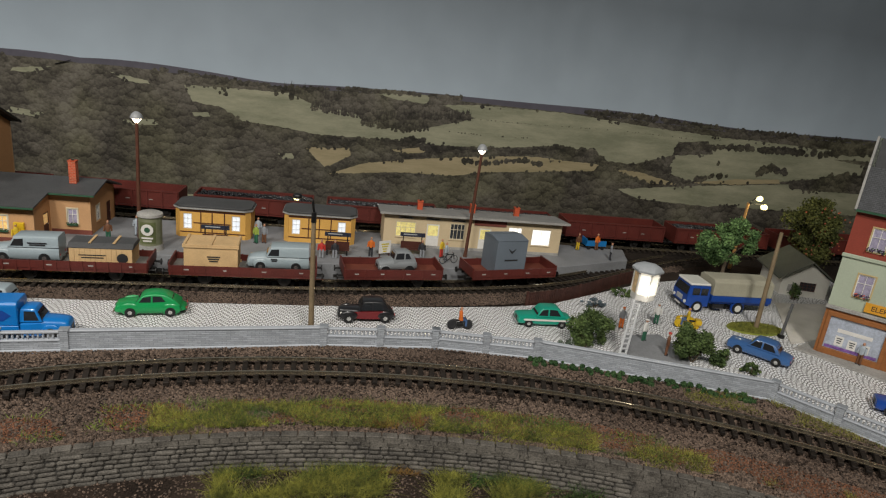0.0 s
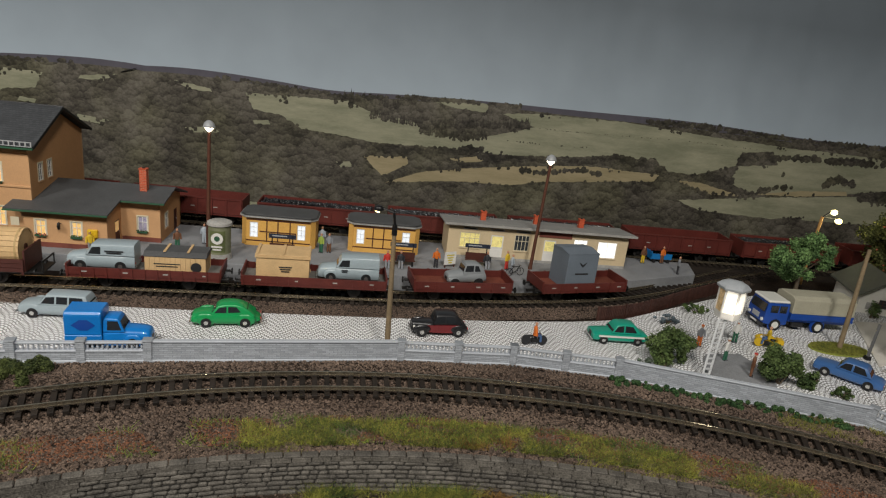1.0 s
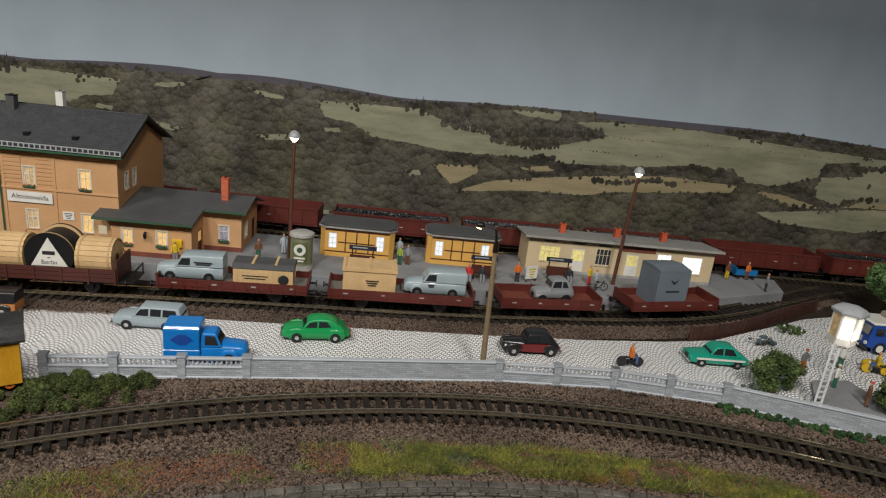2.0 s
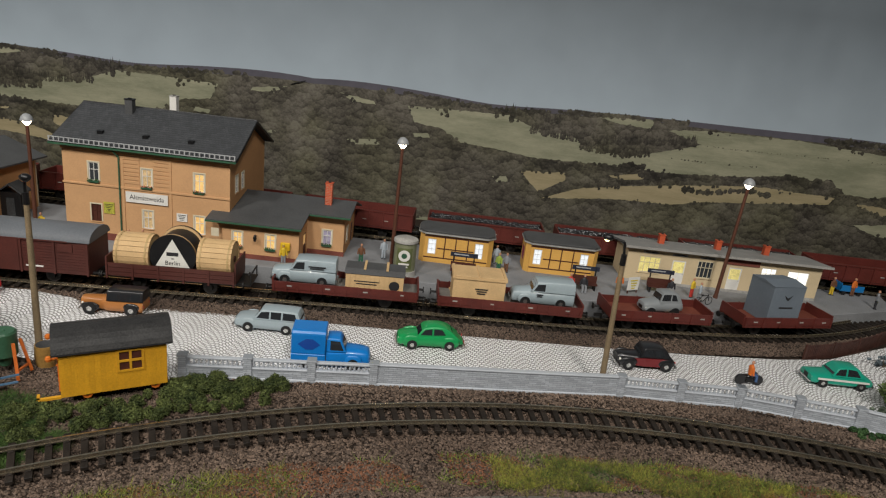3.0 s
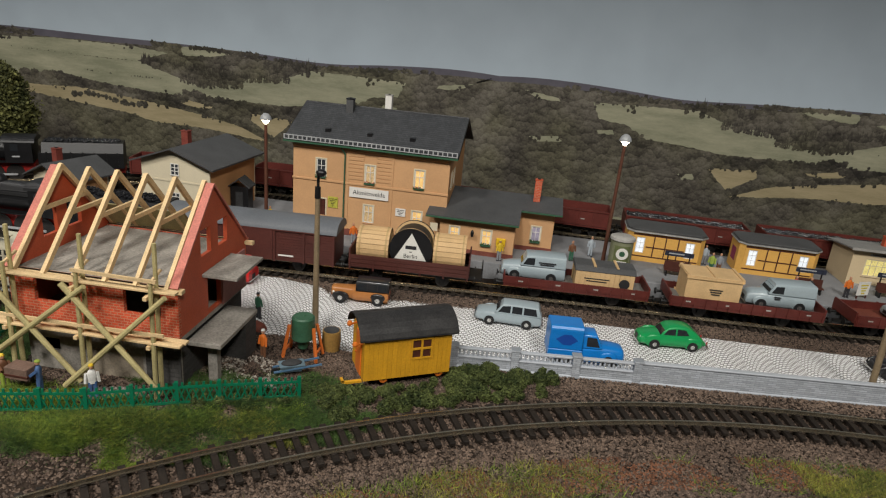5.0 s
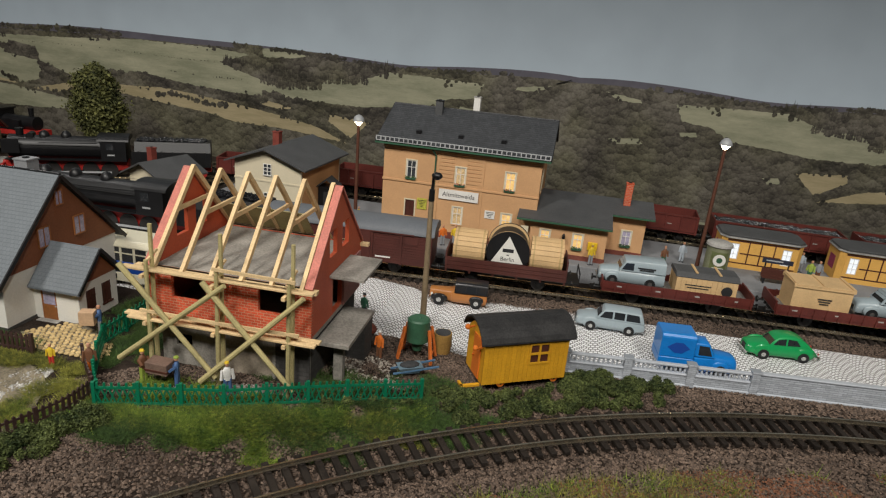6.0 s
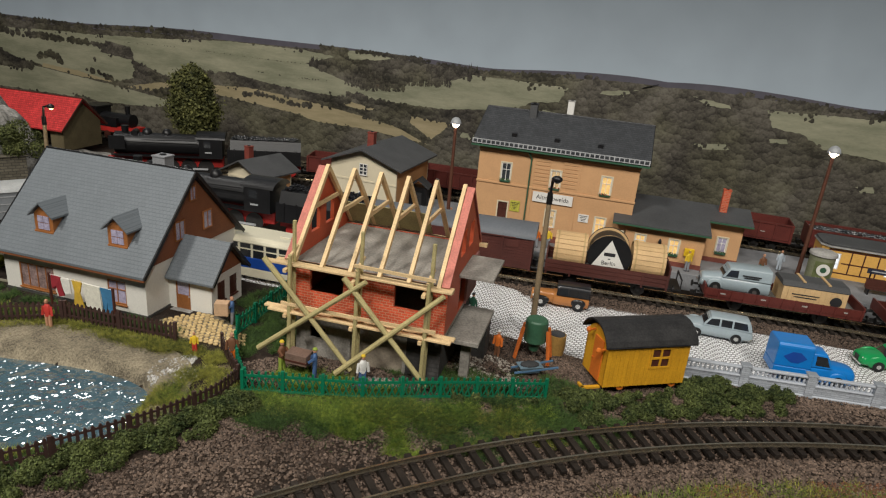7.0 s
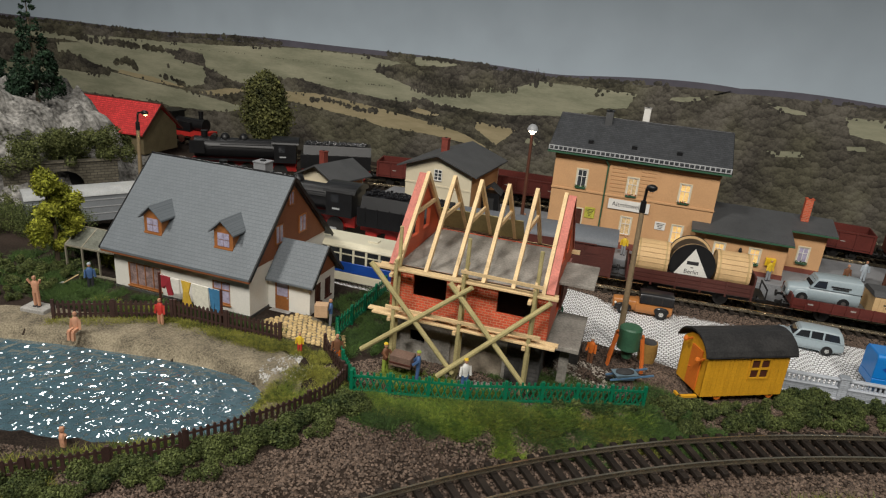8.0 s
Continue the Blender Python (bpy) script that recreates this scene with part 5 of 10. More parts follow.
# ---- dwelling house with tiled roof and two dormers ----
def dwelling():
    th = thing("dwelling_house", -683, 285, 10.5, 0.5, "white plaster house with blue-grey tiled roof, two dormers and brown cladding", "house")
    W, D, H, R = 103, 92, 33, 48
    part("wall", wall_with_holes(0, W, 0, H, 1.6, [(11, 5, 26, 16), (76, 7, 13, 15)]), M_white_wall, th, "white plaster wall")
    side_wall(th, "wall", W, 1.6, D, 0, H, [], M_white_wall)
    part("wall", Shape().box(0, 1.6, 1.6, D, 0, H), M_white_wall, th)
    part("wall", Shape().box(1.6, W - 1.6, D - 1.6, D, 0, H), M_white_wall, th)
    for x, sd in ((W + 0.4, 1), (-0.4, -1)):
        gable_end(th, "gable", x, 0, D / 2, D, H - 0.5, H + 0.5, H + R - 1.5, 1.6, M_brown_clad, sd)
    gable_roof(th, -5.5, W + 4, -5.5, D / 2, D + 5.5, H - 4.6, H + R, 1.5, M_tile, M_black)
    part("eaves_board", Shape().box(-5, W + 3.5, -5.3, -4.4, H - 6, H - 4), M_brown_clad, th)
    part("plinth", Shape().box(-0.5, W + 0.5, -0.6, 0, 0, 3).box(W, W + 0.7, 0, D, 0, 3), M_stonebase, th)
    curt = mat("curtained_glass", (0.24, 0.17, 0.16), 0.3, var=0.5, size=3, fine=0.9, bump=0)
    window(th, pose(0, 0, 0), 11, 5, 26, 16, M_brown_frame, curt, M_brown_frame, 4, 1)
    window(th, pose(0, 0, 0), 76, 7, 13, 15, M_brown_frame, M_lilac, M_brown_frame, 2, 2)
    for u, z, w, h in ((28, 42, 8, 11), (56, 42, 8, 11), (43.5, 64, 5, 8)):
        ob = part("window", Shape().box(u, u + w, -0.5, -0.1, z, z + h), M_lilac, th)
        ob.matrix_basis = R_SIDE(W + 0.4)
        part("window_frame", Shape().box(u - 0.6, u, -0.9, -0.1, z, z + h).box(u + w, u + w + 0.6, -0.9, -0.1, z, z + h).box(u - 0.6, u + w + 0.6, -0.9, -0.1, z + h, z + h + 0.6).box(u - 0.6, u + w + 0.6, -1.1, -0.1, z - 0.7, z).box(u + w / 2 - 0.3, u + w / 2 + 0.3, -0.8, -0.4, z, z + h), M_brown_frame, ob)
    for x in (20, 73):
        d = part("dormer", Shape().prism([(x - 7.5, H - 1), (x + 7.5, H - 1), (x + 7.5, H + 15), (x, H + 22), (x - 7.5, H + 15)], "y", 0, 26), M_brown_frame, th, "brown timber dormer with four panes")
        for k in (-1, 1):
            v = [(x + k * 10.2, -3, H + 13.2), (x, -3, H + 22.6), (x, 30, H + 22.6), (x + k * 10.2, 30, H + 13.2)]
            part("dormer_roof", Shape().add(v + [(a, b, c + 1.1) for a, b, c in v], [(0, 1, 2, 3), (4, 7, 6, 5), (0, 4, 5, 1), (1, 5, 6, 2), (2, 6, 7, 3), (3, 7, 4, 0)]), M_tile, d)
        pn = Shape()
        for i in (0, 1):
            for j in (0, 1):
                pn.box(x - 4.6 + i * 4.8, x - 0.2 + i * 4.8, -0.4, 0, H + 4.2 + j * 5.0, H + 8.6 + j * 5.0)
        part("dormer_pane", pn, M_lilac, d)
        part("dormer_sill", Shape().box(x - 7.5, x + 7.5, -1.0, 0, H + 2.2, H + 3.2), M_brown_frame, d)
        d.matrix_basis = pose((x + 8) * MM, 6 * MM, (H + 6) * MM) @ Matrix.Diagonal((0.9, 0.9, 0.9, 1)) @ pose(-x * MM, 0, -H * MM)
    chimney(th, 79, 52, H + R - 6, H + R + 6, 9, M_platform, M_platform)
    # porch
    p0, p1, q0, q1, h = W, W + 30, 20, 52, 25
    porch = part("porch", wall_with_holes(p0, p1, 0, h, 1.4, [(p0 + 5, 0.5, 10, 20)]), M_white_wall, th, "small white entrance porch")
    porch.matrix_basis = pose(0, q0 * MM, 0)
    inv = porch.matrix_basis.inverted()
    door(porch, Matrix(), p0 + 5, 0.5, 10, 20, M_brown_frame, M_brown_frame, M_lilac)
    e = part("porch_wall", wall_with_holes(q0 + 1.4, q1, 0, h, 1.4, [(q0 + 6, 7, 8, 13), (q0 + 19, 7, 8, 13)]), M_white_wall, porch)
    e.matrix_basis = inv @ R_SIDE(p1)
    for u in (q0 + 6, q0 + 19):
        wn = part("porch_window", Shape().box(u, u + 8, 0.3, 0.6, 7, 20).box(u + 3.7, u + 4.3, 0.0, 0.3, 7, 20).box(u, u + 8, 0.0, 0.3, 15, 15.6).box(u - 0.5, u + 8.5, -0.8, 0.3, 6.2, 7), M_dark_frame, porch)
        wn.matrix_basis = inv @ R_SIDE(p1)
    qr = (q0 + q1) / 2
    pg = part("porch_gable", Shape().prism([(q0, h), (q1, h), (qr, h + 17)], "x", p1 + 0.2, p1 - 1.2), M_brown_clad, porch)
    pg.matrix_basis = inv
    for ya in (q0 - 4, q1 + 4):
        v = [(p0 + 0.5, ya, h - 3.5), (p1 + 4, ya, h - 3.5), (p1 + 4, qr, h + 18), (p0 + 0.5, qr, h + 18)]
        r = part("porch_roof", Shape().add(v + [(a, b, c + 1.2) for a, b, c in v], [(0, 1, 2, 3), (4, 7, 6, 5), (0, 4, 5, 1), (1, 5, 6, 2), (2, 6, 7, 3), (3, 7, 4, 0)]), M_tile, porch)
        r.matrix_basis = inv
    b = Shape()
    for ya in (q0 - 4, q1 + 4):
        b.beam((p1 + 4.3, ya, h - 3), (p1 + 4.3, qr, h + 18.5), 0.8, 2)
    part("porch_bargeboard", b, M_black, porch).matrix_basis = inv
    part("step", Shape().box(p0 + 3, p0 + 17, q0 - 4, q0, 0, 1.6), M_concrete, th)


dwelling()


# ---- house under construction ----
def shell_house():
    th = thing("house_under_construction", -487, 284, 11, 1.5, "red brick house shell under construction with bare pine rafters", "house")
    W, D = 88, 78
    B, E, R = 28, 57, 42          # basement top, eaves, roof rise
    part("basement_wall", wall_with_holes(4, W - 2, 0, B, 2, [(12, 12, 9, 7), (36, 0, 30, 17)]), M_slab, th).matrix_basis = pose(0, 3 * MM, 0)
    part("basement_wall", Shape().box(W - 4, W - 2, 5, D - 3, 0, B).box(4, 6, 5, D - 3, 0, B).box(4, W - 2, D - 5, D - 3, 0, B), M_stonebase, th)
    part("basement_corner", Shape().box(68, W - 1.5, 2.2, 3, 0, B), M_stonebase, th)
    part("basement_gate", Shape().box(36, 66, 4, 4.8, 0, 17), mat("grey_boards", (0.25, 0.21, 0.16), 0.8, var=0.2, size=8, fine=1), th)
    part("floor_slab", Shape().box(0, W, 0, D, B, B + 2.5), M_slab, th)
    front = part("brick_wall", wall_with_holes(0, W, B + 2.5, E, 2.2, [(13, 41, 19, 13), (60, 41, 19, 13)]), M_brick, th, "red brick wall with two window openings")
    side_wall(th, "brick_wall", W, 2.2, D, B + 2.5, E, [(30, B + 4, 14, 20)], M_brick_plain, 2.2)
    part("brick_wall", Shape().box(0, 2.2, 2.2, D, B + 2.5, E), M_brick_plain, th)
    part("brick_wall", Shape().box(2.2, W - 2.2, D - 2.2, D, B + 2.5, E), M_brick, th)
    part("attic_slab", Shape().box(2.2, W - 2.2, 2.2, D - 2.2, E - 3, E - 0.8), M_slab, th, "stained grey attic floor slab")
    yr = D / 2
    for x in (0, W - 2.2):        # gables with two window openings
        g = Shape()
        g.prism([(0, E), (12, E), (12, E + 13)], "x", x, x + 2.2)
        g.prism([(D, E), (D - 12, E), (D - 12, E + 13)], "x", x, x + 2.2)
        g.box(x, x + 2.2, 12, D - 12, E, E + 8)
        g.prism([(12, E + 8), (24, E + 8), (24, E + 22), (21.5, E + 22), (12, E + 13)], "x", x, x + 2.2)
        g.prism([(D - 12, E + 8), (D - 24, E + 8), (D - 24, E + 22), (D - 21.5, E + 22), (D - 12, E + 13)], "x", x, x + 2.2)
        g.box(x, x + 2.2, 35, D - 35, E + 8, E + 22)
        g.prism([(21.5, E + 22), (D - 21.5, E + 22), (yr, E + R - 1)], "x", x, x + 2.2)
        part("gable", g, M_brick_plain, th)
        cop = Shape().beam((x + 1.1, -1, E + 0.5), (x + 1.1, yr, E + R + 0.8), 4.2, 1.2).beam((x + 1.1, D + 1, E + 0.5), (x + 1.1, yr, E + R + 0.8), 4.2, 1.2)
        part("gable_coping", cop, mat("pinkish_brick_edge", (0.50, 0.16, 0.12), 0.6, var=0.2, size=8, fine=1), th)
    for i in range(6):
        x = 4.5 + i * (W - 9) / 5
        r = Shape().beam((x, -2, E - 1), (x, yr + 0.5, E + R + 1.5), 2.0, 2.6).beam((x, D + 2, E - 1), (x, yr - 0.5, E + R + 1.5), 2.0, 2.6)
        ra = part("rafter", r, M_timber, th, "pale pine rafter couple")
        part("collar_beam", Shape().beam((x, 21, E + 24), (x, D - 21, E + 24), 1.4, 2.2), M_timber, ra)
    part("wall_plate", Shape().box(-6, W + 3, -1.5, 1.8, E - 2.0, E), M_timber, th)
    part("wall_plate", Shape().box(0, W + 5, D - 2, D + 1, E - 2, E), M_timber, th)
    part("back_boarding", Shape().add([(4, D - 1, E + 1), (W - 30, D - 1, E + 1), (W - 30, D - 15, E + 17), (4, D - 15, E + 17), (4, D + 0.5, E + 1), (W - 30, D + 0.5, E + 1), (W - 30, D - 13.5, E + 17), (4, D - 13.5, E + 17)],
         [(0, 1, 2, 3), (4, 7, 6, 5), (0, 4, 5, 1), (1, 5, 6, 2), (2, 6, 7, 3), (3, 7, 4, 0)]), M_timber_old, th)
    # canopy and steps on the side that looks to the street
    part("canopy", Shape().box(W, W + 19, 24, 58, E - 3, E - 1.2), M_slab, th, "thin grey concrete canopy over the side door", bevel=0.2)
    part("side_wall_panel", Shape().box(W + 0.1, W + 1.2, 45, D - 4, B + 2, E - 4), mat("faded_pink_wall", (0.35, 0.16, 0.14), 0.8, var=0.15, size=10, fine=1), th)
    part("terrace_slab", Shape().box(W - 1, W + 17, 8, 54, B - 5, B - 2.6), M_slab, th, "grey concrete terrace slab", bevel=0.2)
    part("terrace_post", Shape().box(W + 7, W + 12, 14, 18, 0, B - 5), M_slab, th)
    part("terrace_wall", Shape().box(W - 1, W + 16, 40, 54, 0, B - 5), M_stonebase, th)
    # scaffold
    sc = thing("scaffold", -487, 284, 11, 1.5, "timber pole scaffold with plank platforms and crossed braces", "scaffold")
    for x in (6, 43, 80):
        for y, top in ((-5, E + 24), (-10, E + 7)):
            part("pole", Shape().rod((x, y, 0), (x + 0.6, y, top), 1.25, 1.05, 8), M_timber_old, sc, smooth=True)
        for z in (B + 2, E - 1.5):
            part("ledger", Shape().beam((x - 1.6, -12, z), (x - 1.6, 0, z), 1.8, 1.8), M_timber, sc)
        part("putlog", Shape().rod((x, -11, E + 5), (x, 0, E + 9), 0.9, n=6), M_timber, sc)
    for x0, x1, y, z in ((-10, 30, -5, B + 3), (-6, 62, -8.8, B + 3.2), (28, W + 7, -5.4, B + 3.8), (56, W + 6, -9.2, B + 3.6), (-8, 40, -7.6, E + 0.6), (30, W + 4, -7.4, E + 0.8)):
        part("plank", Shape().box(x0, x1, y - 1.9, y + 1.7, z, z + 1.2), M_timber, sc, bevel=0.15)
    part("guard_rail", Shape().beam((2, -10.8, B + 9), (44, -10.8, B + 8.6), 1.0, 1.6), M_timber, sc)
    part("guard_rail", Shape().beam((44, -10.8, B + 8.6), (86, -10.8, B + 9.2), 1.0, 1.6), M_timber, sc)
    part("guard_rail", Shape().beam((42, -10.8, E + 8), (84, -10.8, E + 7.4), 1.0, 1.6), M_timber, sc)
    for a, b in (((-7, -12, 61), (43, -13, 7)), ((-10, -13.4, 9), (49, -12.4, 58)), ((37, -12, 58), (84, -13, 7)), ((35, -14, 4), (89, -12.6, 58))):
        part("brace", Shape().rod(a, b, 1.5, 1.3, 8), M_timber_old, sc, smooth=True)


shell_house()


# ---- site hut on wheels ----
def site_hut():
    th = thing("site_hut", -316, 325.5, 7, 30, "yellow timber site hut with curved black felt roof and orange door", "hut")
    W, D, z0, H = 51, 25, 3, 28.5
    yel = mat("yellow_boarding", (0.60, 0.30, 0.015), 0.6, var=0.12, size=14, fine=1, bump=0.2, rand=0.06)
    ora = mat("orange_paint", (0.62, 0.16, 0.02), 0.5, var=0.1, size=9, fine=1, bump=0.1)
    part("wall", wall_with_holes(0, W, z0, H, 1, [(27, 14, 12, 12)]), yel, th)
    for i in range(19):
        x = i * W / 19
        if 25 < x < 39:
            part("board", Shape().box(x, x + W / 19 - 0.12, -0.22, 0, z0, 13.2).box(x, x + W / 19 - 0.12, -0.35, 0, 26.8, H), yel, th)
        else:
            part("board", Shape().box(x, x + W / 19 - 0.12, -0.22, 0, z0, H), yel, th)
    part("wall", Shape().box(0, W, D - 1, D, z0, H).box(W - 1, W, 1, D - 1, z0, H + 5), yel, th)
    part("end_wall", Shape().prism([(0, z0), (D, z0), (D, H), (D * 0.75, H + 5), (D / 2, H + 6.5), (D * 0.25, H + 5), (0, H)], "x", 0, 1), yel, th)
    part("end_wall", Shape().prism([(0, H), (D, H), (D * 0.75, H + 5), (D / 2, H + 6.5), (D * 0.25, H + 5)], "x", W - 1, W), yel, th)
    prof = [(D / 2 + (D / 2 + 3) * math.cos(a), H - 4.0 + 14 * math.sin(a)) for a in (math.pi * (0.1 + 0.8 * k / 12) for k in range(13))]
    inner = [(y, z - 1.0) for y, z in prof[::-1]]
    part("roof", Shape().prism(prof + inner, "x", -3, W + 3), mat("weathered_tar_felt", (0.012, 0.012, 0.013), 0.6, var=0.3, size=9, fine=1.0, bump=0.5, other=(0.032, 0.031, 0.031)), th, "curved black felt roof")
    win = part("window", wall_with_holes(26.4, 39.6, 13.4, 26.6, 0.6, [(27.6, 14.6, 4.8, 4.8), (33.6, 14.6, 4.8, 4.8), (27.6, 20.6, 4.8, 4.8), (33.6, 20.6, 4.8, 4.8)], -0.7), yel, th)
    part("pane", Shape().box(27.2, 38.8, 0.2, 0.4, 14.2, 25.8), M_dark_frame, win)
    dr = part("door", Shape().box(-0.8, -0.05, 5, 15, z0 + 1, H), ora, th, "orange plank door")
    part("handle", Shape().ball((-1.3, 13.5, 15), 0.6, 0.6, 0.6, 6), ora, dr)
    for y, z in ((3, 25), (17, 31)):
        lm = part("door_lamp", Shape().beam((-0.1, y, z), (-4, y, z - 1), 0.9, 0.9).ball((-4.4, y, z - 0.4), 1.6, 1.4, 1.8, 8), ora, th)
    part("step_board", Shape().box(-11, 0, 2, 4, 1.2, 2.4).box(-11, -9.6, 0, 8, 1.2, 2.4), yel, th)
    part("chassis", Shape().box(2, W - 2, 5, D - 5, 2.6, z0), M_dark_frame, th)
    for x in (12, 45):
        for y in (2, D - 2):
            w = part("wheel", Shape().rod((x, y - 1, 2.6), (x, y + 1, 2.6), 2.6, n=14), ora, th)
            part("hub", Shape().rod((x, y - 1.5, 2.6), (x, y + 1.5, 2.6), 0.8, n=8), M_black, w)


site_hut()


# ---- town house with shop, garage, red-roofed shed ----
def town_house():
    th = thing("town_house", 388, 421, 3.5, -43, "tall town house with shop window, green and red storeys, slate mansard", "house")
    W, D = 110, 90
    green = mat("pale_green_plaster", (0.42, 0.47, 0.36), 0.75, var=0.06, size=20, fine=1, bump=0.15)
    red = mat("oxide_red_plaster", (0.27, 0.05, 0.03), 0.75, var=0.1, size=20, fine=1, bump=0.15)
    sand = mat("sandstone_trim", (0.52, 0.40, 0.20), 0.7, var=0.1, size=8, fine=1, bump=0.2)
    plum = mat("dark_purple_flowers", (0.06, 0.025, 0.08), 0.8, var=0.4, size=3, fine=0.8, bump=0)
    shop = mat("shop_display", (0.42, 0.46, 0.54), 0.25, var=0.2, size=9, fine=1.5, bump=0)
    part("wall", wall_with_holes(0, W, 0, 40, 2, [(5, 7, 38, 27), (50, 3, 18, 30)]), M_brown_frame, th, "brown timber shop front")
    part("wall", wall_with_holes(0, W, 40, 84, 2, [(14, 54, 11, 18), (45, 54, 11, 18)]), green, th)
    part("wall", wall_with_holes(0, W, 84, 120, 2, [(14, 91, 11, 18), (45, 91, 11, 18)]), red, th)
    part("wall", Shape().box(0, 2, 2, D, 0, 120), green, th, "pale rendered party wall")
    part("wall", Shape().box(W - 2, W, 2, D, 0, 120).box(2, W - 2, D - 2, D, 0, 120), green, th)
    part("shop_window", Shape().box(5, 43, 0.8, 1.2, 7, 34), shop, th, "bright shop display pane")
    fr = Shape().box(2, 46, -1.2, 0, 34, 38).box(2, 46, -1.2, 0, 2, 7).box(2, 5, -1.2, 0, 7, 34).box(43, 46, -1.2, 0, 7, 34)
    part("shop_window_frame", fr, M_brown_frame, th, bevel=0.3)
    for k, x in enumerate((12, 21, 30)):
        it = part("display_card", Shape().box(x, x + 6, 0.5, 0.75, 11 - 0.8 * k, 19 - 0.8 * k), M_white, th)
        bars(it, "card_lines", x + 3, 17 - 0.8 * k, 4, 3, 0.48, M_ink, 0.8, 1.8)
    part("display_card", Shape().box(12, 36, 0.5, 0.75, 22, 25), M_white, th)
    part("window_strip", Shape().box(6, 42, 0.5, 0.75, 7.5, 10), mat("blue_pink_strip", (0.20, 0.10, 0.32), 0.5, var=0.4, size=6, fine=1), th)
    door(th, pose(0, 0, 0), 50, 3, 18, 30, M_brown_frame, M_brown_frame, M_lilac)
    part("cornice", Shape().box(-1, W, -2.4, 0, 40, 43), M_concrete, th, bevel=0.4)
    part("cornice", Shape().box(-1, W, -1.6, 0, 83, 86), green, th, bevel=0.4)
    sign = part("shop_sign", Shape().box(24, 62, -2.0, -0.6, 44.5, 52), mat("amber_sign_board", (0.70, 0.33, 0.03), 0.5, var=0.06, size=8, fine=1), th, "amber shop sign with dark letters")
    lettering(sign, "sign_text", "ELEK", 34, -2.06, 48.2, 5.5, M_ink)
    for z in (54, 91):
        for u in (14, 45):
            w = window(th, pose(0, 0, 0), u, z, 11, 18, M_white, M_lilac, sand, 2, 2, sand)
            fl = Shape()
            for _ in range(40):
                fl.ball((rng.uniform(u - 0.5, u + 11.5), rng.uniform(-2.6, -0.8), z + rng.uniform(0, 3)), 0.6, 0.6, 0.5, 5, rng.choice((0, 0, 1, 2)))
            part("flowering_plant", fl, [plum, M_flower_green, M_flower_red if z == 54 else plum], w)
    v = [(-1, -3, 120), (W, -3, 120), (W, 14, 152), (-1, 14, 152)]
    part("mansard", Shape().add(v + [(a, b + 30, c) for a, b, c in v], [(0, 1, 2, 3), (4, 7, 6, 5), (0, 4, 5, 1), (1, 5, 6, 2), (2, 6, 7, 3), (3, 7, 4, 0)]), M_slate, th)
    part("roof", Shape().add([(-1, 14, 152), (W, 14, 152), (W, 45, 172), (-1, 45, 172), (-1, 14, 150), (W, 14, 150), (W, 45, 150), (-1, 45, 150)], [(0, 1, 2, 3), (4, 7, 6, 5), (0, 4, 5, 1), (1, 5, 6, 2), (2, 6, 7, 3), (3, 7, 4, 0)]), M_felt, th)
    part("party_wall_coping", Shape().beam((-1.4, -3, 120), (-1.4, 14, 152), 1.6, 3).beam((-1.4, 14, 152), (-1.4, 45, 172), 1.6, 3), M_concrete, th)
    part("gable", Shape().prism([(2, 120), (D, 120), (60, 165), (45, 172), (14, 152)], "x", 0, 2), green, th)
    dm = part("dormer", Shape().box(26, 46, 0, 20, 126, 143), M_brown_frame, th)
    part("dormer_pane", Shape().box(29, 43, -0.4, 0, 129, 140), M_lilac, dm)
    part("gutter", Shape().beam((-1, -3.6, 120), (W, -3.6, 120), 1.6, 1.6), M_green_paint, th)


def garage():
    th = thing("garage", 447, 550, 3.5, -14, "small white garage with a grey-green pitched roof", "garage")
    W, D, H = 46, 52, 21
    part("front_wall", wall_with_holes(0, W, 0, H, 1.6, [(18, 7, 16, 9)]), M_white_wall, th)
    part("wall", Shape().box(0, 1.6, 1.6, D, 0, H).box(W - 1.6, W, 1.6, D, 0, H).box(1.6, W - 1.6, D - 1.6, D, 0, H), M_white_wall, th)
    part("gable", Shape().prism([(0, H), (W, H), (W / 2, H + 16)], "y", 0, 1.6), M_white_wall, th)
    window(th, pose(0, 0, 0), 18, 7, 16, 9, M_dark_frame, M_glass, M_white_wall, 4, 3)
    roofm = mat("grey_green_felt", (0.10, 0.105, 0.085), 0.8, var=0.15, size=14, fine=1, bump=0.2)
    for k in (0, 1):
        xe = -6 if k == 0 else W + 6
        v = [(xe, -6, H - 3), (W / 2, -6, H + 17), (W / 2, D + 4, H + 17), (xe, D + 4, H - 3)]
        part("roof_slope", Shape().add(v + [(a, b, c + 1.5) for a, b, c in v], [(0, 1, 2, 3), (4, 7, 6, 5), (0, 4, 5, 1), (1, 5, 6, 2), (2, 6, 7, 3), (3, 7, 4, 0)]), roofm, th)
    part("poster", Shape().box(7, 14, -0.4, 0, 5, 12), M_concrete, th)


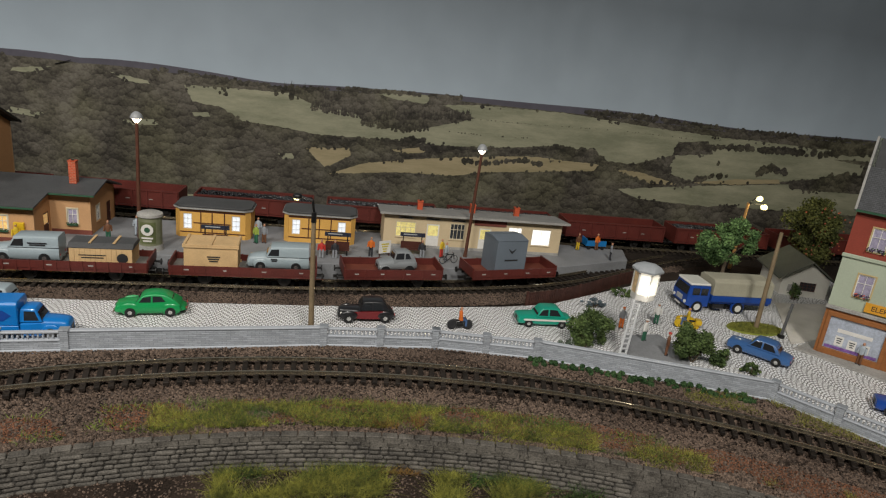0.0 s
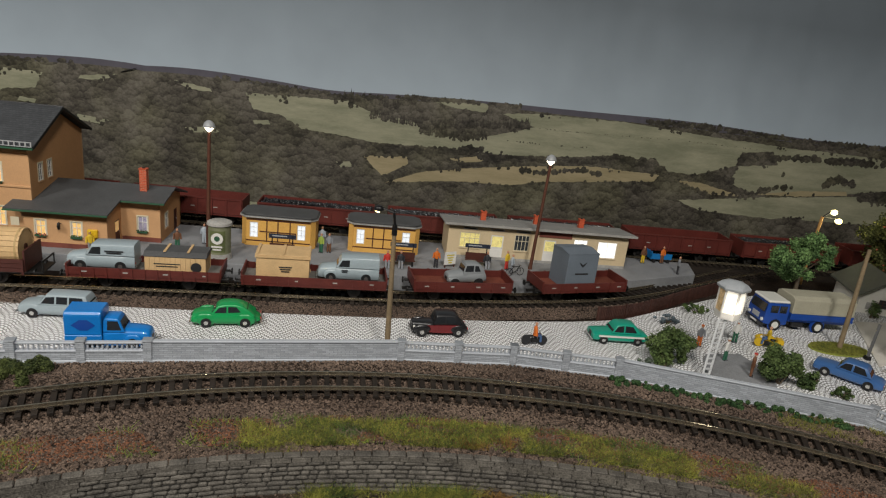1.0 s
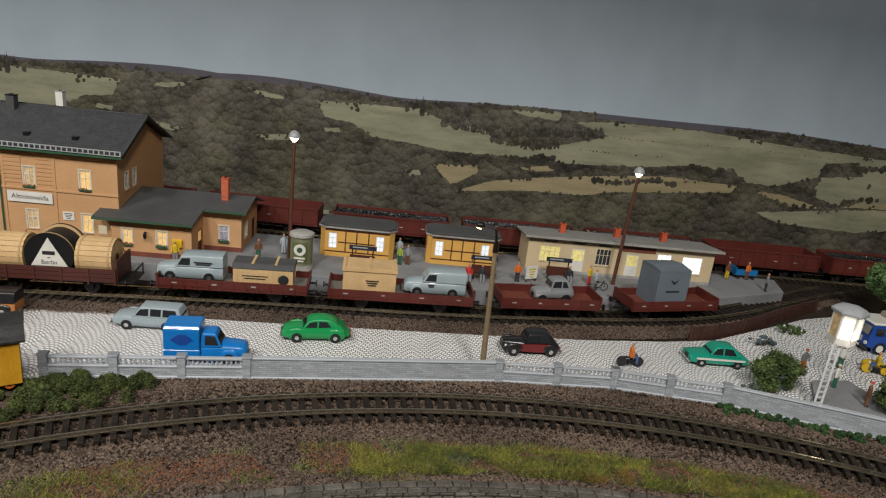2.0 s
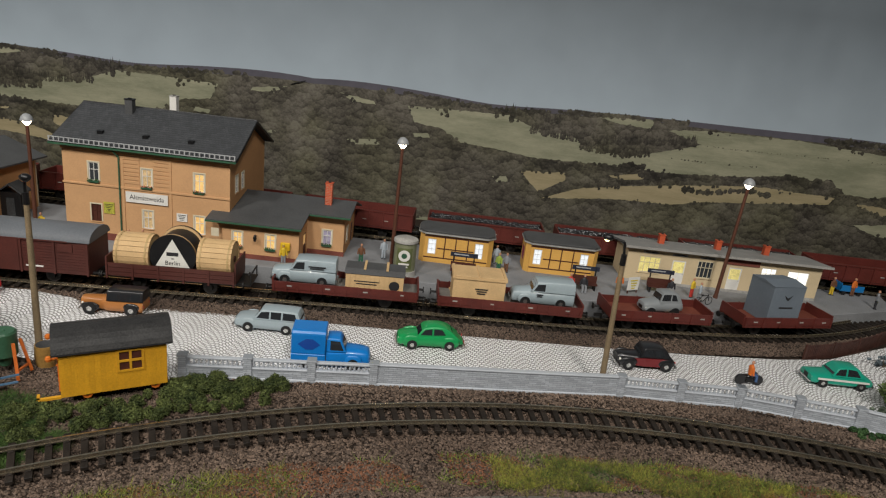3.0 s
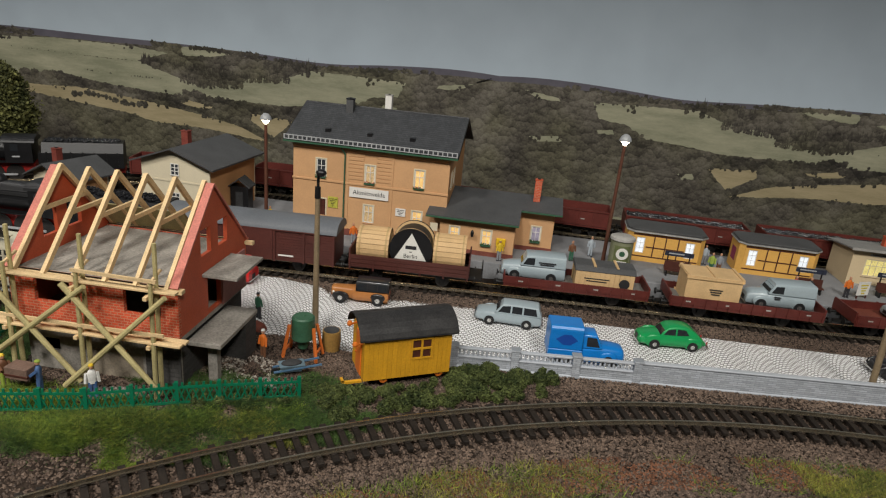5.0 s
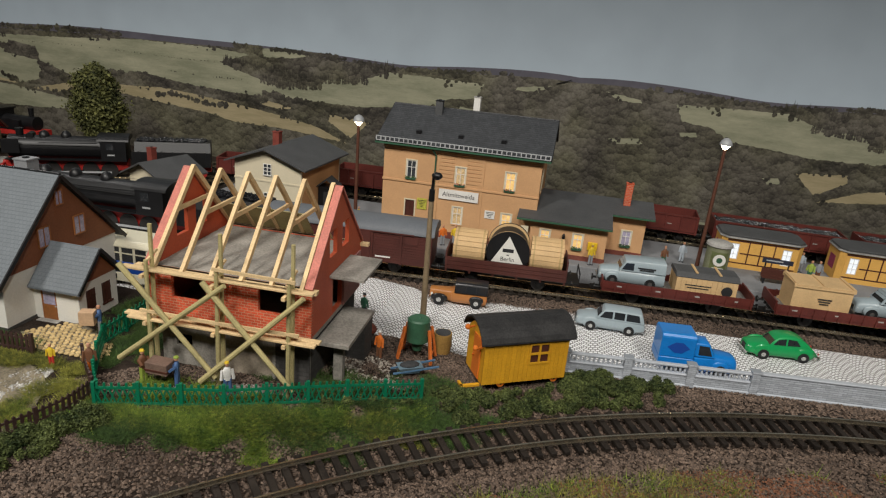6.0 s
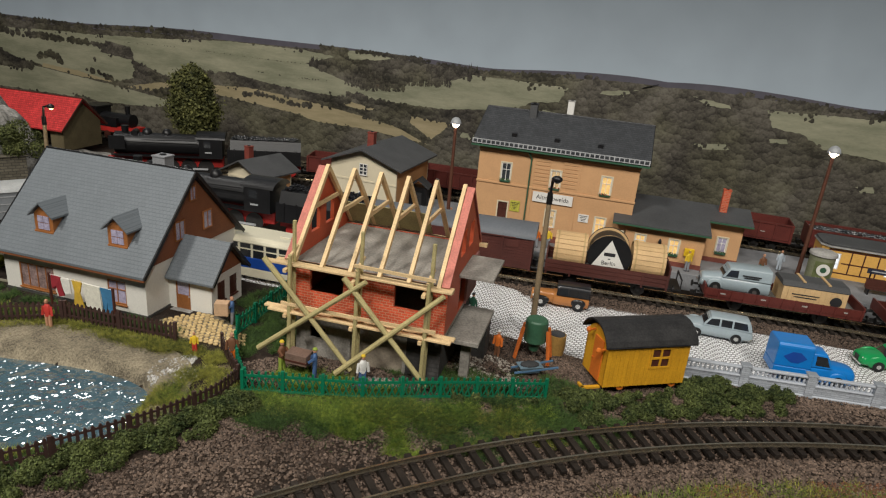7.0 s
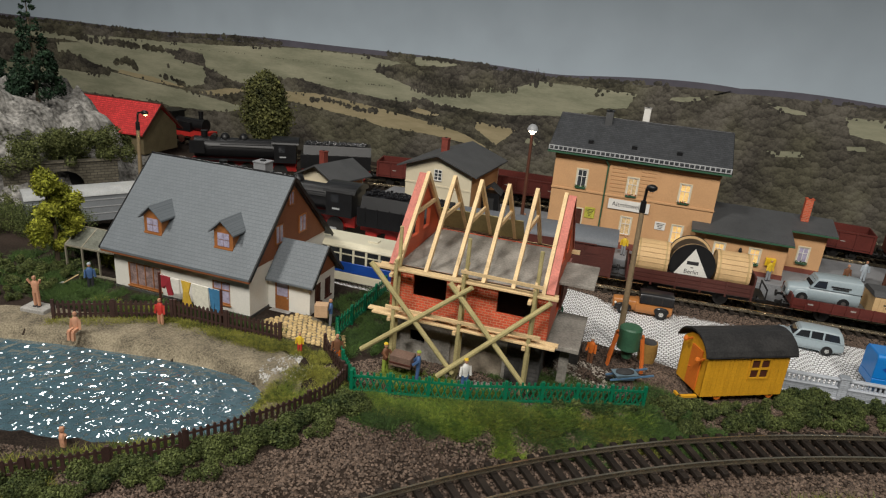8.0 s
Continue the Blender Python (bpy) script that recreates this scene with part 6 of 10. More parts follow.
def red_shed():
    th = thing("engine_shed", -1085, 598, 8, 2, "timber engine shed with a bright red tiled roof", "shed")
    W, D, H, R = 128, 60, 29, 29
    wood = mat("olive_brown_boards", (0.12, 0.095, 0.05), 0.8, var=0.2, size=10, fine=1)
    part("wall", wall_with_holes(0, W, 0, H, 1.6, [(84, 0, 26, 24)]), wood, th)
    part("wall", Shape().box(W - 1.6, W, 1.6, D, 0, H).box(0, 1.6, 1.6, D, 0, H).box(1.6, W - 1.6, D - 1.6, D, 0, H), wood, th)
    gable_end(th, "gable", W, 0, D / 2, D, H, H + 1, H + R - 2, 1.6, wood, 1)
    gable_roof(th, -4, W + 5, -6, D / 2, D + 6, H - 5, H + R, 1.5, M_redtile, M_dark_frame)


town_house()
garage()
red_shed()
# ---- vehicles ----
def paint(name, colour, rough=0.32, var=0.06):
    return mat(name, colour, rough, var=var, size=18, fine=1.0, bump=0.03, coat=0.25)


P_green, P_blue, P_navy = paint("green_enamel", (0.008, 0.27, 0.075)), paint("bright_blue_enamel", (0.006, 0.17, 0.52)), paint("deep_blue_enamel", (0.012, 0.06, 0.30))
P_teal, P_red, P_maroon = paint("teal_enamel", (0.01, 0.28, 0.19)), paint("red_enamel", (0.50, 0.02, 0.02)), paint("maroon_enamel", (0.16, 0.012, 0.015))
P_grey, P_steel_blue = paint("blue_grey_enamel", (0.30, 0.36, 0.39)), paint("grey_blue_enamel", (0.045, 0.12, 0.30))
P_black, P_white, P_orange = paint("black_enamel", (0.014, 0.014, 0.016)), paint("white_enamel", (0.68, 0.67, 0.62)), paint("orange_enamel", (0.40, 0.16, 0.045))
P_cream2, P_army = paint("cream_enamel", (0.62, 0.58, 0.44)), paint("field_grey_enamel", (0.22, 0.235, 0.245), 0.6)
M_tyre = mat("black_rubber", (0.011, 0.011, 0.012), 0.6, var=0.2, size=4, fine=0.8)
M_chrome = mat("dull_chrome", (0.62, 0.62, 0.60), 0.25, metal=0.9, var=0.08, size=4, fine=1, bump=0)
M_carglass = mat("dark_car_glass", (0.02, 0.022, 0.025), 0.08, var=0.1, size=4, fine=1, bump=0, spec=0.7)
M_tarp = mat("grey_beige_tarpaulin", (0.36, 0.34, 0.26), 0.85, var=0.1, size=14, fine=1.2, bump=0.3)
M_lampglass = mat("pale_lamp_glass", (0.75, 0.74, 0.68), 0.15, var=0.05, size=3, fine=1, bump=0)


def section(x, zb, zt, w):
    h = zt - zb
    half = [(0.80 * w, zb), (0.98 * w, zb + 0.2 * h), (w, zb + 0.5 * h), (0.93 * w, zb + 0.82 * h), (0.70 * w, zt - 0.02 * h), (0.30 * w, zt + 0.03 * h)]
    return [(x, y, z) for y, z in half] + [(x, -y, z) for y, z in half[::-1]]


def wheel(parent, x, y, r, wide, side, rim):
    w = part("wheel", Shape().rod((x, y - wide / 2, r), (x, y + wide / 2, r), r, n=16), M_tyre, parent, smooth=True)
    y2 = y + side * (wide / 2 + 0.12)
    part("rim", Shape().rod((x, y2 - 0.3 * side, r), (x, y2, r), r * (0.6 if r > 5 else 0.42), n=12), rim, w)


def rounded(points, steps=4):
    """Catmull-Rom points between the given ones."""
    p = [np.array(q, float) for q in points]
    p = [2 * p[0] - p[1]] + p + [2 * p[-1] - p[-2]]
    out = []
    for i in range(1, len(p) - 2):
        for k in range(steps):
            t = k / steps
            out.append(tuple(0.5 * (2 * p[i] + (p[i + 1] - p[i - 1]) * t + (2 * p[i - 1] - 5 * p[i] + 4 * p[i + 1] - p[i + 2]) * t * t + (3 * p[i] - p[i - 1] - 3 * p[i + 1] + p[i + 2]) * t ** 3)))
    return out + [tuple(p[-2])]


def cabin(parent, profile, wb, wt, material, windows, screens, name="cabin"):
    """Greenhouse: profile runs over the roof from front to back; windows are side quads; screens index profile segments."""
    zs = [z for _, z in profile]
    z0, z1 = min(zs), max(zs)
    half = lambda z: wb + (wt - wb) * (z - z0) / (z1 - z0)
    n = len(profile)
    line = rounded(profile)
    rings = []
    for x, z in line:
        h = max(z - z0, 0.02)
        side = [(half(z0 + f * h) * k, z0 + f * h) for f, k in ((0, 1), (0.45, 1), (0.86, 0.985), (0.95, 0.93), (1.0, 0.80))]
        rings.append([(x, a, b) for a, b in side] + [(x, -a, b) for a, b in side[::-1]])
    cab = part(name, Shape().loft(rings), material, parent, smooth=True)
    for quad in windows:
        for sd in (1, -1):
            q = [(x, sd * (half(z) + 0.10), z) for x, z in quad] + [(x, sd * (half(z) - 0.3), z) for x, z in quad]
            part("side_window", Shape().add(q, [(0, 1, 2, 3), (7, 6, 5, 4), (0, 4, 5, 1), (1, 5, 6, 2), (2, 6, 7, 3), (3, 7, 4, 0)]), M_carglass, cab)
    for i in screens:
        (xa, za), (xb, zb) = profile[i], profile[i + 1]
        d = Vector((xb - xa, 0, zb - za))
        nrm = Vector((-d.z, 0, d.x)).normalized()
        if nrm.x * ((xa + xb) / 2 - sum(x for x, _ in profile) / n) < 0:
            nrm = -nrm
        q = []
        for t, k in ((0.16, 0.86), (0.16, -0.86), (0.84, -0.84), (0.84, 0.84)):
            z = za + (zb - za) * t
            q.append(Vector((xa + (xb - xa) * t, k * half(z), z)) + nrm * 0.12)
        part("windscreen" if (xa + xb) / 2 > 0 else "rear_window", Shape().add(q + [p - nrm * 0.3 for p in q], [(0, 1, 2, 3), (7, 6, 5, 4), (0, 4, 5, 1), (1, 5, 6, 2), (2, 6, 7, 3), (3, 7, 4, 0)]), M_carglass, cab)
    return cab


def car(x, y, z, turn, label, body, cab, stations, profile, windows, screens, axles, r=3.6, track=8.0, fenders=(), rim=None, category="car", trim=None, name="car", stripe=None, wt=6.2, wb=7.8, bumper=True):
    """stations: (x, z bottom, z top, half width) from nose to tail, front towards +x."""
    th = thing(name, x, y, z, turn, label, category)
    b = part("body", Shape().loft([section(*s) for s in rounded(stations)]), body, th, smooth=True)
    for fx, fz, rx, rz in fenders:
        for sd in (1, -1):
            part("fender", Shape().ball((fx, sd * (track - 0.7), fz), rx, 1.5, rz, 12), body if trim is None else trim, b, smooth="all")
    cabin(th, profile, wb, wt, cab, windows, screens)
    for ax in axles:
        for sd in (1, -1):
            wheel(th, ax, sd * track, r, 2.2, sd, rim or M_chrome)
    x0, x1 = stations[0][0], stations[-1][0]
    for sd in (1, -1):
        part("headlight", Shape().ball((x0 - 1.4, sd * 5.2, 7.0), 0.9, 1.1, 1.1, 8), M_lampglass, th)
        part("tail_light", Shape().box(x1 - 0.2, x1 + 0.2, sd * 5.6 - 0.6, sd * 5.6 + 0.6, 5.6, 7.0), P_red, th)
    if bumper:
        part("bumper", Shape().beam((x0 + 0.6, -8, 3.6), (x0 + 0.6, 8, 3.6), 0.7, 1.2), M_chrome, th)
        part("bumper", Shape().beam((x1 - 0.6, -8, 3.6), (x1 - 0.6, 8, 3.6), 0.7, 1.2), M_chrome, th)
    part("grille", Shape().box(x0 - 0.3, x0 + 0.15, -2.6, 2.6, 4.2, 7.4), M_black, th)
    if stripe:
        for sd in (1, -1):
            part("side_stripe", Shape().box(stations[-1][0] + 4, stations[0][0] - 4, sd * 9.0 - 0.35, sd * 9.0 + 0.35, 6.2, 7.5), stripe, th)
    return th


ROUND = [(23.5, 3, 6.6, 5.5), (21.5, 2.6, 8.8, 7.6), (14, 2.4, 10.0, 8.3), (4, 2.2, 10.4, 8.8), (-8, 2.2, 10.4, 8.8), (-17, 2.6, 9.2, 8.0), (-22.5, 3.4, 6.6, 6.0), (-24, 3.8, 5.2, 4.6)]
SEDAN = [(22.5, 2.8, 7.4, 7.2), (21, 2.4, 8.6, 8.2), (8, 2.2, 9.4, 8.7), (-10, 2.2, 9.4, 8.7), (-20, 2.4, 8.6, 8.2), (-23, 3.0, 7.2, 7.2)]
car(-129, 453.5, -0.8, 188, "bright green rounded two-door saloon car with chrome bumpers", P_green, P_green, ROUND,
    [(10.0, 9.4), (6.0, 14.4), (2.4, 16.4), (-5, 16.9), (-11, 15.6), (-16, 12.4), (-20.5, 8.4)], [[(7.4, 10.8), (4.6, 14.2), (-0.6, 15.2), (-0.6, 10.8)], [(-1.8, 10.8), (-1.8, 15.2), (-7.5, 14.9), (-10.5, 11.2)]],
    [0, 4], (13.0, -13.5), fenders=((13, 5.8, 7.4, 5.0), (-13.5, 5.4, 7.6, 4.8)))
red_car = car(26.5, 458, -0.8, 186, "maroon and black vintage saloon car with round fenders", P_black, P_black, [(21, 4, 8.4, 3.6), (20, 3, 10.0, 4.4), (8, 2.6, 10.4, 6.6), (2, 2.4, 10.2, 7.8), (-14, 2.4, 10.2, 7.8), (-19, 3.0, 9.0, 6.8), (-21.5, 4, 6.5, 5.4)],
    [(5.5, 10.2), (3.5, 15.8), (1, 17.0), (-9, 17.0), (-13.5, 15.4), (-17, 10.0)], [[(4.0, 11.2), (2.6, 15.4), (-3.2, 15.8), (-3.2, 11.2)], [(-4.4, 11.2), (-4.4, 15.8), (-10, 15.4), (-12, 11.2)]], [0, 4], (14, -14),
    r=4.0, fenders=((14, 5.8, 6.8, 4.0), (-14, 5.8, 6.8, 4.0)), trim=P_black)
for sd in (1, -1):
    part("side_panel", Shape().loft([[(x, sd * (w - 0.5), 3.2), (x, sd * (w + 0.18), 3.2), (x, sd * (w + 0.18), z), (x, sd * (w - 0.5), z)] for x, w, z in ((17, 5.0, 7.6), (8, 6.7, 8.6), (2, 7.85, 9.4), (-14, 7.85, 9.4), (-18, 7.0, 8.2))]), P_maroon, red_car, "maroon side panel")
car(171, 463, -0.8, 180, "teal saloon car with a white side stripe", P_teal, P_teal, SEDAN, [(8, 9.2), (4, 15.0), (0, 16.2), (-8, 16.2), (-12, 14.8), (-16.5, 9.2)],
    [[(6.3, 10.2), (3.2, 14.4), (-1.5, 15.2), (-1.5, 10.2)], [(-2.8, 10.2), (-2.8, 15.2), (-9, 14.8), (-12.5, 10.2)]], [0, 4], (14, -14), r=3.4, stripe=P_white)
car(330, 408, 4, 133, "grey-blue saloon car with a pale door badge and roof aerial", P_steel_blue, P_steel_blue, SEDAN, [(8, 9.2), (4, 14.8), (1, 15.8), (-8, 15.8), (-11, 14.8), (-15, 9.2)],
    [[(6.3, 10.0), (3.2, 14.2), (-1.5, 14.9), (-1.5, 10.0)], [(-2.8, 10.0), (-2.8, 14.9), (-9, 14.4), (-12, 10.0)]], [0, 4], (14, -14), r=3.5)
car(-243, 452, -0.8, 181, "pale blue-grey estate car with a long roof", P_grey, P_grey, ROUND[:5] + [(-19, 2.4, 10.2, 8.6), (-23, 3.0, 9.6, 8.0), (-24, 3.8, 8.0, 7.4)],
    [(9.5, 9.8), (5.0, 15.6), (2, 16.6), (-18, 16.6), (-21.5, 15.2), (-23.2, 9.8)], [[(7.4, 10.6), (4.4, 14.8), (-1.2, 15.4), (-1.2, 10.6)], [(-2.4, 10.6), (-2.4, 15.4), (-9.5, 15.4), (-9.5, 10.6)], [(-10.7, 10.6), (-10.7, 15.4), (-19, 15.2), (-20.5, 10.6)]],
    [0, 4], (13.0, -13.5), fenders=((13, 5.6, 6.5, 4.6), (-13.5, 5.2, 6.8, 4.4)))
car(-353, 453, -0.8, 186, "orange and black vintage car with a black canvas top", P_orange, P_black, [(21, 3.6, 9.4, 3.6), (20, 3, 10.4, 4.2), (6, 2.6, 10.8, 5.6), (3, 2.4, 11, 7.6), (-18, 2.4, 11, 7.8), (-21, 3, 10.6, 7.4)],
    [(3, 10.6), (2.2, 16.4), (1, 17.8), (-19, 17.8), (-21, 16.8), (-21.5, 10.6)], [[(1.6, 11.6), (1.0, 16), (-5, 16), (-5, 11.6)], [(-6, 11.6), (-6, 16), (-12.5, 16), (-12.5, 11.6)], [(-13.5, 11.6), (-13.5, 16), (-19.5, 16), (-19.5, 11.6)]], [0],
    (14, -13.5), r=4.3, fenders=((14, 5.4, 6.4, 3.4), (-13.5, 6.2, 6.0, 3.2)), trim=P_black)
car(389, 325, 4, 145, "dark blue saloon car with a black roof beside the wall", P_navy, P_black, SEDAN, [(8, 9.2), (4, 14.8), (1, 15.8), (-8, 15.8), (-11, 14.8), (-15, 9.2)],
    [[(6.3, 10.0), (3.2, 14.2), (-1.5, 14.9), (-1.5, 10.0)], [(-2.8, 10.0), (-2.8, 14.9), (-9, 14.4), (-12, 10.0)]], [0, 4], (14, -14), r=3.5)
# red minibus beside the shell house
car(-457, 446, 4, 0, "red minibus with dark side windows", P_red, P_red, [(23, 3, 10, 7.4), (22, 2.4, 11.5, 8.6), (10, 2.2, 11.8, 9.0), (-18, 2.2, 11.8, 9.0), (-22, 2.6, 11, 8.6)],
    [(21.5, 11.4), (18, 18.0), (15, 19.4), (-18, 19.4), (-21, 18), (-21.8, 11.4)], [[(19, 12.4), (16.5, 17.4), (9, 17.8), (9, 12.4)], [(7.5, 12.4), (7.5, 17.8), (-4, 17.8), (-4, 12.4)], [(-5.5, 12.4), (-5.5, 17.8), (-18, 17.6), (-18.6, 12.4)]], [0, 4], (15, -12), r=3.6, category="minibus", name="minibus", wb=8.6, wt=7.6)


def delivery_van(x, y, z, turn, label):
    th = car(x, y, z, turn, label, P_grey, P_grey, [(25, 3.6, 8.4, 5.0), (23, 2.8, 11.0, 6.4), (12, 2.6, 12.6, 7.6), (8, 2.4, 12.8, 8.6), (-20, 2.4, 12.8, 8.8), (-23, 2.8, 12.4, 8.6)],
             [(11, 12.2), (7.2, 18.6), (4, 20.2), (-20, 20.6), (-22.6, 19.6), (-23.2, 12.2)], [[(9.0, 13.0), (6.2, 18), (0.4, 18.4), (0.4, 13.0)]], [0], (14.6, -13.0), r=3.9, fenders=((14.5, 5.8, 6.4, 4.6), (-12.5, 5.4, 6.2, 4.0)),
             category="van", name="delivery_van", wb=8.7, wt=7.8)
    th.matrix_basis = th.matrix_basis @ Matrix.Diagonal((1.01, 1.0, 1.02, 1))
    return th


def lettered(th, x, z, w, rows, y=-9.05, mt=M_ink):
    for sd in (1, -1):
        s = Shape()
        for r in range(rows):
            k = w * (1 - 0.2 * r)
            s.box(x - k / 2, x + k / 2, sd * y * -1 - 0.07, sd * y * -1 + 0.07, z - r * 1.5 - 0.45, z - r * 1.5 + 0.45)
        part("lettering", s, mt, th)


# blue pick-up with tarpaulin box
def blue_pickup():
    th = car(-191, 409.8, -0.8, 6, "bright blue pick-up van with a boxy canvas-covered bed", P_blue, P_blue, [(24.5, 3.4, 8.6, 5.2), (22, 2.6, 10.8, 6.8), (10, 2.6, 11.8, 7.8), (4, 2.6, 11.6, 8.4), (-3, 2.6, 11.4, 8.4)],
             [(9.5, 11.2), (6.0, 17.4), (4, 18.4), (-2, 18.4), (-3, 17), (-3, 11.2)], [[(7.6, 12), (5.2, 16.8), (-0.8, 17.0), (-0.8, 12)]], [0], (14, -14), r=3.8, fenders=((14, 5.6, 6.2, 4.2),), category="van", name="pickup_van")
    part("bed", Shape().box(-25, -3.4, -9.4, 9.4, 5, 9.5), P_blue, th, bevel=0.3)
    cov = part("canvas_cover", Shape().prism([(-9.3, 9.5), (9.3, 9.5), (9.3, 21), (7.6, 22.8), (-7.6, 22.8), (-9.3, 21)], "x", -25, -3.6), P_blue, th, "blue canvas cover with a dark diamond emblem", bevel=0.5)
    for sd in (1, -1):
        em = Shape().prism([(-21, 15.4), (-16, 18.4), (-11.5, 18.4), (-7, 15.4), (-11.5, 12.4), (-16, 12.4)], "y", sd * 9.35, sd * 9.5)
        part("emblem", em, P_navy, cov)
    th.matrix_basis = th.matrix_basis @ Matrix.Diagonal((1, 1, 1.19, 1))


blue_pickup()


def lorry():
    th = thing("lorry", 352, 504, 4, 180, "dark blue lorry with white cab roof and grey tarpaulin", "lorry")
    cab = part("cab", Shape().loft([[(x, y, z) for y, z in ((-13.5, 6), (13.5, 6), (13.8, 16), (12.6, 26), (-12.6, 26), (-13.8, 16))] for x in (21, 41)] + [[(x, y, z) for x, y, z in ((43.5, -12.6, 6.6), (43.5, 12.6, 6.6), (43.8, 12.8, 16), (41.5, 11.6, 25), (41.5, -11.6, 25), (43.8, -12.8, 16))]]), P_navy, th, "deep blue forward-control cab", smooth=True)
    part("cab_roof", Shape().box(20.6, 42.4, -12.9, 12.9, 25.8, 28.4), P_white, cab, "white cab roof", bevel=1.2)
    part("windscreen", Shape().add([(44.2, -11, 17), (44.2, 11, 17), (42.3, 10.4, 24.4), (42.3, -10.4, 24.4), (43.4, -11, 17), (43.4, 11, 17), (41.6, 10.4, 24.4), (41.6, -10.4, 24.4)], [(0, 1, 2, 3), (7, 6, 5, 4), (0, 4, 5, 1), (1, 5, 6, 2), (2, 6, 7, 3), (3, 7, 4, 0)]), M_carglass, cab)
    for sd in (1, -1):
        for a, b in ((32, 39.5), (23.5, 30.5)):
            part("side_window", Shape().box(a, b, sd * 13.5 - 0.25, sd * 13.5 + 0.25, 17.2, 24), M_carglass, cab)
        part("headlight", Shape().rod((43.4, sd * 10, 9.4), (44.4, sd * 10, 9.4), 1.6, n=10), M_lampglass, th)
        part("wheel_arch", Shape().rod((32, sd * 12.2, 6.2), (32, sd * 13.0, 6.2), 7.0, n=16), P_navy, cab)
    part("bumper", Shape().box(43, 45, -13.6, 13.6, 3.6, 6.6), P_black, th, bevel=0.3)
    part("number_plate", Shape().box(45, 45.2, -5, 5, 4.4, 6), P_white, th)
    part("grille", Shape().box(43.7, 44.4, -5, 5, 9, 13.6), M_steel, th)
    part("chassis", Shape().box(-44, 42, -6, 6, 6, 9), P_black, th)
    part("fuel_tank", Shape().box(2, 14, 8, 12.4, 4, 8.6).box(2, 14, -12.4, -8, 4, 8.6), P_black, th, bevel=0.5)
    part("load_bed", Shape().box(-46, 18.5, -14.2, 14.2, 11.5, 17.5).box(-46, 18.5, -12, 12, 9, 11.5), P_navy, th, "deep blue drop-side load bed", bevel=0.3)
    part("tarpaulin", Shape().prism([(-14.0, 17.4), (14.0, 17.4), (13.7, 31), (9, 33.4), (-9, 33.4), (-13.7, 31)], "x", -45.6, 18), M_tarp, th, "grey-beige tarpaulin cover", bevel=0.6)
    for ax in (32, -12):
        for sd in (1, -1):
            wheel(th, ax, sd * 12.2, 5.6, 3.6, sd, P_white)
            if ax < 0:
                part("mudguard", Shape().rod((ax, sd * 11, 6.0), (ax, sd * 12.9, 6.0), 7.0, n=16), P_navy, th)
    th.matrix_basis = th.matrix_basis @ Matrix.Diagonal((0.92, 0.95, 0.95, 1))


lorry()


def bus():
    th = thing("coach", -556, 390, 4, 1, "cream and blue single-deck coach", "bus")
    L, w = 62, 14.3
    part("body", Shape().box(-L, L, -w, w, 4, 11), P_cream2, th, "cream lower panel", bevel=0.6)
    part("waist_panel", Shape().box(-L - 0.3, L + 0.3, -w - 0.25, w + 0.25, 10.9, 19), P_navy, th, "blue waist panel", bevel=0.4)
    part("window_band", Shape().box(-L + 0.6, L - 0.6, -w + 0.5, w - 0.5, 19, 29), M_carglass, th)
    for i in range(13):
        x = -L + 1 + i * (2 * L - 2) / 12
        part("window_post", Shape().box(x - 0.8, x + 0.8, -w, w, 19, 29), P_cream2, th)
    part("window_rail", Shape().box(-L, L, -w - 0.05, w + 0.05, 24.8, 25.6), P_cream2, th)
    part("roof", Shape().prism([(-w, 28.8), (w, 28.8), (w - 0.4, 31), (w - 3.5, 33.4), (-w + 3.5, 33.4), (-w + 0.4, 31)], "x", -L, L), P_cream2, th, "cream roof", bevel=0.8)
    for ax in (38, -36):
        for sd in (1, -1):
            wheel(th, ax, sd * 12.6, 5.4, 3.6, sd, M_chrome)
    for x in (-30, 10, 42):
        part("roof_vent", Shape().box(x - 4, x + 4, -3, 3, 33.2, 34.4), P_cream2, th, bevel=0.3)


bus()


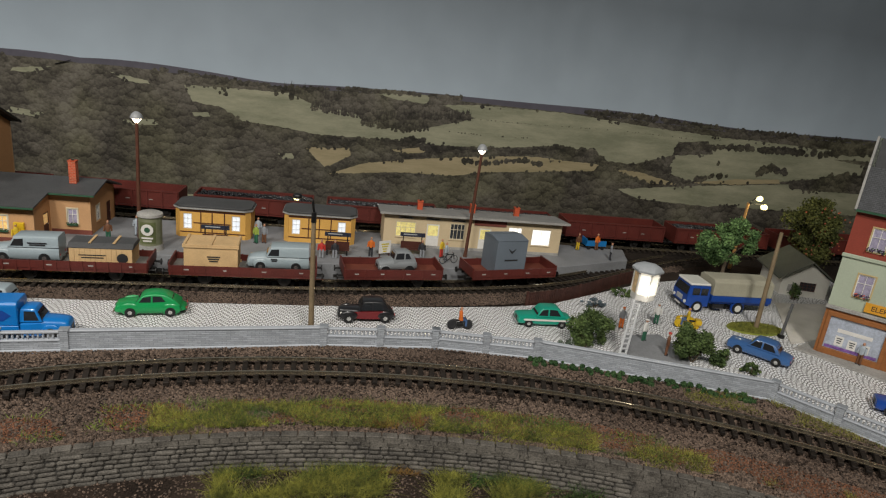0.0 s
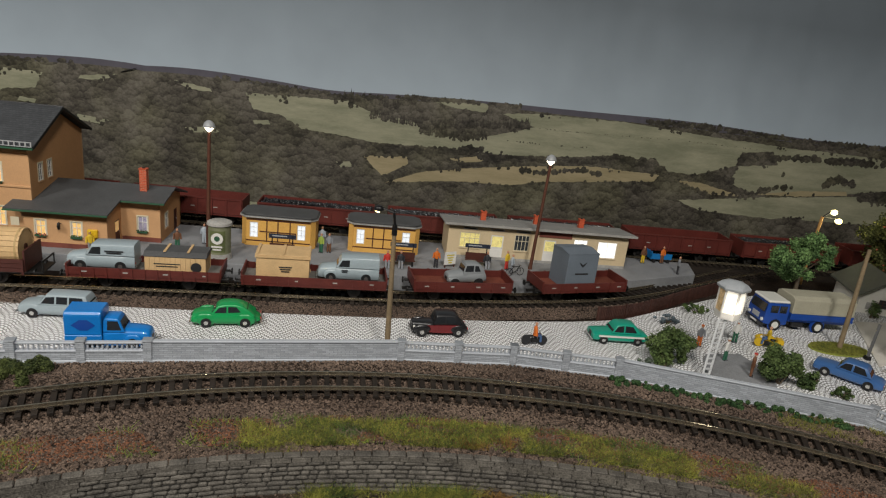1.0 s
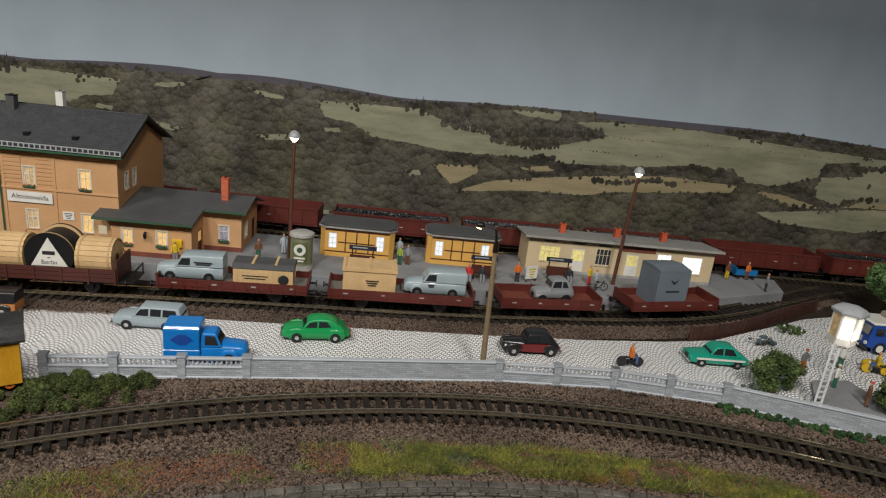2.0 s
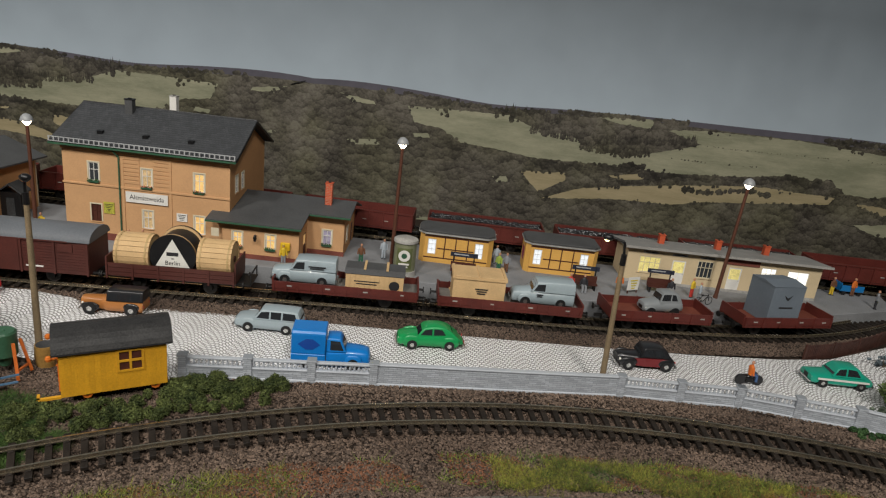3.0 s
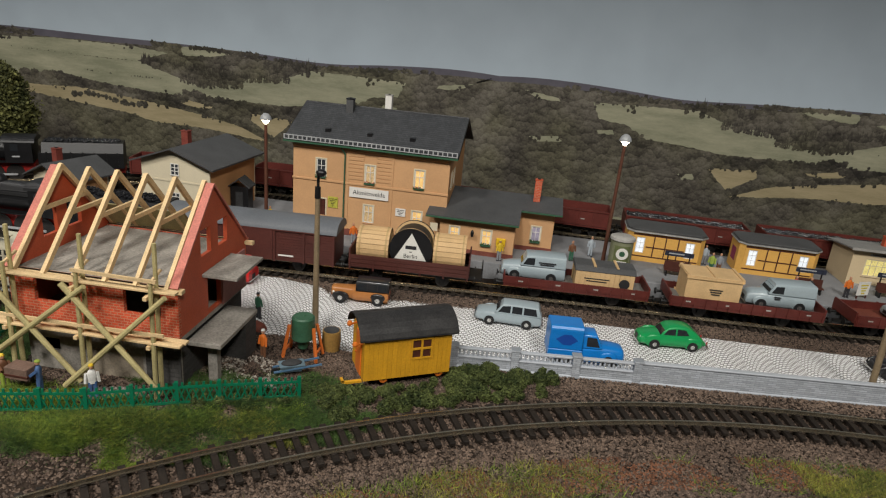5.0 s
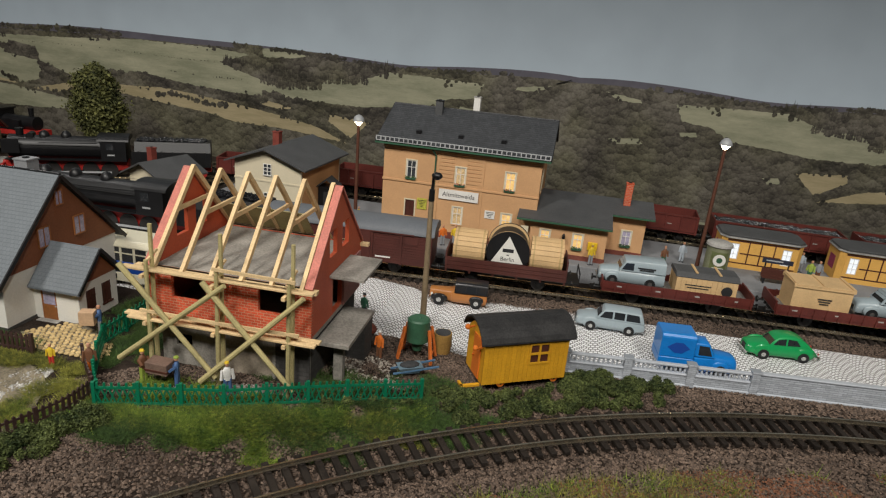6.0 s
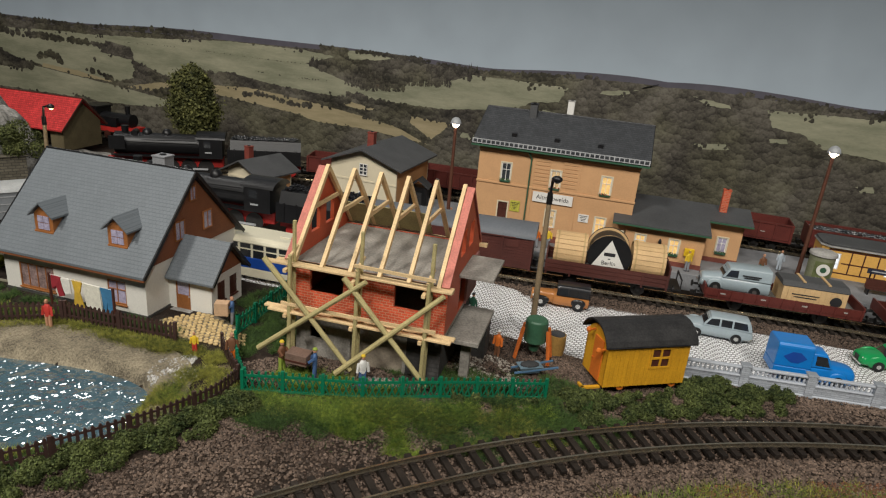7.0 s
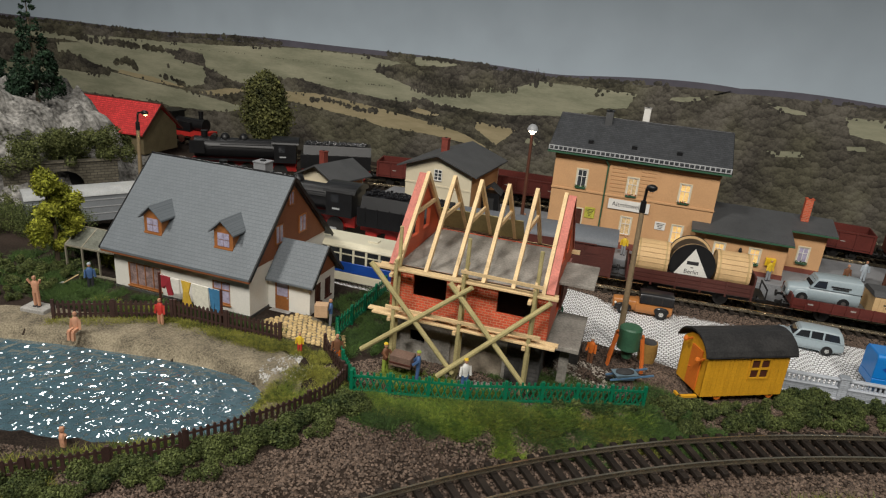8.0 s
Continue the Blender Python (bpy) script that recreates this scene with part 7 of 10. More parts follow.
def motorcycle(x, y, z, turn, label, tank, rider, sidecar=False):
    th = thing("motorcycle", x, y, z, turn, label, "motorcycle")
    for ax in (-6.5, 6.5):
        w = part("wheel", Shape().rod((ax, -0.6, 3.5), (ax, 0.6, 3.5), 3.5, n=16), M_tyre, th)
        part("rim", Shape().rod((ax, -0.75, 3.5), (ax, 0.75, 3.5), 2.2, n=10), M_chrome, w)
        part("mudguard", Shape().rod((ax, -0.9, 4.2), (ax, 0.9, 4.2), 3.7, n=12), tank, th)
    part("engine", Shape().box(-2.4, 2.4, -1.4, 1.4, 2.4, 5.6), M_black, th, bevel=0.3)
    part("fuel_tank", Shape().ball((1.5, 0, 7.6), 3.0, 1.5, 1.6, 10), tank, th, smooth="all")
    part("seat", Shape().ball((-3.6, 0, 7.4), 3.2, 1.4, 0.9, 10), M_black, th, smooth="all")
    part("fork", Shape().beam((6.5, 0, 3.5), (4.2, 0, 9.6), 1.6, 0.8), M_chrome, th)
    part("handlebar", Shape().rod((4, -3, 10), (4, 3, 10), 0.35, n=6), M_chrome, th)
    part("headlight", Shape().ball((5.6, 0, 8.8), 1, 1, 1, 8), M_lampglass, th)
    if sidecar:
        part("sidecar", Shape().ball((0, -8, 5), 8.5, 3.4, 3.4, 12), tank, th, "yellow sidecar", smooth="all")
        part("pannier", Shape().box(-11, -6, -3.5, 3.5, 5.5, 9.5), tank, th, bevel=0.4)
    figure(x, y, z + 2.6, turn + 90, "orange" if rider else "yellow", "seated toy rider figurine on the motorcycle", sit=True)


# ---- toy figurines: each one plain painted shape ----
F_COL = {}


def fig_mat(key):
    table = {"skin": (0.50, 0.26, 0.16), "orange": (0.62, 0.15, 0.02), "yellow": (0.66, 0.45, 0.03), "blue": (0.06, 0.12, 0.26), "grey": (0.24, 0.25, 0.27), "green": (0.03, 0.12, 0.07), "white": (0.66, 0.65, 0.62),
             "black": (0.03, 0.03, 0.035), "red": (0.48, 0.04, 0.03), "brown": (0.16, 0.07, 0.035), "pale": (0.40, 0.45, 0.50), "lime": (0.28, 0.36, 0.06)}
    if key not in F_COL:
        F_COL[key] = mat("toy_" + key + "_paint", table[key], 0.6, var=0.12, size=4, fine=0.8, bump=0.1)
    return F_COL[key]


def figure(x, y, z, turn, coat, label, legs="blue", hat=None, sit=False, arms="down", bare=False, size=1.0):
    s = Shape()
    if sit:
        s.beam((-1.1, 0, 6), (-1.3, -4.4, 5.6), 1.7, 1.7, 1).beam((1.1, 0, 6), (1.3, -4.4, 5.6), 1.7, 1.7, 1).beam((-1.3, -4.2, 5.8), (-1.3, -4.6, 0.6), 1.5, 1.5, 1).beam((1.3, -4.2, 5.8), (1.3, -4.6, 0.6), 1.5, 1.5, 1)
        base = 5.4
    else:
        s.rod((-1.2, 0, 0), (-1.0, 0, 9.5), 0.85, 1.15, 7, 1).rod((1.3, -0.4, 0), (1.0, 0, 9.5), 0.85, 1.15, 7, 1)
        s.box(-2.0, -0.4, -1.7, 0.7, 0, 0.7, 3).box(0.5, 2.1, -2.0, 0.5, 0, 0.7, 3)
        base = 8.8
    s.loft([[(a * math.cos(t), b * math.sin(t), base + h) for t in (2 * math.pi * i / 8 for i in range(8))] for a, b, h in ((2.0, 1.35, 0), (1.9, 1.3, 2.2), (2.5, 1.5, 5.6), (1.5, 1.1, 7.2), (0.7, 0.7, 7.8))], 0)
    cuff_z = base + 0.6
    if arms == "front":
        s.beam((-2.5, 0, base + 5.8), (-2.6, -3.2, base + 3.2), 1.2, 1.2, 0).beam((2.5, 0, base + 5.8), (2.6, -3.2, base + 3.2), 1.2, 1.2, 0)
    elif arms == "up":
        s.beam((-2.4, 0, base + 5.8), (-3.6, -0.6, base + 8.6), 1.1, 1.1, 2).beam((2.4, 0, base + 5.8), (3.6, -0.6, base + 8.6), 1.1, 1.1, 2)
    else:
        s.beam((-2.5, 0, base + 6), (-3.1, -0.6, cuff_z), 1.15, 1.15, 0).beam((2.5, 0, base + 6), (3.1, -0.9, cuff_z), 1.15, 1.15, 0)
    s.ball((0, -0.1, base + 9.4), 1.15, 1.3, 1.45, 8, 2)
    if hat:
        s.ball((0, 0, base + 10.2), 1.35, 1.5, 1.0, 8, 4)
    mats = [fig_mat("skin" if bare else coat), fig_mat(coat if bare else legs) if not bare else fig_mat("skin"), fig_mat("skin"), fig_mat("black"), fig_mat(hat or "brown")]
    ob = solid("figurine", s, mats, label, "figurine", smooth=True, group="toy figurines")
    ob.matrix_basis = pose(x * MM, y * MM, z * MM, 0, 0, turn) @ Matrix.Diagonal((size, size, size, 1))
    return ob


motorcycle(99, 446, -0.8, 5, "dark toy motorcycle with an orange-clad rider", P_black, True)
motorcycle(294, 455, 4, 160, "yellow motorcycle with sidecar and pannier", paint("taxi_yellow_enamel", (0.62, 0.40, 0.01)), False, True)


# ---- rolling stock ----
M_wagon = mat("oxide_red_wagon", (0.102, 0.020, 0.015), 0.5, var=0.2, size=14, fine=1, bump=0.12)
M_wagon_brown = mat("red_brown_wagon", (0.074, 0.021, 0.016), 0.55, var=0.2, size=14, fine=1, bump=0.12)
M_deck = mat("weathered_wagon_deck", (0.19, 0.18, 0.165), 0.85, var=0.25, size=10, fine=1, bump=0.3)
M_deck_red = mat("red_brown_wagon_deck", (0.155, 0.040, 0.023), 0.75, var=0.2, size=10, fine=1, bump=0.3)
M_under = mat("black_underframe", (0.008, 0.0075, 0.007), 0.55, var=0.3, size=8, fine=1, bump=0.1)
M_wheelsteel = mat("worn_wheel_steel", (0.03, 0.028, 0.027), 0.45, metal=0.3, var=0.2, size=5, fine=1, bump=0)
M_coal = islands(mat("shiny_coal", (0.012, 0.012, 0.014), 0.22, var=0.4, size=3, fine=0.8, bump=0.3, spec=0.6), 0.6)
M_crate = mat("pale_crate_wood", (0.58, 0.39, 0.195), 0.7, var=0.12, size=12, fine=0.9, bump=0.2)
RAIL, RAIL_MAIN = 9.0, 5.6      # rail tops of the rear tracks and of the station track


def at_x(at, length, x):
    lo, hi = 0.0, length
    up = at(length)[0].x > at(0)[0].x
    for _ in range(40):
        mid = (lo + hi) / 2
        if (at(mid)[0].x < x) == up:
            lo = mid
        else:
            hi = mid
    p, d = at(lo)
    ang = math.degrees(math.atan2(d.y, d.x))
    return p.x, p.y, ang if up else ang + 180


def running_gear(th, half, wheels, r=5.4):
    part("underframe", Shape().box(-half, half, -9, -7.6, 8, 11).box(-half, half, 7.6, 9, 8, 11).box(-half, half, -3, 3, 8.6, 10.6), M_under, th)
    for ax in wheels:
        g = part("wheelset", Shape().rod((ax, -7.6, r), (ax, -6.2, r), r, n=18).rod((ax, 6.2, r), (ax, 7.6, r), r, n=18).rod((ax, -8, r), (ax, 8, r), 0.9, n=8), M_wheelsteel, th, smooth=True)
        for sd in (1, -1):
            part("axle_box", Shape().box(ax - 2.2, ax + 2.2, sd * 9 - 0.9, sd * 9 + 0.9, 3.6, 8.4).box(ax - 5.5, ax + 5.5, sd * 9 - 0.5, sd * 9 + 0.5, 7.4, 8.4), M_under, g)
    for e in (1, -1):
        part("coupling", Shape().box(min(e * half, e * (half + 7)), max(e * half, e * (half + 7)), -1.2, 1.2, 6, 8), M_under, th)
        for sd in (1, -1):
            b = part("buffer", Shape().rod((e * half, sd * 10, 10.4), (e * (half + 4.6), sd * 10, 10.4), 1.0, n=8).rod((e * (half + 4.6), sd * 10, 10.4), (e * (half + 5.4), sd * 10, 10.4), 2.5, n=12), M_under, th)


def flat_wagon(x, length, label, side_h, deck, body, stakes, at=None):
    px, py, ang = at_x(main_at, main_len, x)
    th = thing("flat_wagon", px, py, RAIL_MAIN, ang, label, "goods wagon", "goods train wagons")
    h, w = length / 2, 15.4
    running_gear(th, h, (-h * 0.55, h * 0.55))
    part("deck", Shape().box(-h, h, -w + 1, w - 1, 11, 12.6), deck, th)
    part("sole_bar", Shape().box(-h, h, -w, -w + 1.2, 9.6, 12).box(-h, h, w - 1.2, w, 9.6, 12), body, th)
    for sd in (1, -1):
        sb = part("side_board", Shape().box(-h, h, sd * w - 0.6, sd * w + 0.6, 12, 12 + side_h), body, th)
        for i in range(stakes):
            xx = -h + 1.2 + (2 * h - 2.4) * i / (stakes - 1)
            part("stake", Shape().box(xx - 0.6, xx + 0.6, sd * (w + 0.6) - 0.5, sd * (w + 0.6) + 0.5, 10, 12.4 + side_h), body, sb)
        for i in range(4):
            xx = -h * 0.8 + i * h * 0.52
            s = Shape().box(xx, xx + 3.6, sd * (w + 0.62) - 0.08, sd * (w + 0.62) + 0.08, 12.4 + side_h * 0.3, 12.9 + side_h * 0.3 + 0.5)
            part("marking", s, M_concrete, sb)
    for e in (1, -1):
        part("end_board", Shape().box(e * h - 0.6, e * h + 0.6, -w + 0.6, w - 0.6, 12, 12 + side_h + (2 if side_h > 5 else 0)), body, th)
    return px, py, ang


def on_wagon(pose_xyz, dx, dy=0.0, z=12.7):
    px, py, ang = pose_xyz
    a = radians(ang)
    return px + dx * math.cos(a) - dy * math.sin(a), py + dx * math.sin(a) + dy * math.cos(a), RAIL_MAIN + z, ang


def crate(x, y, z, turn, L, W, H, label, lid, roof=False, panel=None):
    th = thing("crate", x, y, z, turn, label, "crate")
    n = max(6, int(L / 3.4))
    part("core", Shape().box(-L / 2 + 0.4, L / 2 - 0.4, -W / 2 + 0.4, W / 2 - 0.4, 0, H), M_crate if panel is None else panel, th)
    if panel is None:
        for i in range(n):
            a = -L / 2 + i * L / n
            for sd in (1, -1):
                part("plank", Shape().box(a + 0.08, a + L / n - 0.08, sd * W / 2 - 0.4, sd * W / 2 + 0.1, 0, H), M_crate, th)
    if roof:
        part("lid", Shape().prism([(-W / 2 - 0.8, H), (W / 2 + 0.8, H), (W / 2 + 0.8, H + 1), (W / 2 - 3, H + 3.6), (-W / 2 + 3, H + 3.6), (-W / 2 - 0.8, H + 1)], "x", -L / 2 - 0.8, L / 2 + 0.8), lid, th, bevel=0.2)
    else:
        part("lid", Shape().box(-L / 2 - 0.5, L / 2 + 0.5, -W / 2 - 0.5, W / 2 + 0.5, H, H + 1.0), lid, th, bevel=0.15)
    return th


flat = flat_wagon(-196.5, 109, "oxide-red low-sided wagon loaded with a van and a crate", 5.6, M_deck, M_wagon, 13)
v1 = delivery_van(*on_wagon(flat, -32)[:3], flat[2] + 180, "pale blue-grey panel van with dark script on its side")
lettered(v1, -9, 15.6, 13, 2)
c1 = crate(*on_wagon(flat, 21), 44, 22, 14.2, "long slatted timber crate with a dark tar-paper lid", M_felt, True)
for k in (-8, 9):
    part("lid_batten", Shape().box(k - 0.9, k + 0.9, -9.6, 9.6, 17.8, 18.5), M_crate, c1)
bars(c1, "stencil", -6, 8.8, 19, 2, -11.45, M_ink, 0.9, 2.0)
part("round_stencil", Shape().rod((15, -11.0, 6.8), (15, -11.5, 6.8), 4.0, n=18), M_ink, c1)
flat = flat_wagon(-70.5, 112, "oxide-red low-sided wagon carrying a crate and a grey van", 5.6, M_deck, M_wagon, 14)
c2 = crate(*on_wagon(flat, -25.5), 41, 24, 20.5, "large pale plywood crate with battened lid", M_crate, panel=M_crate)
for sd in (1, -1):
    part("batten", Shape().box(-21, 21, sd * 12 - 0.7, sd * 12 + 0.7, 0, 1.8).box(-21, 21, sd * 12 - 0.7, sd * 12 + 0.7, 18.9, 20.5), M_crate, c2)
part("lid_batten", Shape().box(-1, 1, -12.5, 12.5, 21.5, 22.3).box(-20.5, -18.5, -12.5, 12.5, 21.5, 22.3).box(18.5, 20.5, -12.5, 12.5, 21.5, 22.3), M_crate, c2)
bars(c2, "stencil", 2, 11.6, 10, 3, -12.1, M_ink, 0.9, 1.8)
v2 = delivery_van(*on_wagon(flat, 26.5)[:3], flat[2] + 180, "pale blue-grey panel van with a small dark emblem")
lettered(v2, 4, 10.2, 5, 2)
flat = flat_wagon(48.5, 84, "red-brown flat wagon with low sides carrying a small car", 6.4, M_deck_red, M_wagon, 6)
k = on_wagon(flat, 4, 0, 12.9)
low_car = car(*k[:3], k[3] + 186, "small field-grey open-bodied off-road car with spare wheel", P_army, P_army, [(16, 3.5, 9, 4.5), (14.5, 3, 11, 6.2), (4, 3, 13, 7.0), (-12, 3, 13, 7.4), (-16, 3.4, 10, 6.6)],
    [(4.0, 12.6), (2.4, 20.6), (1, 21.6), (-8.5, 21.6), (-12.5, 18), (-15.5, 10)], [[(2.8, 14), (1.6, 20), (-4.5, 20.2), (-4.5, 14)], [(-5.6, 14), (-5.6, 20), (-8.4, 19.6), (-10.6, 14)]], [0], (10.5, -9.5), r=3.7, track=6.6, fenders=((10.5, 5.4, 5.4, 3.2), (-9.5, 5.4, 5.2, 3.2)), rim=M_tyre, wb=6.8, wt=5.8, bumper=False)
low_car.matrix_basis = low_car.matrix_basis @ Matrix.Diagonal((1.06, 1.0, 0.84, 1))
for e in (-9, 9):
    q = on_wagon(flat, 4 + e)
    ch = thing("wheel_chock", *q, "pale timber wheel chock", "chock", "wheel chocks")
    part("wedge", Shape().prism([(-3, 0), (3, 0), (1, 2.2)], "y", -10, 10), M_timber, ch)
flat = flat_wagon(157, 84, "red-brown flat wagon with low sides carrying a grey container", 6.4, M_deck_red, M_wagon, 6)
c3 = thing("container", *on_wagon(flat, -6), "plain blue-grey box container with a horn emblem", "container")
M_cont = mat("blue_grey_container", (0.13, 0.155, 0.185), 0.6, var=0.08, size=20, fine=1, bump=0.08)
part("box", Shape().box(-15, 15, -14, 14, 0, 32), M_cont, c3, bevel=0.3)
part("roof", Shape().prism([(-14.4, 32), (14.4, 32), (0, 34)], "x", -15.4, 15.4), M_cont, c3)
bars(c3, "stencil", 0, 14, 13, 1, -14.05, M_ink, 1.5)
part("emblem", Shape().prism([(-4, 25), (0, 22.4), (4, 25), (2.2, 22), (0, 20), (-2.2, 22)], "y", -14.15, -14.02), M_ink, c3)


def spool_wagon():
    px, py, ang = at_x(main_at, main_len, -324)
    th = thing("open_wagon", px, py, RAIL_MAIN, ang, "brown open wagon with plank sides loaded with cable drums", "goods wagon", "goods train wagons")
    h, w = 46, 15.4
    running_gear(th, h, (-26, 26))
    part("deck", Shape().box(-h, h, -w + 1, w - 1, 11, 12.6), M_deck, th)
    for sd in (1, -1):
        for r in range(3):
            part("side_board", Shape().box(-h, h, sd * w - 0.6, sd * w + 0.6, 12 + r * 3.3, 15 + r * 3.3), M_wagon_brown, th)
        for i in range(6):
            x = -h + 0.8 + (2 * h - 1.6) * i / 5
            part("stake", Shape().box(x - 0.7, x + 0.7, sd * (w + 0.7) - 0.5, sd * (w + 0.7) + 0.5, 10, 22), M_wagon_brown, th)
    for e in (1, -1):
        part("end_board", Shape().box(e * h - 0.6, e * h + 0.6, -w + 0.6, w - 0.6, 12, 22 + (4 if e < 0 else 6)), M_wagon_brown, th)
    part("brake_platform", Shape().box(h, h + 11, -12, 12, 10, 11).box(h + 10, h + 10.8, -11, 11, 18, 19).box(h + 10, h + 10.8, -11, -10.2, 11, 19).box(h + 10, h + 10.8, 10.2, 11, 11, 19), M_under, th)
    base = (px, py, ang)
    for i, (dx, r, big) in enumerate(((-29, 14, False), (0.5, 16.5, True), (30, 14, False))):
        q = on_wagon(base, dx)
        sp = thing("cable_drum", *q, "large cable drum with black flange and white triangle" if big else "pale slatted wooden cable drum", "cable drum", "cable drums")
        if big:
            for sd in (1, -1):
                part("flange", Shape().rod((0, sd * 12.6, r), (0, sd * 11, r), r, n=36), M_black, sp, smooth=True)
            part("cable", Shape().rod((0, -11, r), (0, 11, r), r - 1.8, n=32), M_black, sp, smooth=True)
            part("edge_ring", Shape().rod((0, 9.4, r), (0, 10.8, r), r - 0.2, n=36).rod((0, -10.8, r), (0, -9.4, r), r - 0.2, n=36), M_crate, sp)
            tri = part("triangle_sign", Shape().prism([(-12.2, r - 8.0), (12.2, r - 8.0), (0, r + 13.2)], "y", -12.9, -12.62), P_white, sp, "white triangular sign")
            part("sign_bar", Shape().box(-4.2, 4.2, -13.0, -12.9, r + 0.4, r + 3.2), M_ink, tri)
            part("sign_dash", Shape().box(-1, 1, -13.0, -12.9, r - 2.1, r - 1.4), M_ink, tri)
            lettering(tri, "sign_text", "Berlin", 0, -13.0, r - 5.2, 4.6, M_ink)
        else:
            n = 22
            for k in range(n):
                a0, a1 = 2 * math.pi * k / n + 0.012, 2 * math.pi * (k + 1) / n - 0.012
                v = [(rr * math.cos(a), y, r + rr * math.sin(a)) for y in (-12.3, 12.3) for rr, a in ((r - 1, a0), (r, a0), (r, a1), (r - 1, a1))]
                part("stave", Shape().add(v, [(0, 1, 2, 3), (7, 6, 5, 4), (0, 4, 5, 1), (1, 5, 6, 2), (2, 6, 7, 3), (3, 7, 4, 0)]), M_crate, sp)
            for y in (-10, 10):
                part("hoop", Shape().rod((0, y - 0.6, r), (0, y + 0.6, r), r + 0.25, n=32), mat("dull_hoop", (0.42, 0.29, 0.13), 0.6), sp)
            part("head", Shape().rod((0, -11.6, r), (0, 11.6, r), r - 1.1, n=28), M_crate, sp)
            part("hub", Shape().rod((0, -12.4, r), (0, 12.4, r), 2.4, n=12), M_dark_frame, sp)
            sp.matrix_basis = sp.matrix_basis @ pose(0, 0, 0, 0, 0, 90)


spool_wagon()


def box_wagon():
    px, py, ang = at_x(main_at, main_len, -447)
    th = thing("covered_wagon", px, py, RAIL_MAIN, ang, "red-brown covered goods wagon with a grey arched roof", "goods wagon", "goods train wagons")
    h, w = 66, 15.4
    running_gear(th, h, (-36, 36))
    part("body", Shape().box(-h, h, -w, w, 10, 36), M_wagon_brown, th)
    for sd in (1, -1):
        for i in range(12):
            part("plank_line", Shape().box(-h + 0.5, h - 0.5, sd * (w + 0.12) - 0.12, sd * (w + 0.12) + 0.12, 11.2 + i * 2.1, 12.9 + i * 2.1), M_wagon_brown, th)
        for x in (-65, -42, -19, 19, 42, 65):
            part("post", Shape().box(x - 0.8, x + 0.8, sd * (w + 0.6) - 0.5, sd * (w + 0.6) + 0.5, 9.5, 36), M_wagon_brown, th)
        dr = part("sliding_door", Shape().box(-18, 18, sd * (w + 0.9) - 0.45, sd * (w + 0.9) + 0.45, 10.5, 35), M_wagon_brown, th)
        part("door_rail", Shape().box(-18, 52, sd * (w + 1.2) - 0.4, sd * (w + 1.2) + 0.4, 34.4, 35.4), M_wagon_brown, dr)
        for x in (-52, 50):
            part("vent", Shape().box(x - 5, x + 5, sd * (w + 0.5) - 0.35, sd * (w + 0.5) + 0.35, 27, 33), M_wagon_brown, th)
        part("marking", Shape().box(22, 34, sd * (w + 0.42) - 0.06, sd * (w + 0.42) + 0.06, 14, 15.2), M_white, th)
    prof = [((w + 1.6) * math.cos(a), 35 + 8.6 * math.sin(a)) for a in (math.pi * k / 14 for k in range(15))]
    part("roof", Shape().prism(prof, "x", -h - 1.5, h + 1.5), mat("grey_wagon_roof", (0.12, 0.13, 0.145), 0.6, var=0.15, size=20, fine=1, bump=0.1), th, "grey arched roof", smooth=True)


box_wagon()


def coal_wagon(label, filled):
    th = thing("hopper_wagon", 0, 0, RAIL, 0, label, "goods wagon", "rear train wagons")
    h, w = 58, 15.6
    running_gear(th, h, (-44, -28, 28, 44), 4.8)
    for sd in (1, -1):
        s = Shape().add([(-h, sd * w, 13), (h, sd * w, 13), (h, sd * w, 28), (-h, sd * w, 28), (-h, sd * (w - 1), 13), (h, sd * (w - 1), 13), (h, sd * (w - 1), 28), (-h, sd * (w - 1), 28)],
                        [(0, 1, 2, 3), (7, 6, 5, 4), (0, 4, 5, 1), (1, 5, 6, 2), (2, 6, 7, 3), (3, 7, 4, 0)])
        sd_ob = part("side", s, M_wagon, th)
        for i in range(9):
            x = -h + 1 + i * (2 * h - 2) / 8
            part("rib", Shape().box(x - 0.7, x + 0.7, sd * (w + 0.5) - 0.5, sd * (w + 0.5) + 0.5, 11, 28.4), M_wagon, sd_ob)
        part("top_rail", Shape().box(-h, h, sd * w - 0.9, sd * w + 0.9, 27.6, 29), M_wagon, sd_ob)
        for x in (-40, 8, 30):
            part("marking", Shape().box(x, x + 4, sd * (w + 0.2) - 0.12, sd * (w + 0.2) + 0.12, 19, 19.8), M_concrete, sd_ob)
    for e in (1, -1):
        part("end", Shape().box(e * h - 0.6, e * h + 0.6, -w, w, 11, 28.6), M_wagon, th)
    part("floor", Shape().box(-h, h, -w + 0.5, w - 0.5, 11, 12.4), M_wagon, th)
    if filled:
        s = Shape()
        for _ in range(620):
            x, y = rng.uniform(-h + 2, h - 2), rng.uniform(-w + 2, w - 2)
            r = rng.uniform(0.9, 1.7)
            s.ball((x, y, 25 + 2.4 * (1 - (y / w) ** 2) + rng.uniform(-0.5, 0.5)), r, r * 0.9, r * 0.8, 5)
        tagged(part("coal_load", s.box(-h + 1, h - 1, -w + 1, w - 1, 20, 25), M_coal, th), "heap of glossy black coal", kind="stuff")
    return th


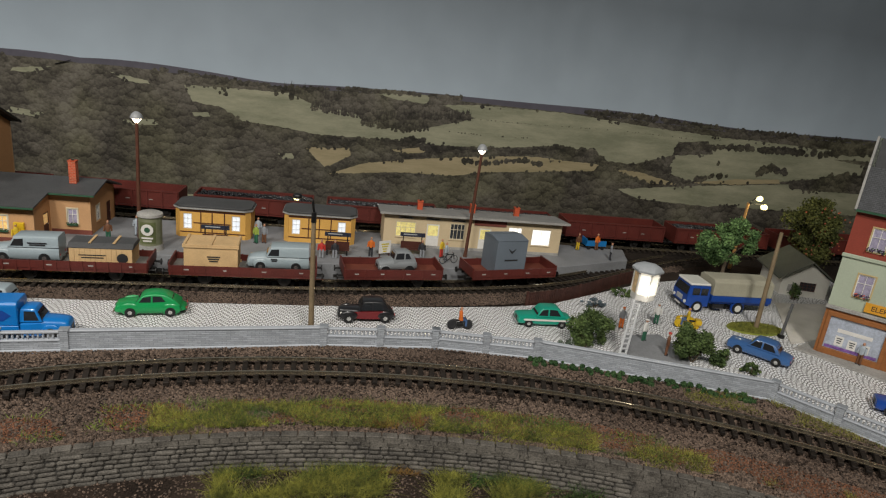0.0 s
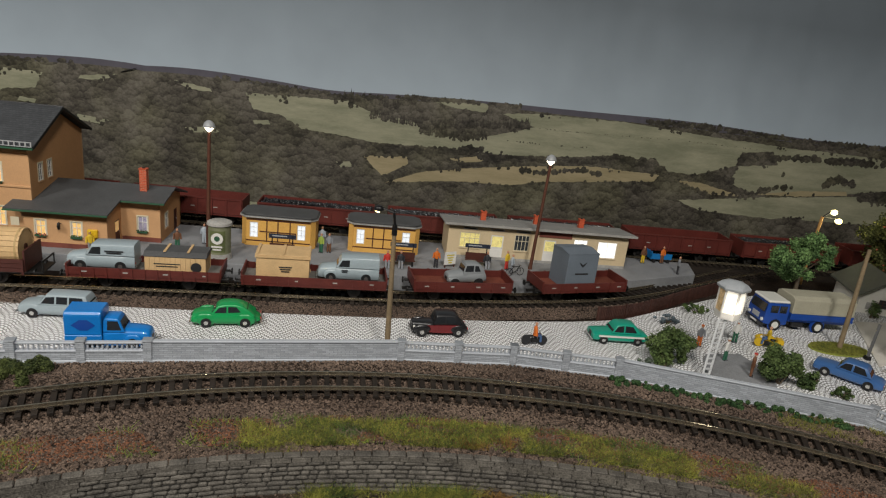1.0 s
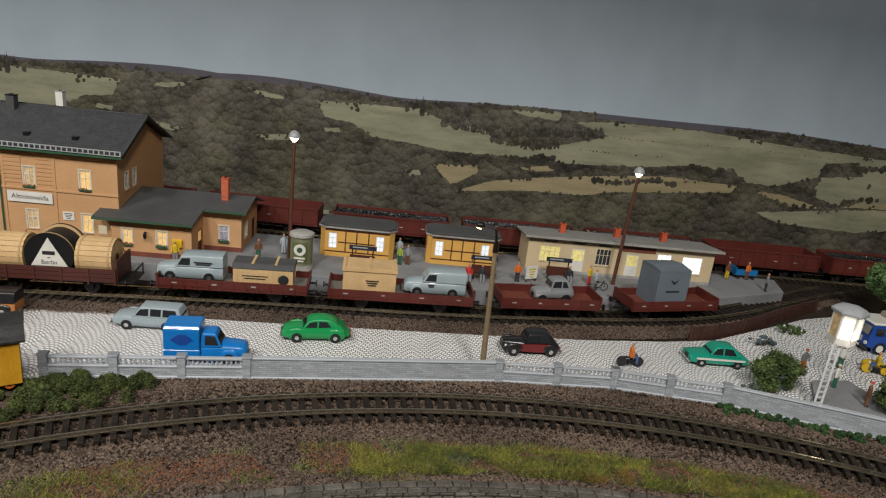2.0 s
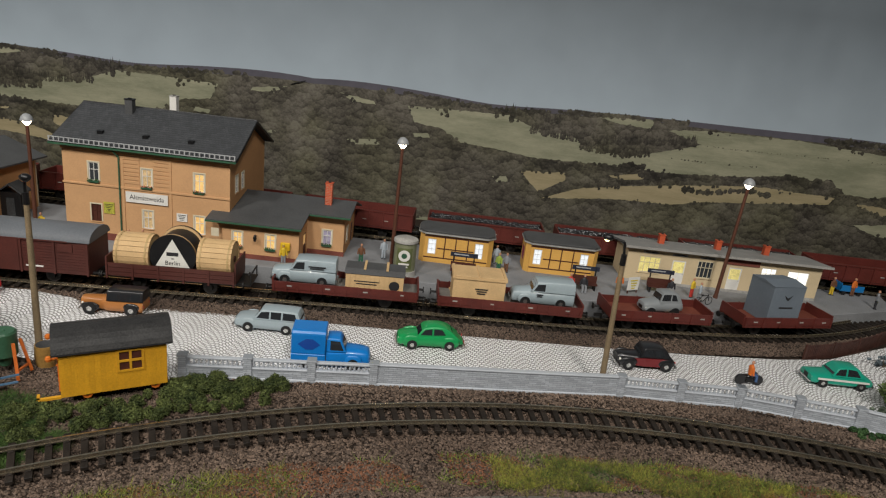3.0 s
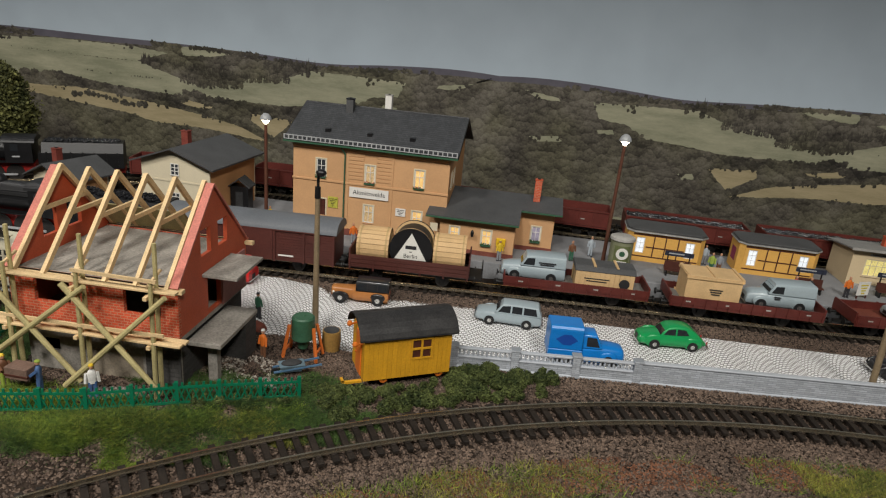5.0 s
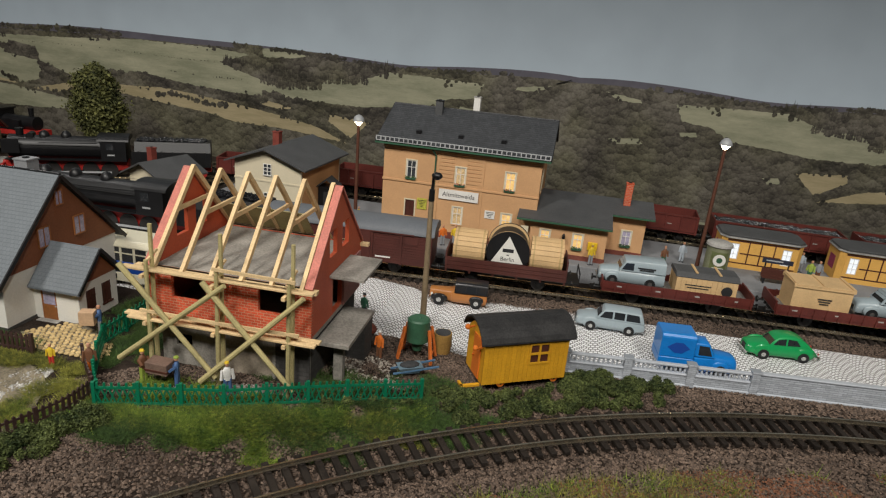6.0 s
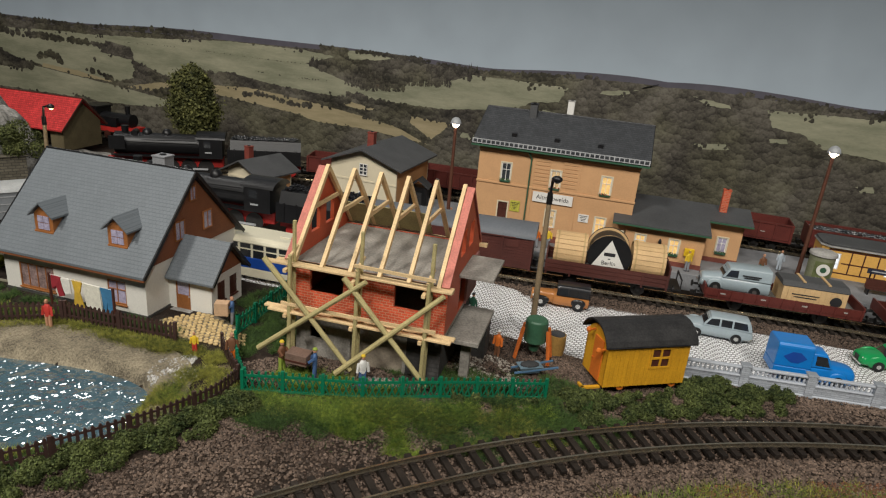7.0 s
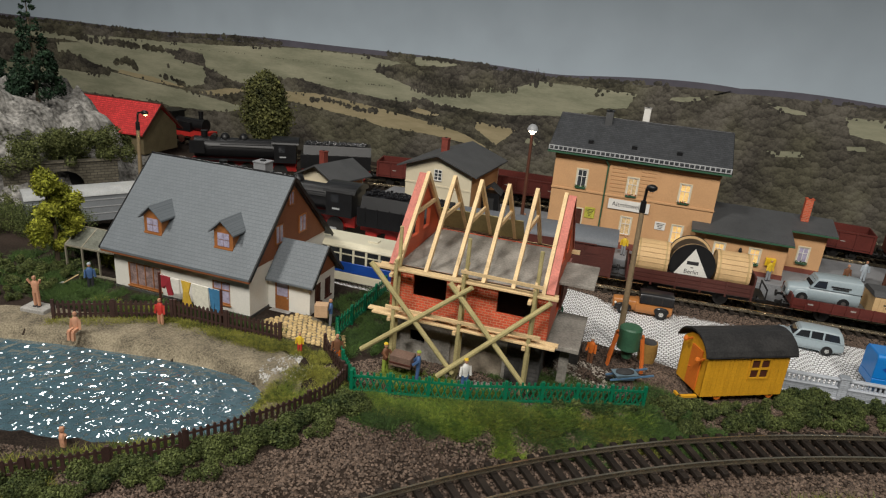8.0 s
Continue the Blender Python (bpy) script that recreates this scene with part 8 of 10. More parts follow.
def locomotive(x_at, at, length, label, back, F=78, tender=True):
    """Steam engine, chimney towards -x of its own frame."""
    px, py, ang = at_x(at, length, x_at)
    th = thing("steam_locomotive", px, py, RAIL, ang + back, label, "locomotive")
    red = mat("red_running_gear", (0.36, 0.02, 0.016), 0.5, var=0.2, size=8, fine=1)
    part("boiler", Shape().rod((-F, 0, 30.5), (8, 0, 30.5), 11.6, n=24), M_black, th, smooth=True)
    part("smokebox_door", Shape().ball((-F, 0, 30.5), 3, 10.6, 9.6, 16), M_black, th, smooth="all")
    part("chimney", Shape().rod((-F + 10, 0, 40), (-F + 10, 0, 49), 3.2, 3.8, 14), M_black, th, smooth=True)
    for x in ((-46, -26) if F < 90 else (-82, -54, -26)):
        part("dome", Shape().ball((x, 0, 41), 5.5, 5.5, 6.5, 12), M_black, th, smooth="all")
    part("feedwater_heater", Shape().rod((-F + 20, -6, 42), (-F + 20, 6, 42), 3.4, n=12), M_black, th)
    part("running_board", Shape().box(-F - 2, 10, -15, -7, 19, 20).box(-F - 2, 10, 7, 15, 19, 20), M_black, th)
    for sd in (1, -1):
        part("pipe", Shape().rod((-F + 8, sd * 11, 31), (6, sd * 11, 30), 0.7, n=6).rod((-50, sd * 10, 36), (4, sd * 10, 37), 0.5, n=6), M_black, th)
        part("handrail", Shape().rod((-F + 2, sd * 11.2, 34), (6, sd * 12.2, 34), 0.3, n=6), M_under, th)
        part("cylinder", Shape().rod((-F + 6, sd * 13, 10), (-F + 22, sd * 13, 10), 5.4, n=14), M_black, th, smooth=True)
        part("smoke_deflector", Shape().box(-F - 4, -F + 12, sd * 14 - 0.4, sd * 14 + 0.4, 26, 40), M_black, th)
    part("cab", Shape().box(8, 32, -15.2, 15.2, 19, 40).prism([(15.8 * math.cos(a), 40 + 6 * math.sin(a)) for a in (math.pi * k / 10 for k in range(11))], "x", 5, 35), M_black, th)
    for sd in (1, -1):
        part("cab_window", Shape().box(13, 20, sd * 15.3 - 0.15, sd * 15.3 + 0.15, 31, 38), M_carglass, th)
        part("number_plate", Shape().box(14, 21, sd * 15.4 - 0.1, sd * 15.4 + 0.1, 25, 26.4), M_steel, th)
    part("frame", Shape().box(-F - 4, 32, -7, 7, 8, 18), red, th)
    for x in ((-40, -22, -4, 14) if F < 90 else (-58, -40, -22, -4, 14)):
        for sd in (1, -1):
            wv = part("driving_wheel", Shape().rod((x, sd * 8.4, 8), (x, sd * 6.6, 8), 8, n=24), red, th, smooth=True)
            part("tyre", Shape().rod((x, sd * 8.5, 8), (x, sd * 8.2, 8), 8.2, n=24), M_wheelsteel, wv)
    for sd in (1, -1):
        part("coupling_rod", Shape().beam((-42, sd * 10, 6), (16, sd * 10, 6), 0.8, 1.8), M_steel, th)
        part("leading_wheel", Shape().rod((-F + 14, sd * 8, 5), (-F + 14, sd * 6.5, 5), 5, n=18), red, th)
        part("buffer", Shape().rod((-F - 6, sd * 10, 11), (-F - 11, sd * 10, 11), 2.6, n=12), red, th)
    part("buffer_beam", Shape().box(-F - 6, -F - 4, -14, 14, 8, 15), red, th)
    if tender:
        part("tender_body", Shape().box(37, 116, -15.2, 15.2, 14, 30).loft([[(x, y, z) for y, z in ((-15.2, 30), (15.2, 30), (11, 40), (-11, 40))] for x in (40, 116)]), M_black, th)
        for i in range(7):
            part("tender_rib", Shape().box(44 + i * 11, 45 + i * 11, -15.6, 15.6, 15, 31), M_black, th)
        s = Shape()
        for _ in range(260):
            s.ball((rng.uniform(42, 112), rng.uniform(-9, 9), 40.2 + rng.uniform(0, 1.4)), 1.4, 1.3, 1.1, 5)
        tagged(part("coal_load", s, M_coal, th), kind="stuff")
        part("tender_frame", Shape().box(38, 116, -8, 8, 8, 14), red, th)
        for x in (48, 66, 88, 106):
            for sd in (1, -1):
                part("tender_wheel", Shape().rod((x, sd * 8, 5.4), (x, sd * 6.5, 5.4), 5.4, n=18), red, th)
    return th


locomotive(-632, main_at, main_len, "black steam locomotive with red wheels and tender", 0, 112)
locomotive(-780, rear_at, rear_len, "black steam locomotive with bright pipework and red buffer beam", 0)
# ---- rear train: coal wagons behind the rear engine ----
def rear_train():
    full, empty = coal_wagon("oxide-red hopper wagon heaped with coal", True), coal_wagon("oxide-red empty hopper wagon with ribbed sides", False)
    lo = 0.0
    s = next(k for k in range(0, int(rear_len), 2) if rear_at(k)[0].x < -780) - 116 - 14 - 58
    i = 0
    while s > 60:
        p, d = rear_at(s)
        m = pose(p.x * MM, p.y * MM, RAIL * MM, 0, 0, math.degrees(math.atan2(d.y, d.x)) + 180)
        pick = empty if i % 3 in (0, 1) and i not in (4, 5, 6) else full
        if i == 0:
            empty.matrix_basis = m
        elif i == 4:
            full.matrix_basis = m
        else:
            copy_thing(pick, m)
        s -= 131
        i += 1


rear_train()


# ---- lamps and poles ----
M_rustpole = mat("rust_brown_mast", (0.095, 0.035, 0.02), 0.6, var=0.2, size=8, fine=1, bump=0.1)
M_woodpole = mat("tan_wooden_pole", (0.21, 0.155, 0.09), 0.75, var=0.2, size=8, fine=0.9, bump=0.25)
M_bulb = mat("lit_lamp_bulb", (1, 0.9, 0.7), 0.4, var=0, bump=0, glow=9, glow_colour=(1.0, 0.84, 0.62))
M_bulb_yellow = mat("lit_yellow_bulb", (1, 0.9, 0.5), 0.4, var=0, bump=0, glow=4, glow_colour=(1.0, 0.85, 0.35))
M_hood = mat("grey_enamel_hood", (0.30, 0.31, 0.32), 0.4, var=0.1, size=5, fine=1)


def bulb_light(parent, x, y, z, watts, colour):
    li = bpy.data.lights.new("bulb_light", "POINT")
    li.energy, li.color, li.shadow_soft_size = watts, colour, 0.002
    ob = new("bulb_light", li)
    ob.parent, ob.location = parent, (x * MM, y * MM, z * MM)


def platform_lamp(x, y, z, h, lean):
    th = thing("platform_lamp", x, y, z, 0, "tall rust-brown platform lamp with lit globe under a grey hood", "street lamp", "platform lamps")
    tx = lean * h
    part("mast", Shape().rod((0, 0, 0), (tx, 0, h), 1.75, 1.3, 10), M_rustpole, th, smooth=True)
    part("foot", Shape().rod((0, 0, 0), (0, 0, 3), 2.2, 1.8, 10), M_rustpole, th)
    g = part("glass", Shape().loft([[(tx + r * math.cos(a), r * math.sin(a), h + dz) for a in (2 * math.pi * i / 14 for i in range(14))] for r, dz in ((1.2, 0), (3.6, 3.2), (3.8, 3.8))]), M_bulb, th, "glowing lamp glass")
    part("hood", Shape().loft([[(tx + r * math.cos(a), r * math.sin(a), h + dz) for a in (2 * math.pi * i / 16 for i in range(16))] for r, dz in ((5.0, 3.7), (4.9, 4.6), (4.0, 7.0), (2.2, 8.8), (0.4, 9.4))]), M_hood, th, smooth=True)
    bulb_light(th, tx, -0.0, h - 2.5, 0.012, (1.0, 0.84, 0.62))


platform_lamp(-169, 566, 12, 106, 0.01)
platform_lamp(126, 584, 12, 102, 0.035)
platform_lamp(-472, 556, 11, 93, 0.0)


def wooden_lamp(x, y, z, h, lean, arm, label, lit, head=True):
    th = thing("street_lamp", x, y, z, 0, label, "street lamp", "wooden street lamps")
    tx, ty = lean
    part("pole", Shape().rod((0, 0, 0), (tx, ty, h), 2.1, 1.5, 10), M_woodpole, th, smooth=True)
    if head:
        part("pole_collar", Shape().rod((tx, ty, h - 2), (tx, ty, h + 5), 1.9, 1.7, 10), M_black, th)
        ax, ay = arm
        a = part("lamp_arm", Shape().rod((tx, ty, h + 4), (tx + ax * 0.15, ty + ay * 0.15, h + 13), 0.9, n=8).rod((tx + ax * 0.15, ty + ay * 0.15, h + 13), (tx + ax, ty + ay, h + 15), 0.8, n=8), M_black, th)
        part("lamp_head", Shape().ball((tx + ax * 1.25, ty + ay * 1.25, h + 14.6), 3.4, 2.6, 2.2, 12), M_black, a, smooth="all")
        part("lens", Shape().ball((tx + ax * 1.3, ty + ay * 1.3, h + 13.2), 2.1, 1.7, 1.2, 10), M_bulb_yellow if lit else M_glass, a, smooth="all")
        if lit:
            bulb_light(th, tx + ax * 1.3, ty + ay * 1.3, h + 10.5, 0.006, (1.0, 0.85, 0.5))
    return th


wooden_lamp(-13, 416, -0.8, 89, (-2, 2), (-9, 1), "wooden pole street lamp with black arm, standing by the wall", True)
wooden_lamp(-364, 384, 5, 90, (-1, 2), (2.5, -3), "wooden pole street lamp with black lamp head", False)
wooden_lamp(363, 461, 4, 86, (2, 4), (0, 0), "leaning bare wooden pole on a grass island", False, False)
wooden_lamp(-800, 432, 8, 75, (1, 1), (9, -2), "wooden pole street lamp with a black arm beside the tunnel", True)


def double_lamp():
    th = thing("street_lamp", 436, 622, 4, 0, "tan street lamp mast with two lit yellow globes", "street lamp")
    part("pole", Shape().rod((0, 0, 0), (3, 0, 76), 2.0, 1.4, 10), mat("ochre_mast", (0.45, 0.24, 0.08), 0.7, var=0.15, size=8, fine=1), th, smooth=True)
    for x, z in ((12, 82), (20, 73)):
        a = part("lamp_arm", Shape().rod((3, 0, 75), (x, -2, z + 3), 0.7, n=8), M_black, th)
        part("globe", Shape().ball((x + 1, -2, z), 3.6, 3.6, 3.0, 12), M_bulb_yellow, a, smooth="all")
        bulb_light(th, x + 1, -8, z - 4, 0.008, (1.0, 0.85, 0.45))


double_lamp()


def signal_tower():
    th = thing("watch_tower", 214, 401, 4, 0, "small white lit watch cabin raised on a pale lattice ladder mast", "watch tower")
    lat = Shape()
    for sd in (-2.4, 2.4):
        lat.beam((sd, 0, 0), (sd + 9, 11, 44), 1.4, 1.6)
    for i in range(11):
        t = i / 11
        lat.beam((-2.4 + 9 * t, 11 * t, 2 + 40 * t), (2.4 + 9 * t, 11 * t, 2 + 40 * t), 1.3, 1.0)
    part("ladder_mast", lat, mat("pale_grey_lattice", (0.50, 0.51, 0.52), 0.5, var=0.1, size=6, fine=1), th)
    cx, cy = 13, 14
    hexa = lambda r: [(cx + r * math.cos(math.pi / 6 + math.pi / 3 * k), cy + r * math.sin(math.pi / 6 + math.pi / 3 * k)) for k in range(6)]
    part("cabin_base", Shape().prism(hexa(8.8), "z", 41, 46), M_white, th, bevel=0.3)
    for k in range(6):
        (xa, ya), (xb, yb) = hexa(8.6)[k], hexa(8.6)[(k + 1) % 6]
        part("post", Shape().rod((xa, ya, 46), (xa, ya, 63), 0.9, n=6), M_white, th)
        part("pane", Shape().beam((xa, ya, 54.5), (xb, yb, 54.5), 0.4, 17), mat("lit_cabin_pane", (1, 0.95, 0.85), 0.4, var=0.1, size=4, fine=1, bump=0, glow=0.62, glow_colour=(1.0, 0.9, 0.72)) if k in (3, 4) else M_lit_dim, th)
    part("roof", Shape().loft([[(cx + r * math.cos(math.pi / 6 + math.pi / 3 * k), cy + r * math.sin(math.pi / 6 + math.pi / 3 * k), z) for k in range(6)] for r, z in ((11.2, 63), (11.5, 64.6), (8.8, 67.2), (2.5, 68.6))]), mat("grey_cabin_roof", (0.36, 0.38, 0.40), 0.5, var=0.1, size=9, fine=1), th, smooth=True)
    bulb_light(th, cx, cy - 13, 50, 0.003, (1.0, 0.92, 0.75))


signal_tower()


def black_post():
    th = thing("barrier_post", 375, 444, 4, 0, "black leaning barrier bar on a short stand", "barrier")
    part("bar", Shape().beam((0, 0, 2), (9, 8, 28), 2.2, 2.2), M_black, th)
    part("stand", Shape().box(-2, 2, -2, 2, 0, 3), M_black, th)


black_post()


# ---- plants ----
def leaf_mesh(name, spots, count, size, material, skin=0.55):
    """Many small leaves gathered round clump centres: spots are (x, y, z, radius)."""
    spots = np.array(spots, float)
    w = spots[:, 3] ** 2
    pick = nrg.choice(len(spots), count, p=w / w.sum())
    d = nrg.normal(size=(count, 3))
    d /= np.linalg.norm(d, axis=1)[:, None]
    rad = spots[pick, 3] * (skin + (1 - skin) * nrg.random(count)) * (1 + 0.12 * nrg.normal(size=count))
    c = spots[pick, :3] + d * rad[:, None]
    a = nrg.normal(size=(count, 3))
    a /= np.linalg.norm(a, axis=1)[:, None]
    b = np.cross(a, d + 0.4 * nrg.normal(size=(count, 3)))
    b /= np.linalg.norm(b, axis=1)[:, None] + 1e-9
    s = size * (0.6 + 0.8 * nrg.random(count))[:, None]
    v = np.stack([c - a * s, c + b * s * 0.6, c + a * s, c - b * s * 0.6], 1).reshape(-1, 3) * MM
    me = bpy.data.meshes.new(name)
    me.from_pydata(v.tolist(), [], (np.arange(count * 4).reshape(-1, 4)).tolist())
    me.materials.append(material)
    return me


def leaf_mat(name, dark, light):
    return islands(mat(name, dark, 0.75, var=0.3, size=14, fine=2, bump=0, other=light, spec=0.25), 0.45)


L_bush, L_tree = leaf_mat("bush_leaves", (0.042, 0.078, 0.026), (0.125, 0.175, 0.055)), leaf_mat("tree_leaves", (0.07, 0.155, 0.055), (0.21, 0.34, 0.12))
L_lime, L_apple = leaf_mat("lime_leaves", (0.15, 0.17, 0.012), (0.36, 0.37, 0.045)), leaf_mat("apple_leaves", (0.05, 0.07, 0.02), (0.13, 0.13, 0.035))
L_hedge, L_pine = leaf_mat("hedge_foam", (0.028, 0.046, 0.014), (0.125, 0.15, 0.045)), leaf_mat("spruce_needles", (0.010, 0.028, 0.016), (0.03, 0.06, 0.03))
L_dark = leaf_mat("poplar_leaves", (0.014, 0.022, 0.008), (0.17, 0.17, 0.055))
M_bark = mat("grey_brown_bark", (0.10, 0.075, 0.05), 0.9, var=0.3, size=5, fine=0.8, bump=0.6)
M_applefruit = mat("red_apples", (0.30, 0.07, 0.025), 0.4, var=0.2, size=3, fine=1)


def tree(x, y, z, h, crown, count, leaf, leaves, label, trunk_r=2.0, branch=7, name="tree", category="tree"):
    """crown: clumps (dx, dy, dz, r) above the foot."""
    th = thing(name, x, y, z, rng.uniform(0, 20), label, category)
    s = Shape().rod((0, 0, -1), (0.5, 0.3, h * 0.5), trunk_r, trunk_r * 0.65, 8).rod((0.5, 0.3, h * 0.5), (0.2, 0, h * 0.85), trunk_r * 0.65, trunk_r * 0.25, 8)
    for k in range(branch):
        c = crown[k % len(crown)]
        s.rod((0.4, 0.2, h * rng.uniform(0.3, 0.6)), (c[0] * 0.8, c[1] * 0.8, c[2]), trunk_r * 0.35, trunk_r * 0.12, 6)
    part("trunk", s, M_bark, th, smooth=True)
    part("crown", leaf_mesh("crown", crown, count, leaf, leaves, 0.4), None, th)
    return th


def blob(n, rx, ry, z0, z1, r):
    out = []
    for _ in range(n):
        a, q = rng.uniform(0, 6.28), math.sqrt(rng.random())
        t = rng.random()
        k = math.sin(math.pi * (0.15 + 0.75 * t))
        out.append((rx * q * k * math.cos(a), ry * q * k * math.sin(a), z0 + (z1 - z0) * t, r * rng.uniform(0.6, 1.15)))
    return out


tree(396, 574, 0.5, 74, blob(26, 34, 20, 26, 70, 8), 17000, 1.2, L_tree, "bright green broadleaf model tree with clumped foliage", 2.2)
ap = tree(520, 610, 0.5, 90, blob(30, 34, 24, 30, 88, 12), 14000, 1.4, L_apple, "olive-green apple tree dotted with red fruit", 2.6)
fr = Shape()
for _ in range(55):
    a, b = rng.uniform(0, 6.28), rng.uniform(0.1, 1)
    fr.ball((34 * b * math.cos(a), -24 * abs(b * math.sin(a)) - 6, rng.uniform(35, 88)), 1.0, 1.0, 1.0, 6)
tagged(part("fruit", fr, M_applefruit, ap), kind="stuff")
tree(-826, 668, 8, 112, [(rng.gauss(0, 6) * k, rng.gauss(0, 6) * k, 26 + 76 * t, 6 + 17 * k) for t, k in ((i / 26, math.sin(math.pi * (0.12 + 0.80 * i / 26))) for i in range(27))], 46000, 1.9, L_dark, "tall dark green oval tree with pale tips", 3.0)
tree(-739, 290, 11, 70, blob(34, 17, 15, 16, 66, 6.5), 24000, 0.95, L_lime, "yellow-green airy broadleaf tree in the garden", 1.8)


def bush(x, y, z, rx, ry, h, count, leaves, label, size=0.95):
    th = thing("bush", x, y, z, 0, label, "bush")
    for _ in range(4):
        part("stem", Shape().rod((rng.uniform(-2, 2), rng.uniform(-2, 2), -1), (rng.uniform(-rx, rx) * 0.6, rng.uniform(-ry, ry) * 0.6, h * 0.7), 0.7, 0.25, 5), M_bark, th)
    part("crown", leaf_mesh("crown", blob(18, rx, ry, h * 0.12, h * 0.9, h * 0.2), count, size, leaves), None, th)


bush(198, 425, 0, 15, 9, 33, 8000, L_bush, "dense dark green bush beside the street wall")
bush(191, 420, 0, 9, 7, 20, 1500, L_bush, "dense dark green bush beside the street wall")
bush(267, 397, 4, 18, 10, 28, 9000, L_bush, "dense dark green bush behind the street wall")
bush(286, 391, 4, 8, 6, 15, 1200, L_bush, "low dark green bush behind the street wall")
bush(304, 380, 4, 10, 5, 8, 900, L_bush, "small flattened shrub behind the street wall")
bush(179, 421, -0.8, 13, 5, 6, 900, leaf_mat("grey_green_leaves", (0.09, 0.12, 0.09), (0.17, 0.21, 0.15)), "low grey-green ground cover at the wall")
bush(228, 498, 1.5, 13, 5, 8, 900, leaf_mat("blue_grey_leaves", (0.10, 0.13, 0.15), (0.20, 0.25, 0.28)), "blue-grey low plants along the dark fence")
bush(268, 522, 3, 16, 7, 9, 1100, L_bush, "low green plants along the dark fence")
bush(453, 536, 4, 4, 4, 19, 700, L_bush, "small dark conifer beside the garage")


def hedge(name, line, half, h, count, leaves, label, size=0.52):
    """Foam clumps pushed together: lumps of uneven size with dark gaps between them."""
    at, length = spread_of(line)
    spots = []
    for k in range(int(length / 3.6)):
        p, d = at(k * 3.6 + rng.uniform(-1.4, 1.4))
        for _ in range(2):
            o = rng.uniform(-half, half)
            x, y = p.x - d.y * o, p.y + d.x * o
            r = h * rng.uniform(0.2, 0.52)
            spots.append((x, y, gz(x, y) + max(0.5 * r, (h - r) * rng.uniform(0.25, 1.0) * (1 - 0.5 * (o / half) ** 2)), r))
    me = leaf_mesh(name, spots, count, size, leaves, 0.86)
    return tagged(new(name, me), label, "hedge", "", "stuff")


hedge("hedge", [(-330, 306), (-298, 322), (-268, 337), (-240, 351), (-217, 363), (-207, 369)], 11, 9, 70000, L_hedge, "dark green clumpy foam hedge below the site hut")
hedge("hedge", [(-268, 352), (-256, 360), (-240, 366)], 7, 8.5, 16000, L_hedge, "dark green clumpy foam hedge at the end of the wall")
hedge("hedge", [(-604, 84), (-556, 128), (-522, 160), (-500, 190), (-484, 222), (-476, 236)], 9, 9.5, 76000, L_hedge, "dark green clumpy foam hedge outside the garden fence")
hedge("ground_cover", [(-330, 310), (-365, 300), (-395, 280)], 8, 5, 8000, L_hedge, "low dark green foam scatter")
hedge("ground_cover", [(140, 389), (200, 370), (262, 351), (288, 342)], 5, 4.4, 26000, leaf_mat("bright_green_foam", (0.028, 0.075, 0.028), (0.07, 0.135, 0.045)), "dark green foam strip along the foot of the wall")
hedge("garden_plants", [(-760, 250), (-735, 246), (-705, 252)], 12, 7, 16000, L_hedge, "dark green clumps of garden plants")

# ---- turf ----
def patch(cx, cy, rx, ry, lift=0.0):
    def where():
        a, q = rng.uniform(0, 6.28), math.sqrt(rng.random())
        x, y = cx + rx * q * math.cos(a), cy + ry * q * math.sin(a)
        if noise.noise((x / 12, y / 12, 5)) < -0.25 * (1.3 - q):
            return None
        return x, y, gz(x, y) + lift
    return where


def arc_patch(a0, a1, r0, r1, thr, seed):
    def where():
        a, r = radians(rng.uniform(a0, a1)), rng.uniform(r0, r1)
        x, y = CX + r * math.sin(a), CY + r * math.cos(a)
        if noise.noise((x / 30, y / 16, seed)) < thr:
            return None
        return x, y, gz(x, y)
    return where




def on_wall_top():
    a, r = radians(rng.uniform(-30, 31)), rng.uniform(535.5, 549)
    return CX + r * math.sin(a), CY + r * math.cos(a), 3.3 + 0.09 * (r - 535)


def grass_on_top():
    x, y, z = on_wall_top()
    return (x, y, z) if noise.noise((x / 26, y / 14, 2)) > 0.0 and -90 < x < 190 else None


pebbles("ballast", 14000, on_wall_top, (0.55, 1.2), M_ballast, "brown crushed stone behind the coping of the wall")
turf("grass", 9000, grass_on_top, (1.4, 3.6), M_grass, "yellow-green static grass over the coping")
turf("grass", 9000, arc_patch(-9.5, 20, 541, 570, 0.02, 12), (1.8, 4.0), M_grass_dark, "dark green static grass above the retaining wall")
turf("grass", 12000, arc_patch(-40, 20, 541, 572, 0.08, 14), (1.8, 4.0), M_grass_fresh, "fresh green static grass above the retaining wall")
turf("grass", 34000, arc_patch(-9.5, 16, 541, 567, -0.06, 2), (1.4, 3.6), M_grass, "yellow-green static grass above the retaining wall")
turf("grass", 7000, arc_patch(-40, -20, 541, 572, -0.05, 3), (2.0, 4.6), M_grass, "bright green static grass beside the track")
turf("grass", 7000, arc_patch(17, 30, 540, 560, 0.0, 4), (1.8, 4.0), M_grass, "yellow-green static grass tufts on the bank")
turf("grass", 16000, arc_patch(-6, 13, 508, 529, -0.05, 6), (3.0, 7.5), M_grass, "tall yellow-green grass below the retaining wall")
turf("grass", 3500, arc_patch(-5, 20, 522, 531, 0.05, 8), (4.0, 9.0), M_grass_dark, "dark green creepers at the retaining wall")
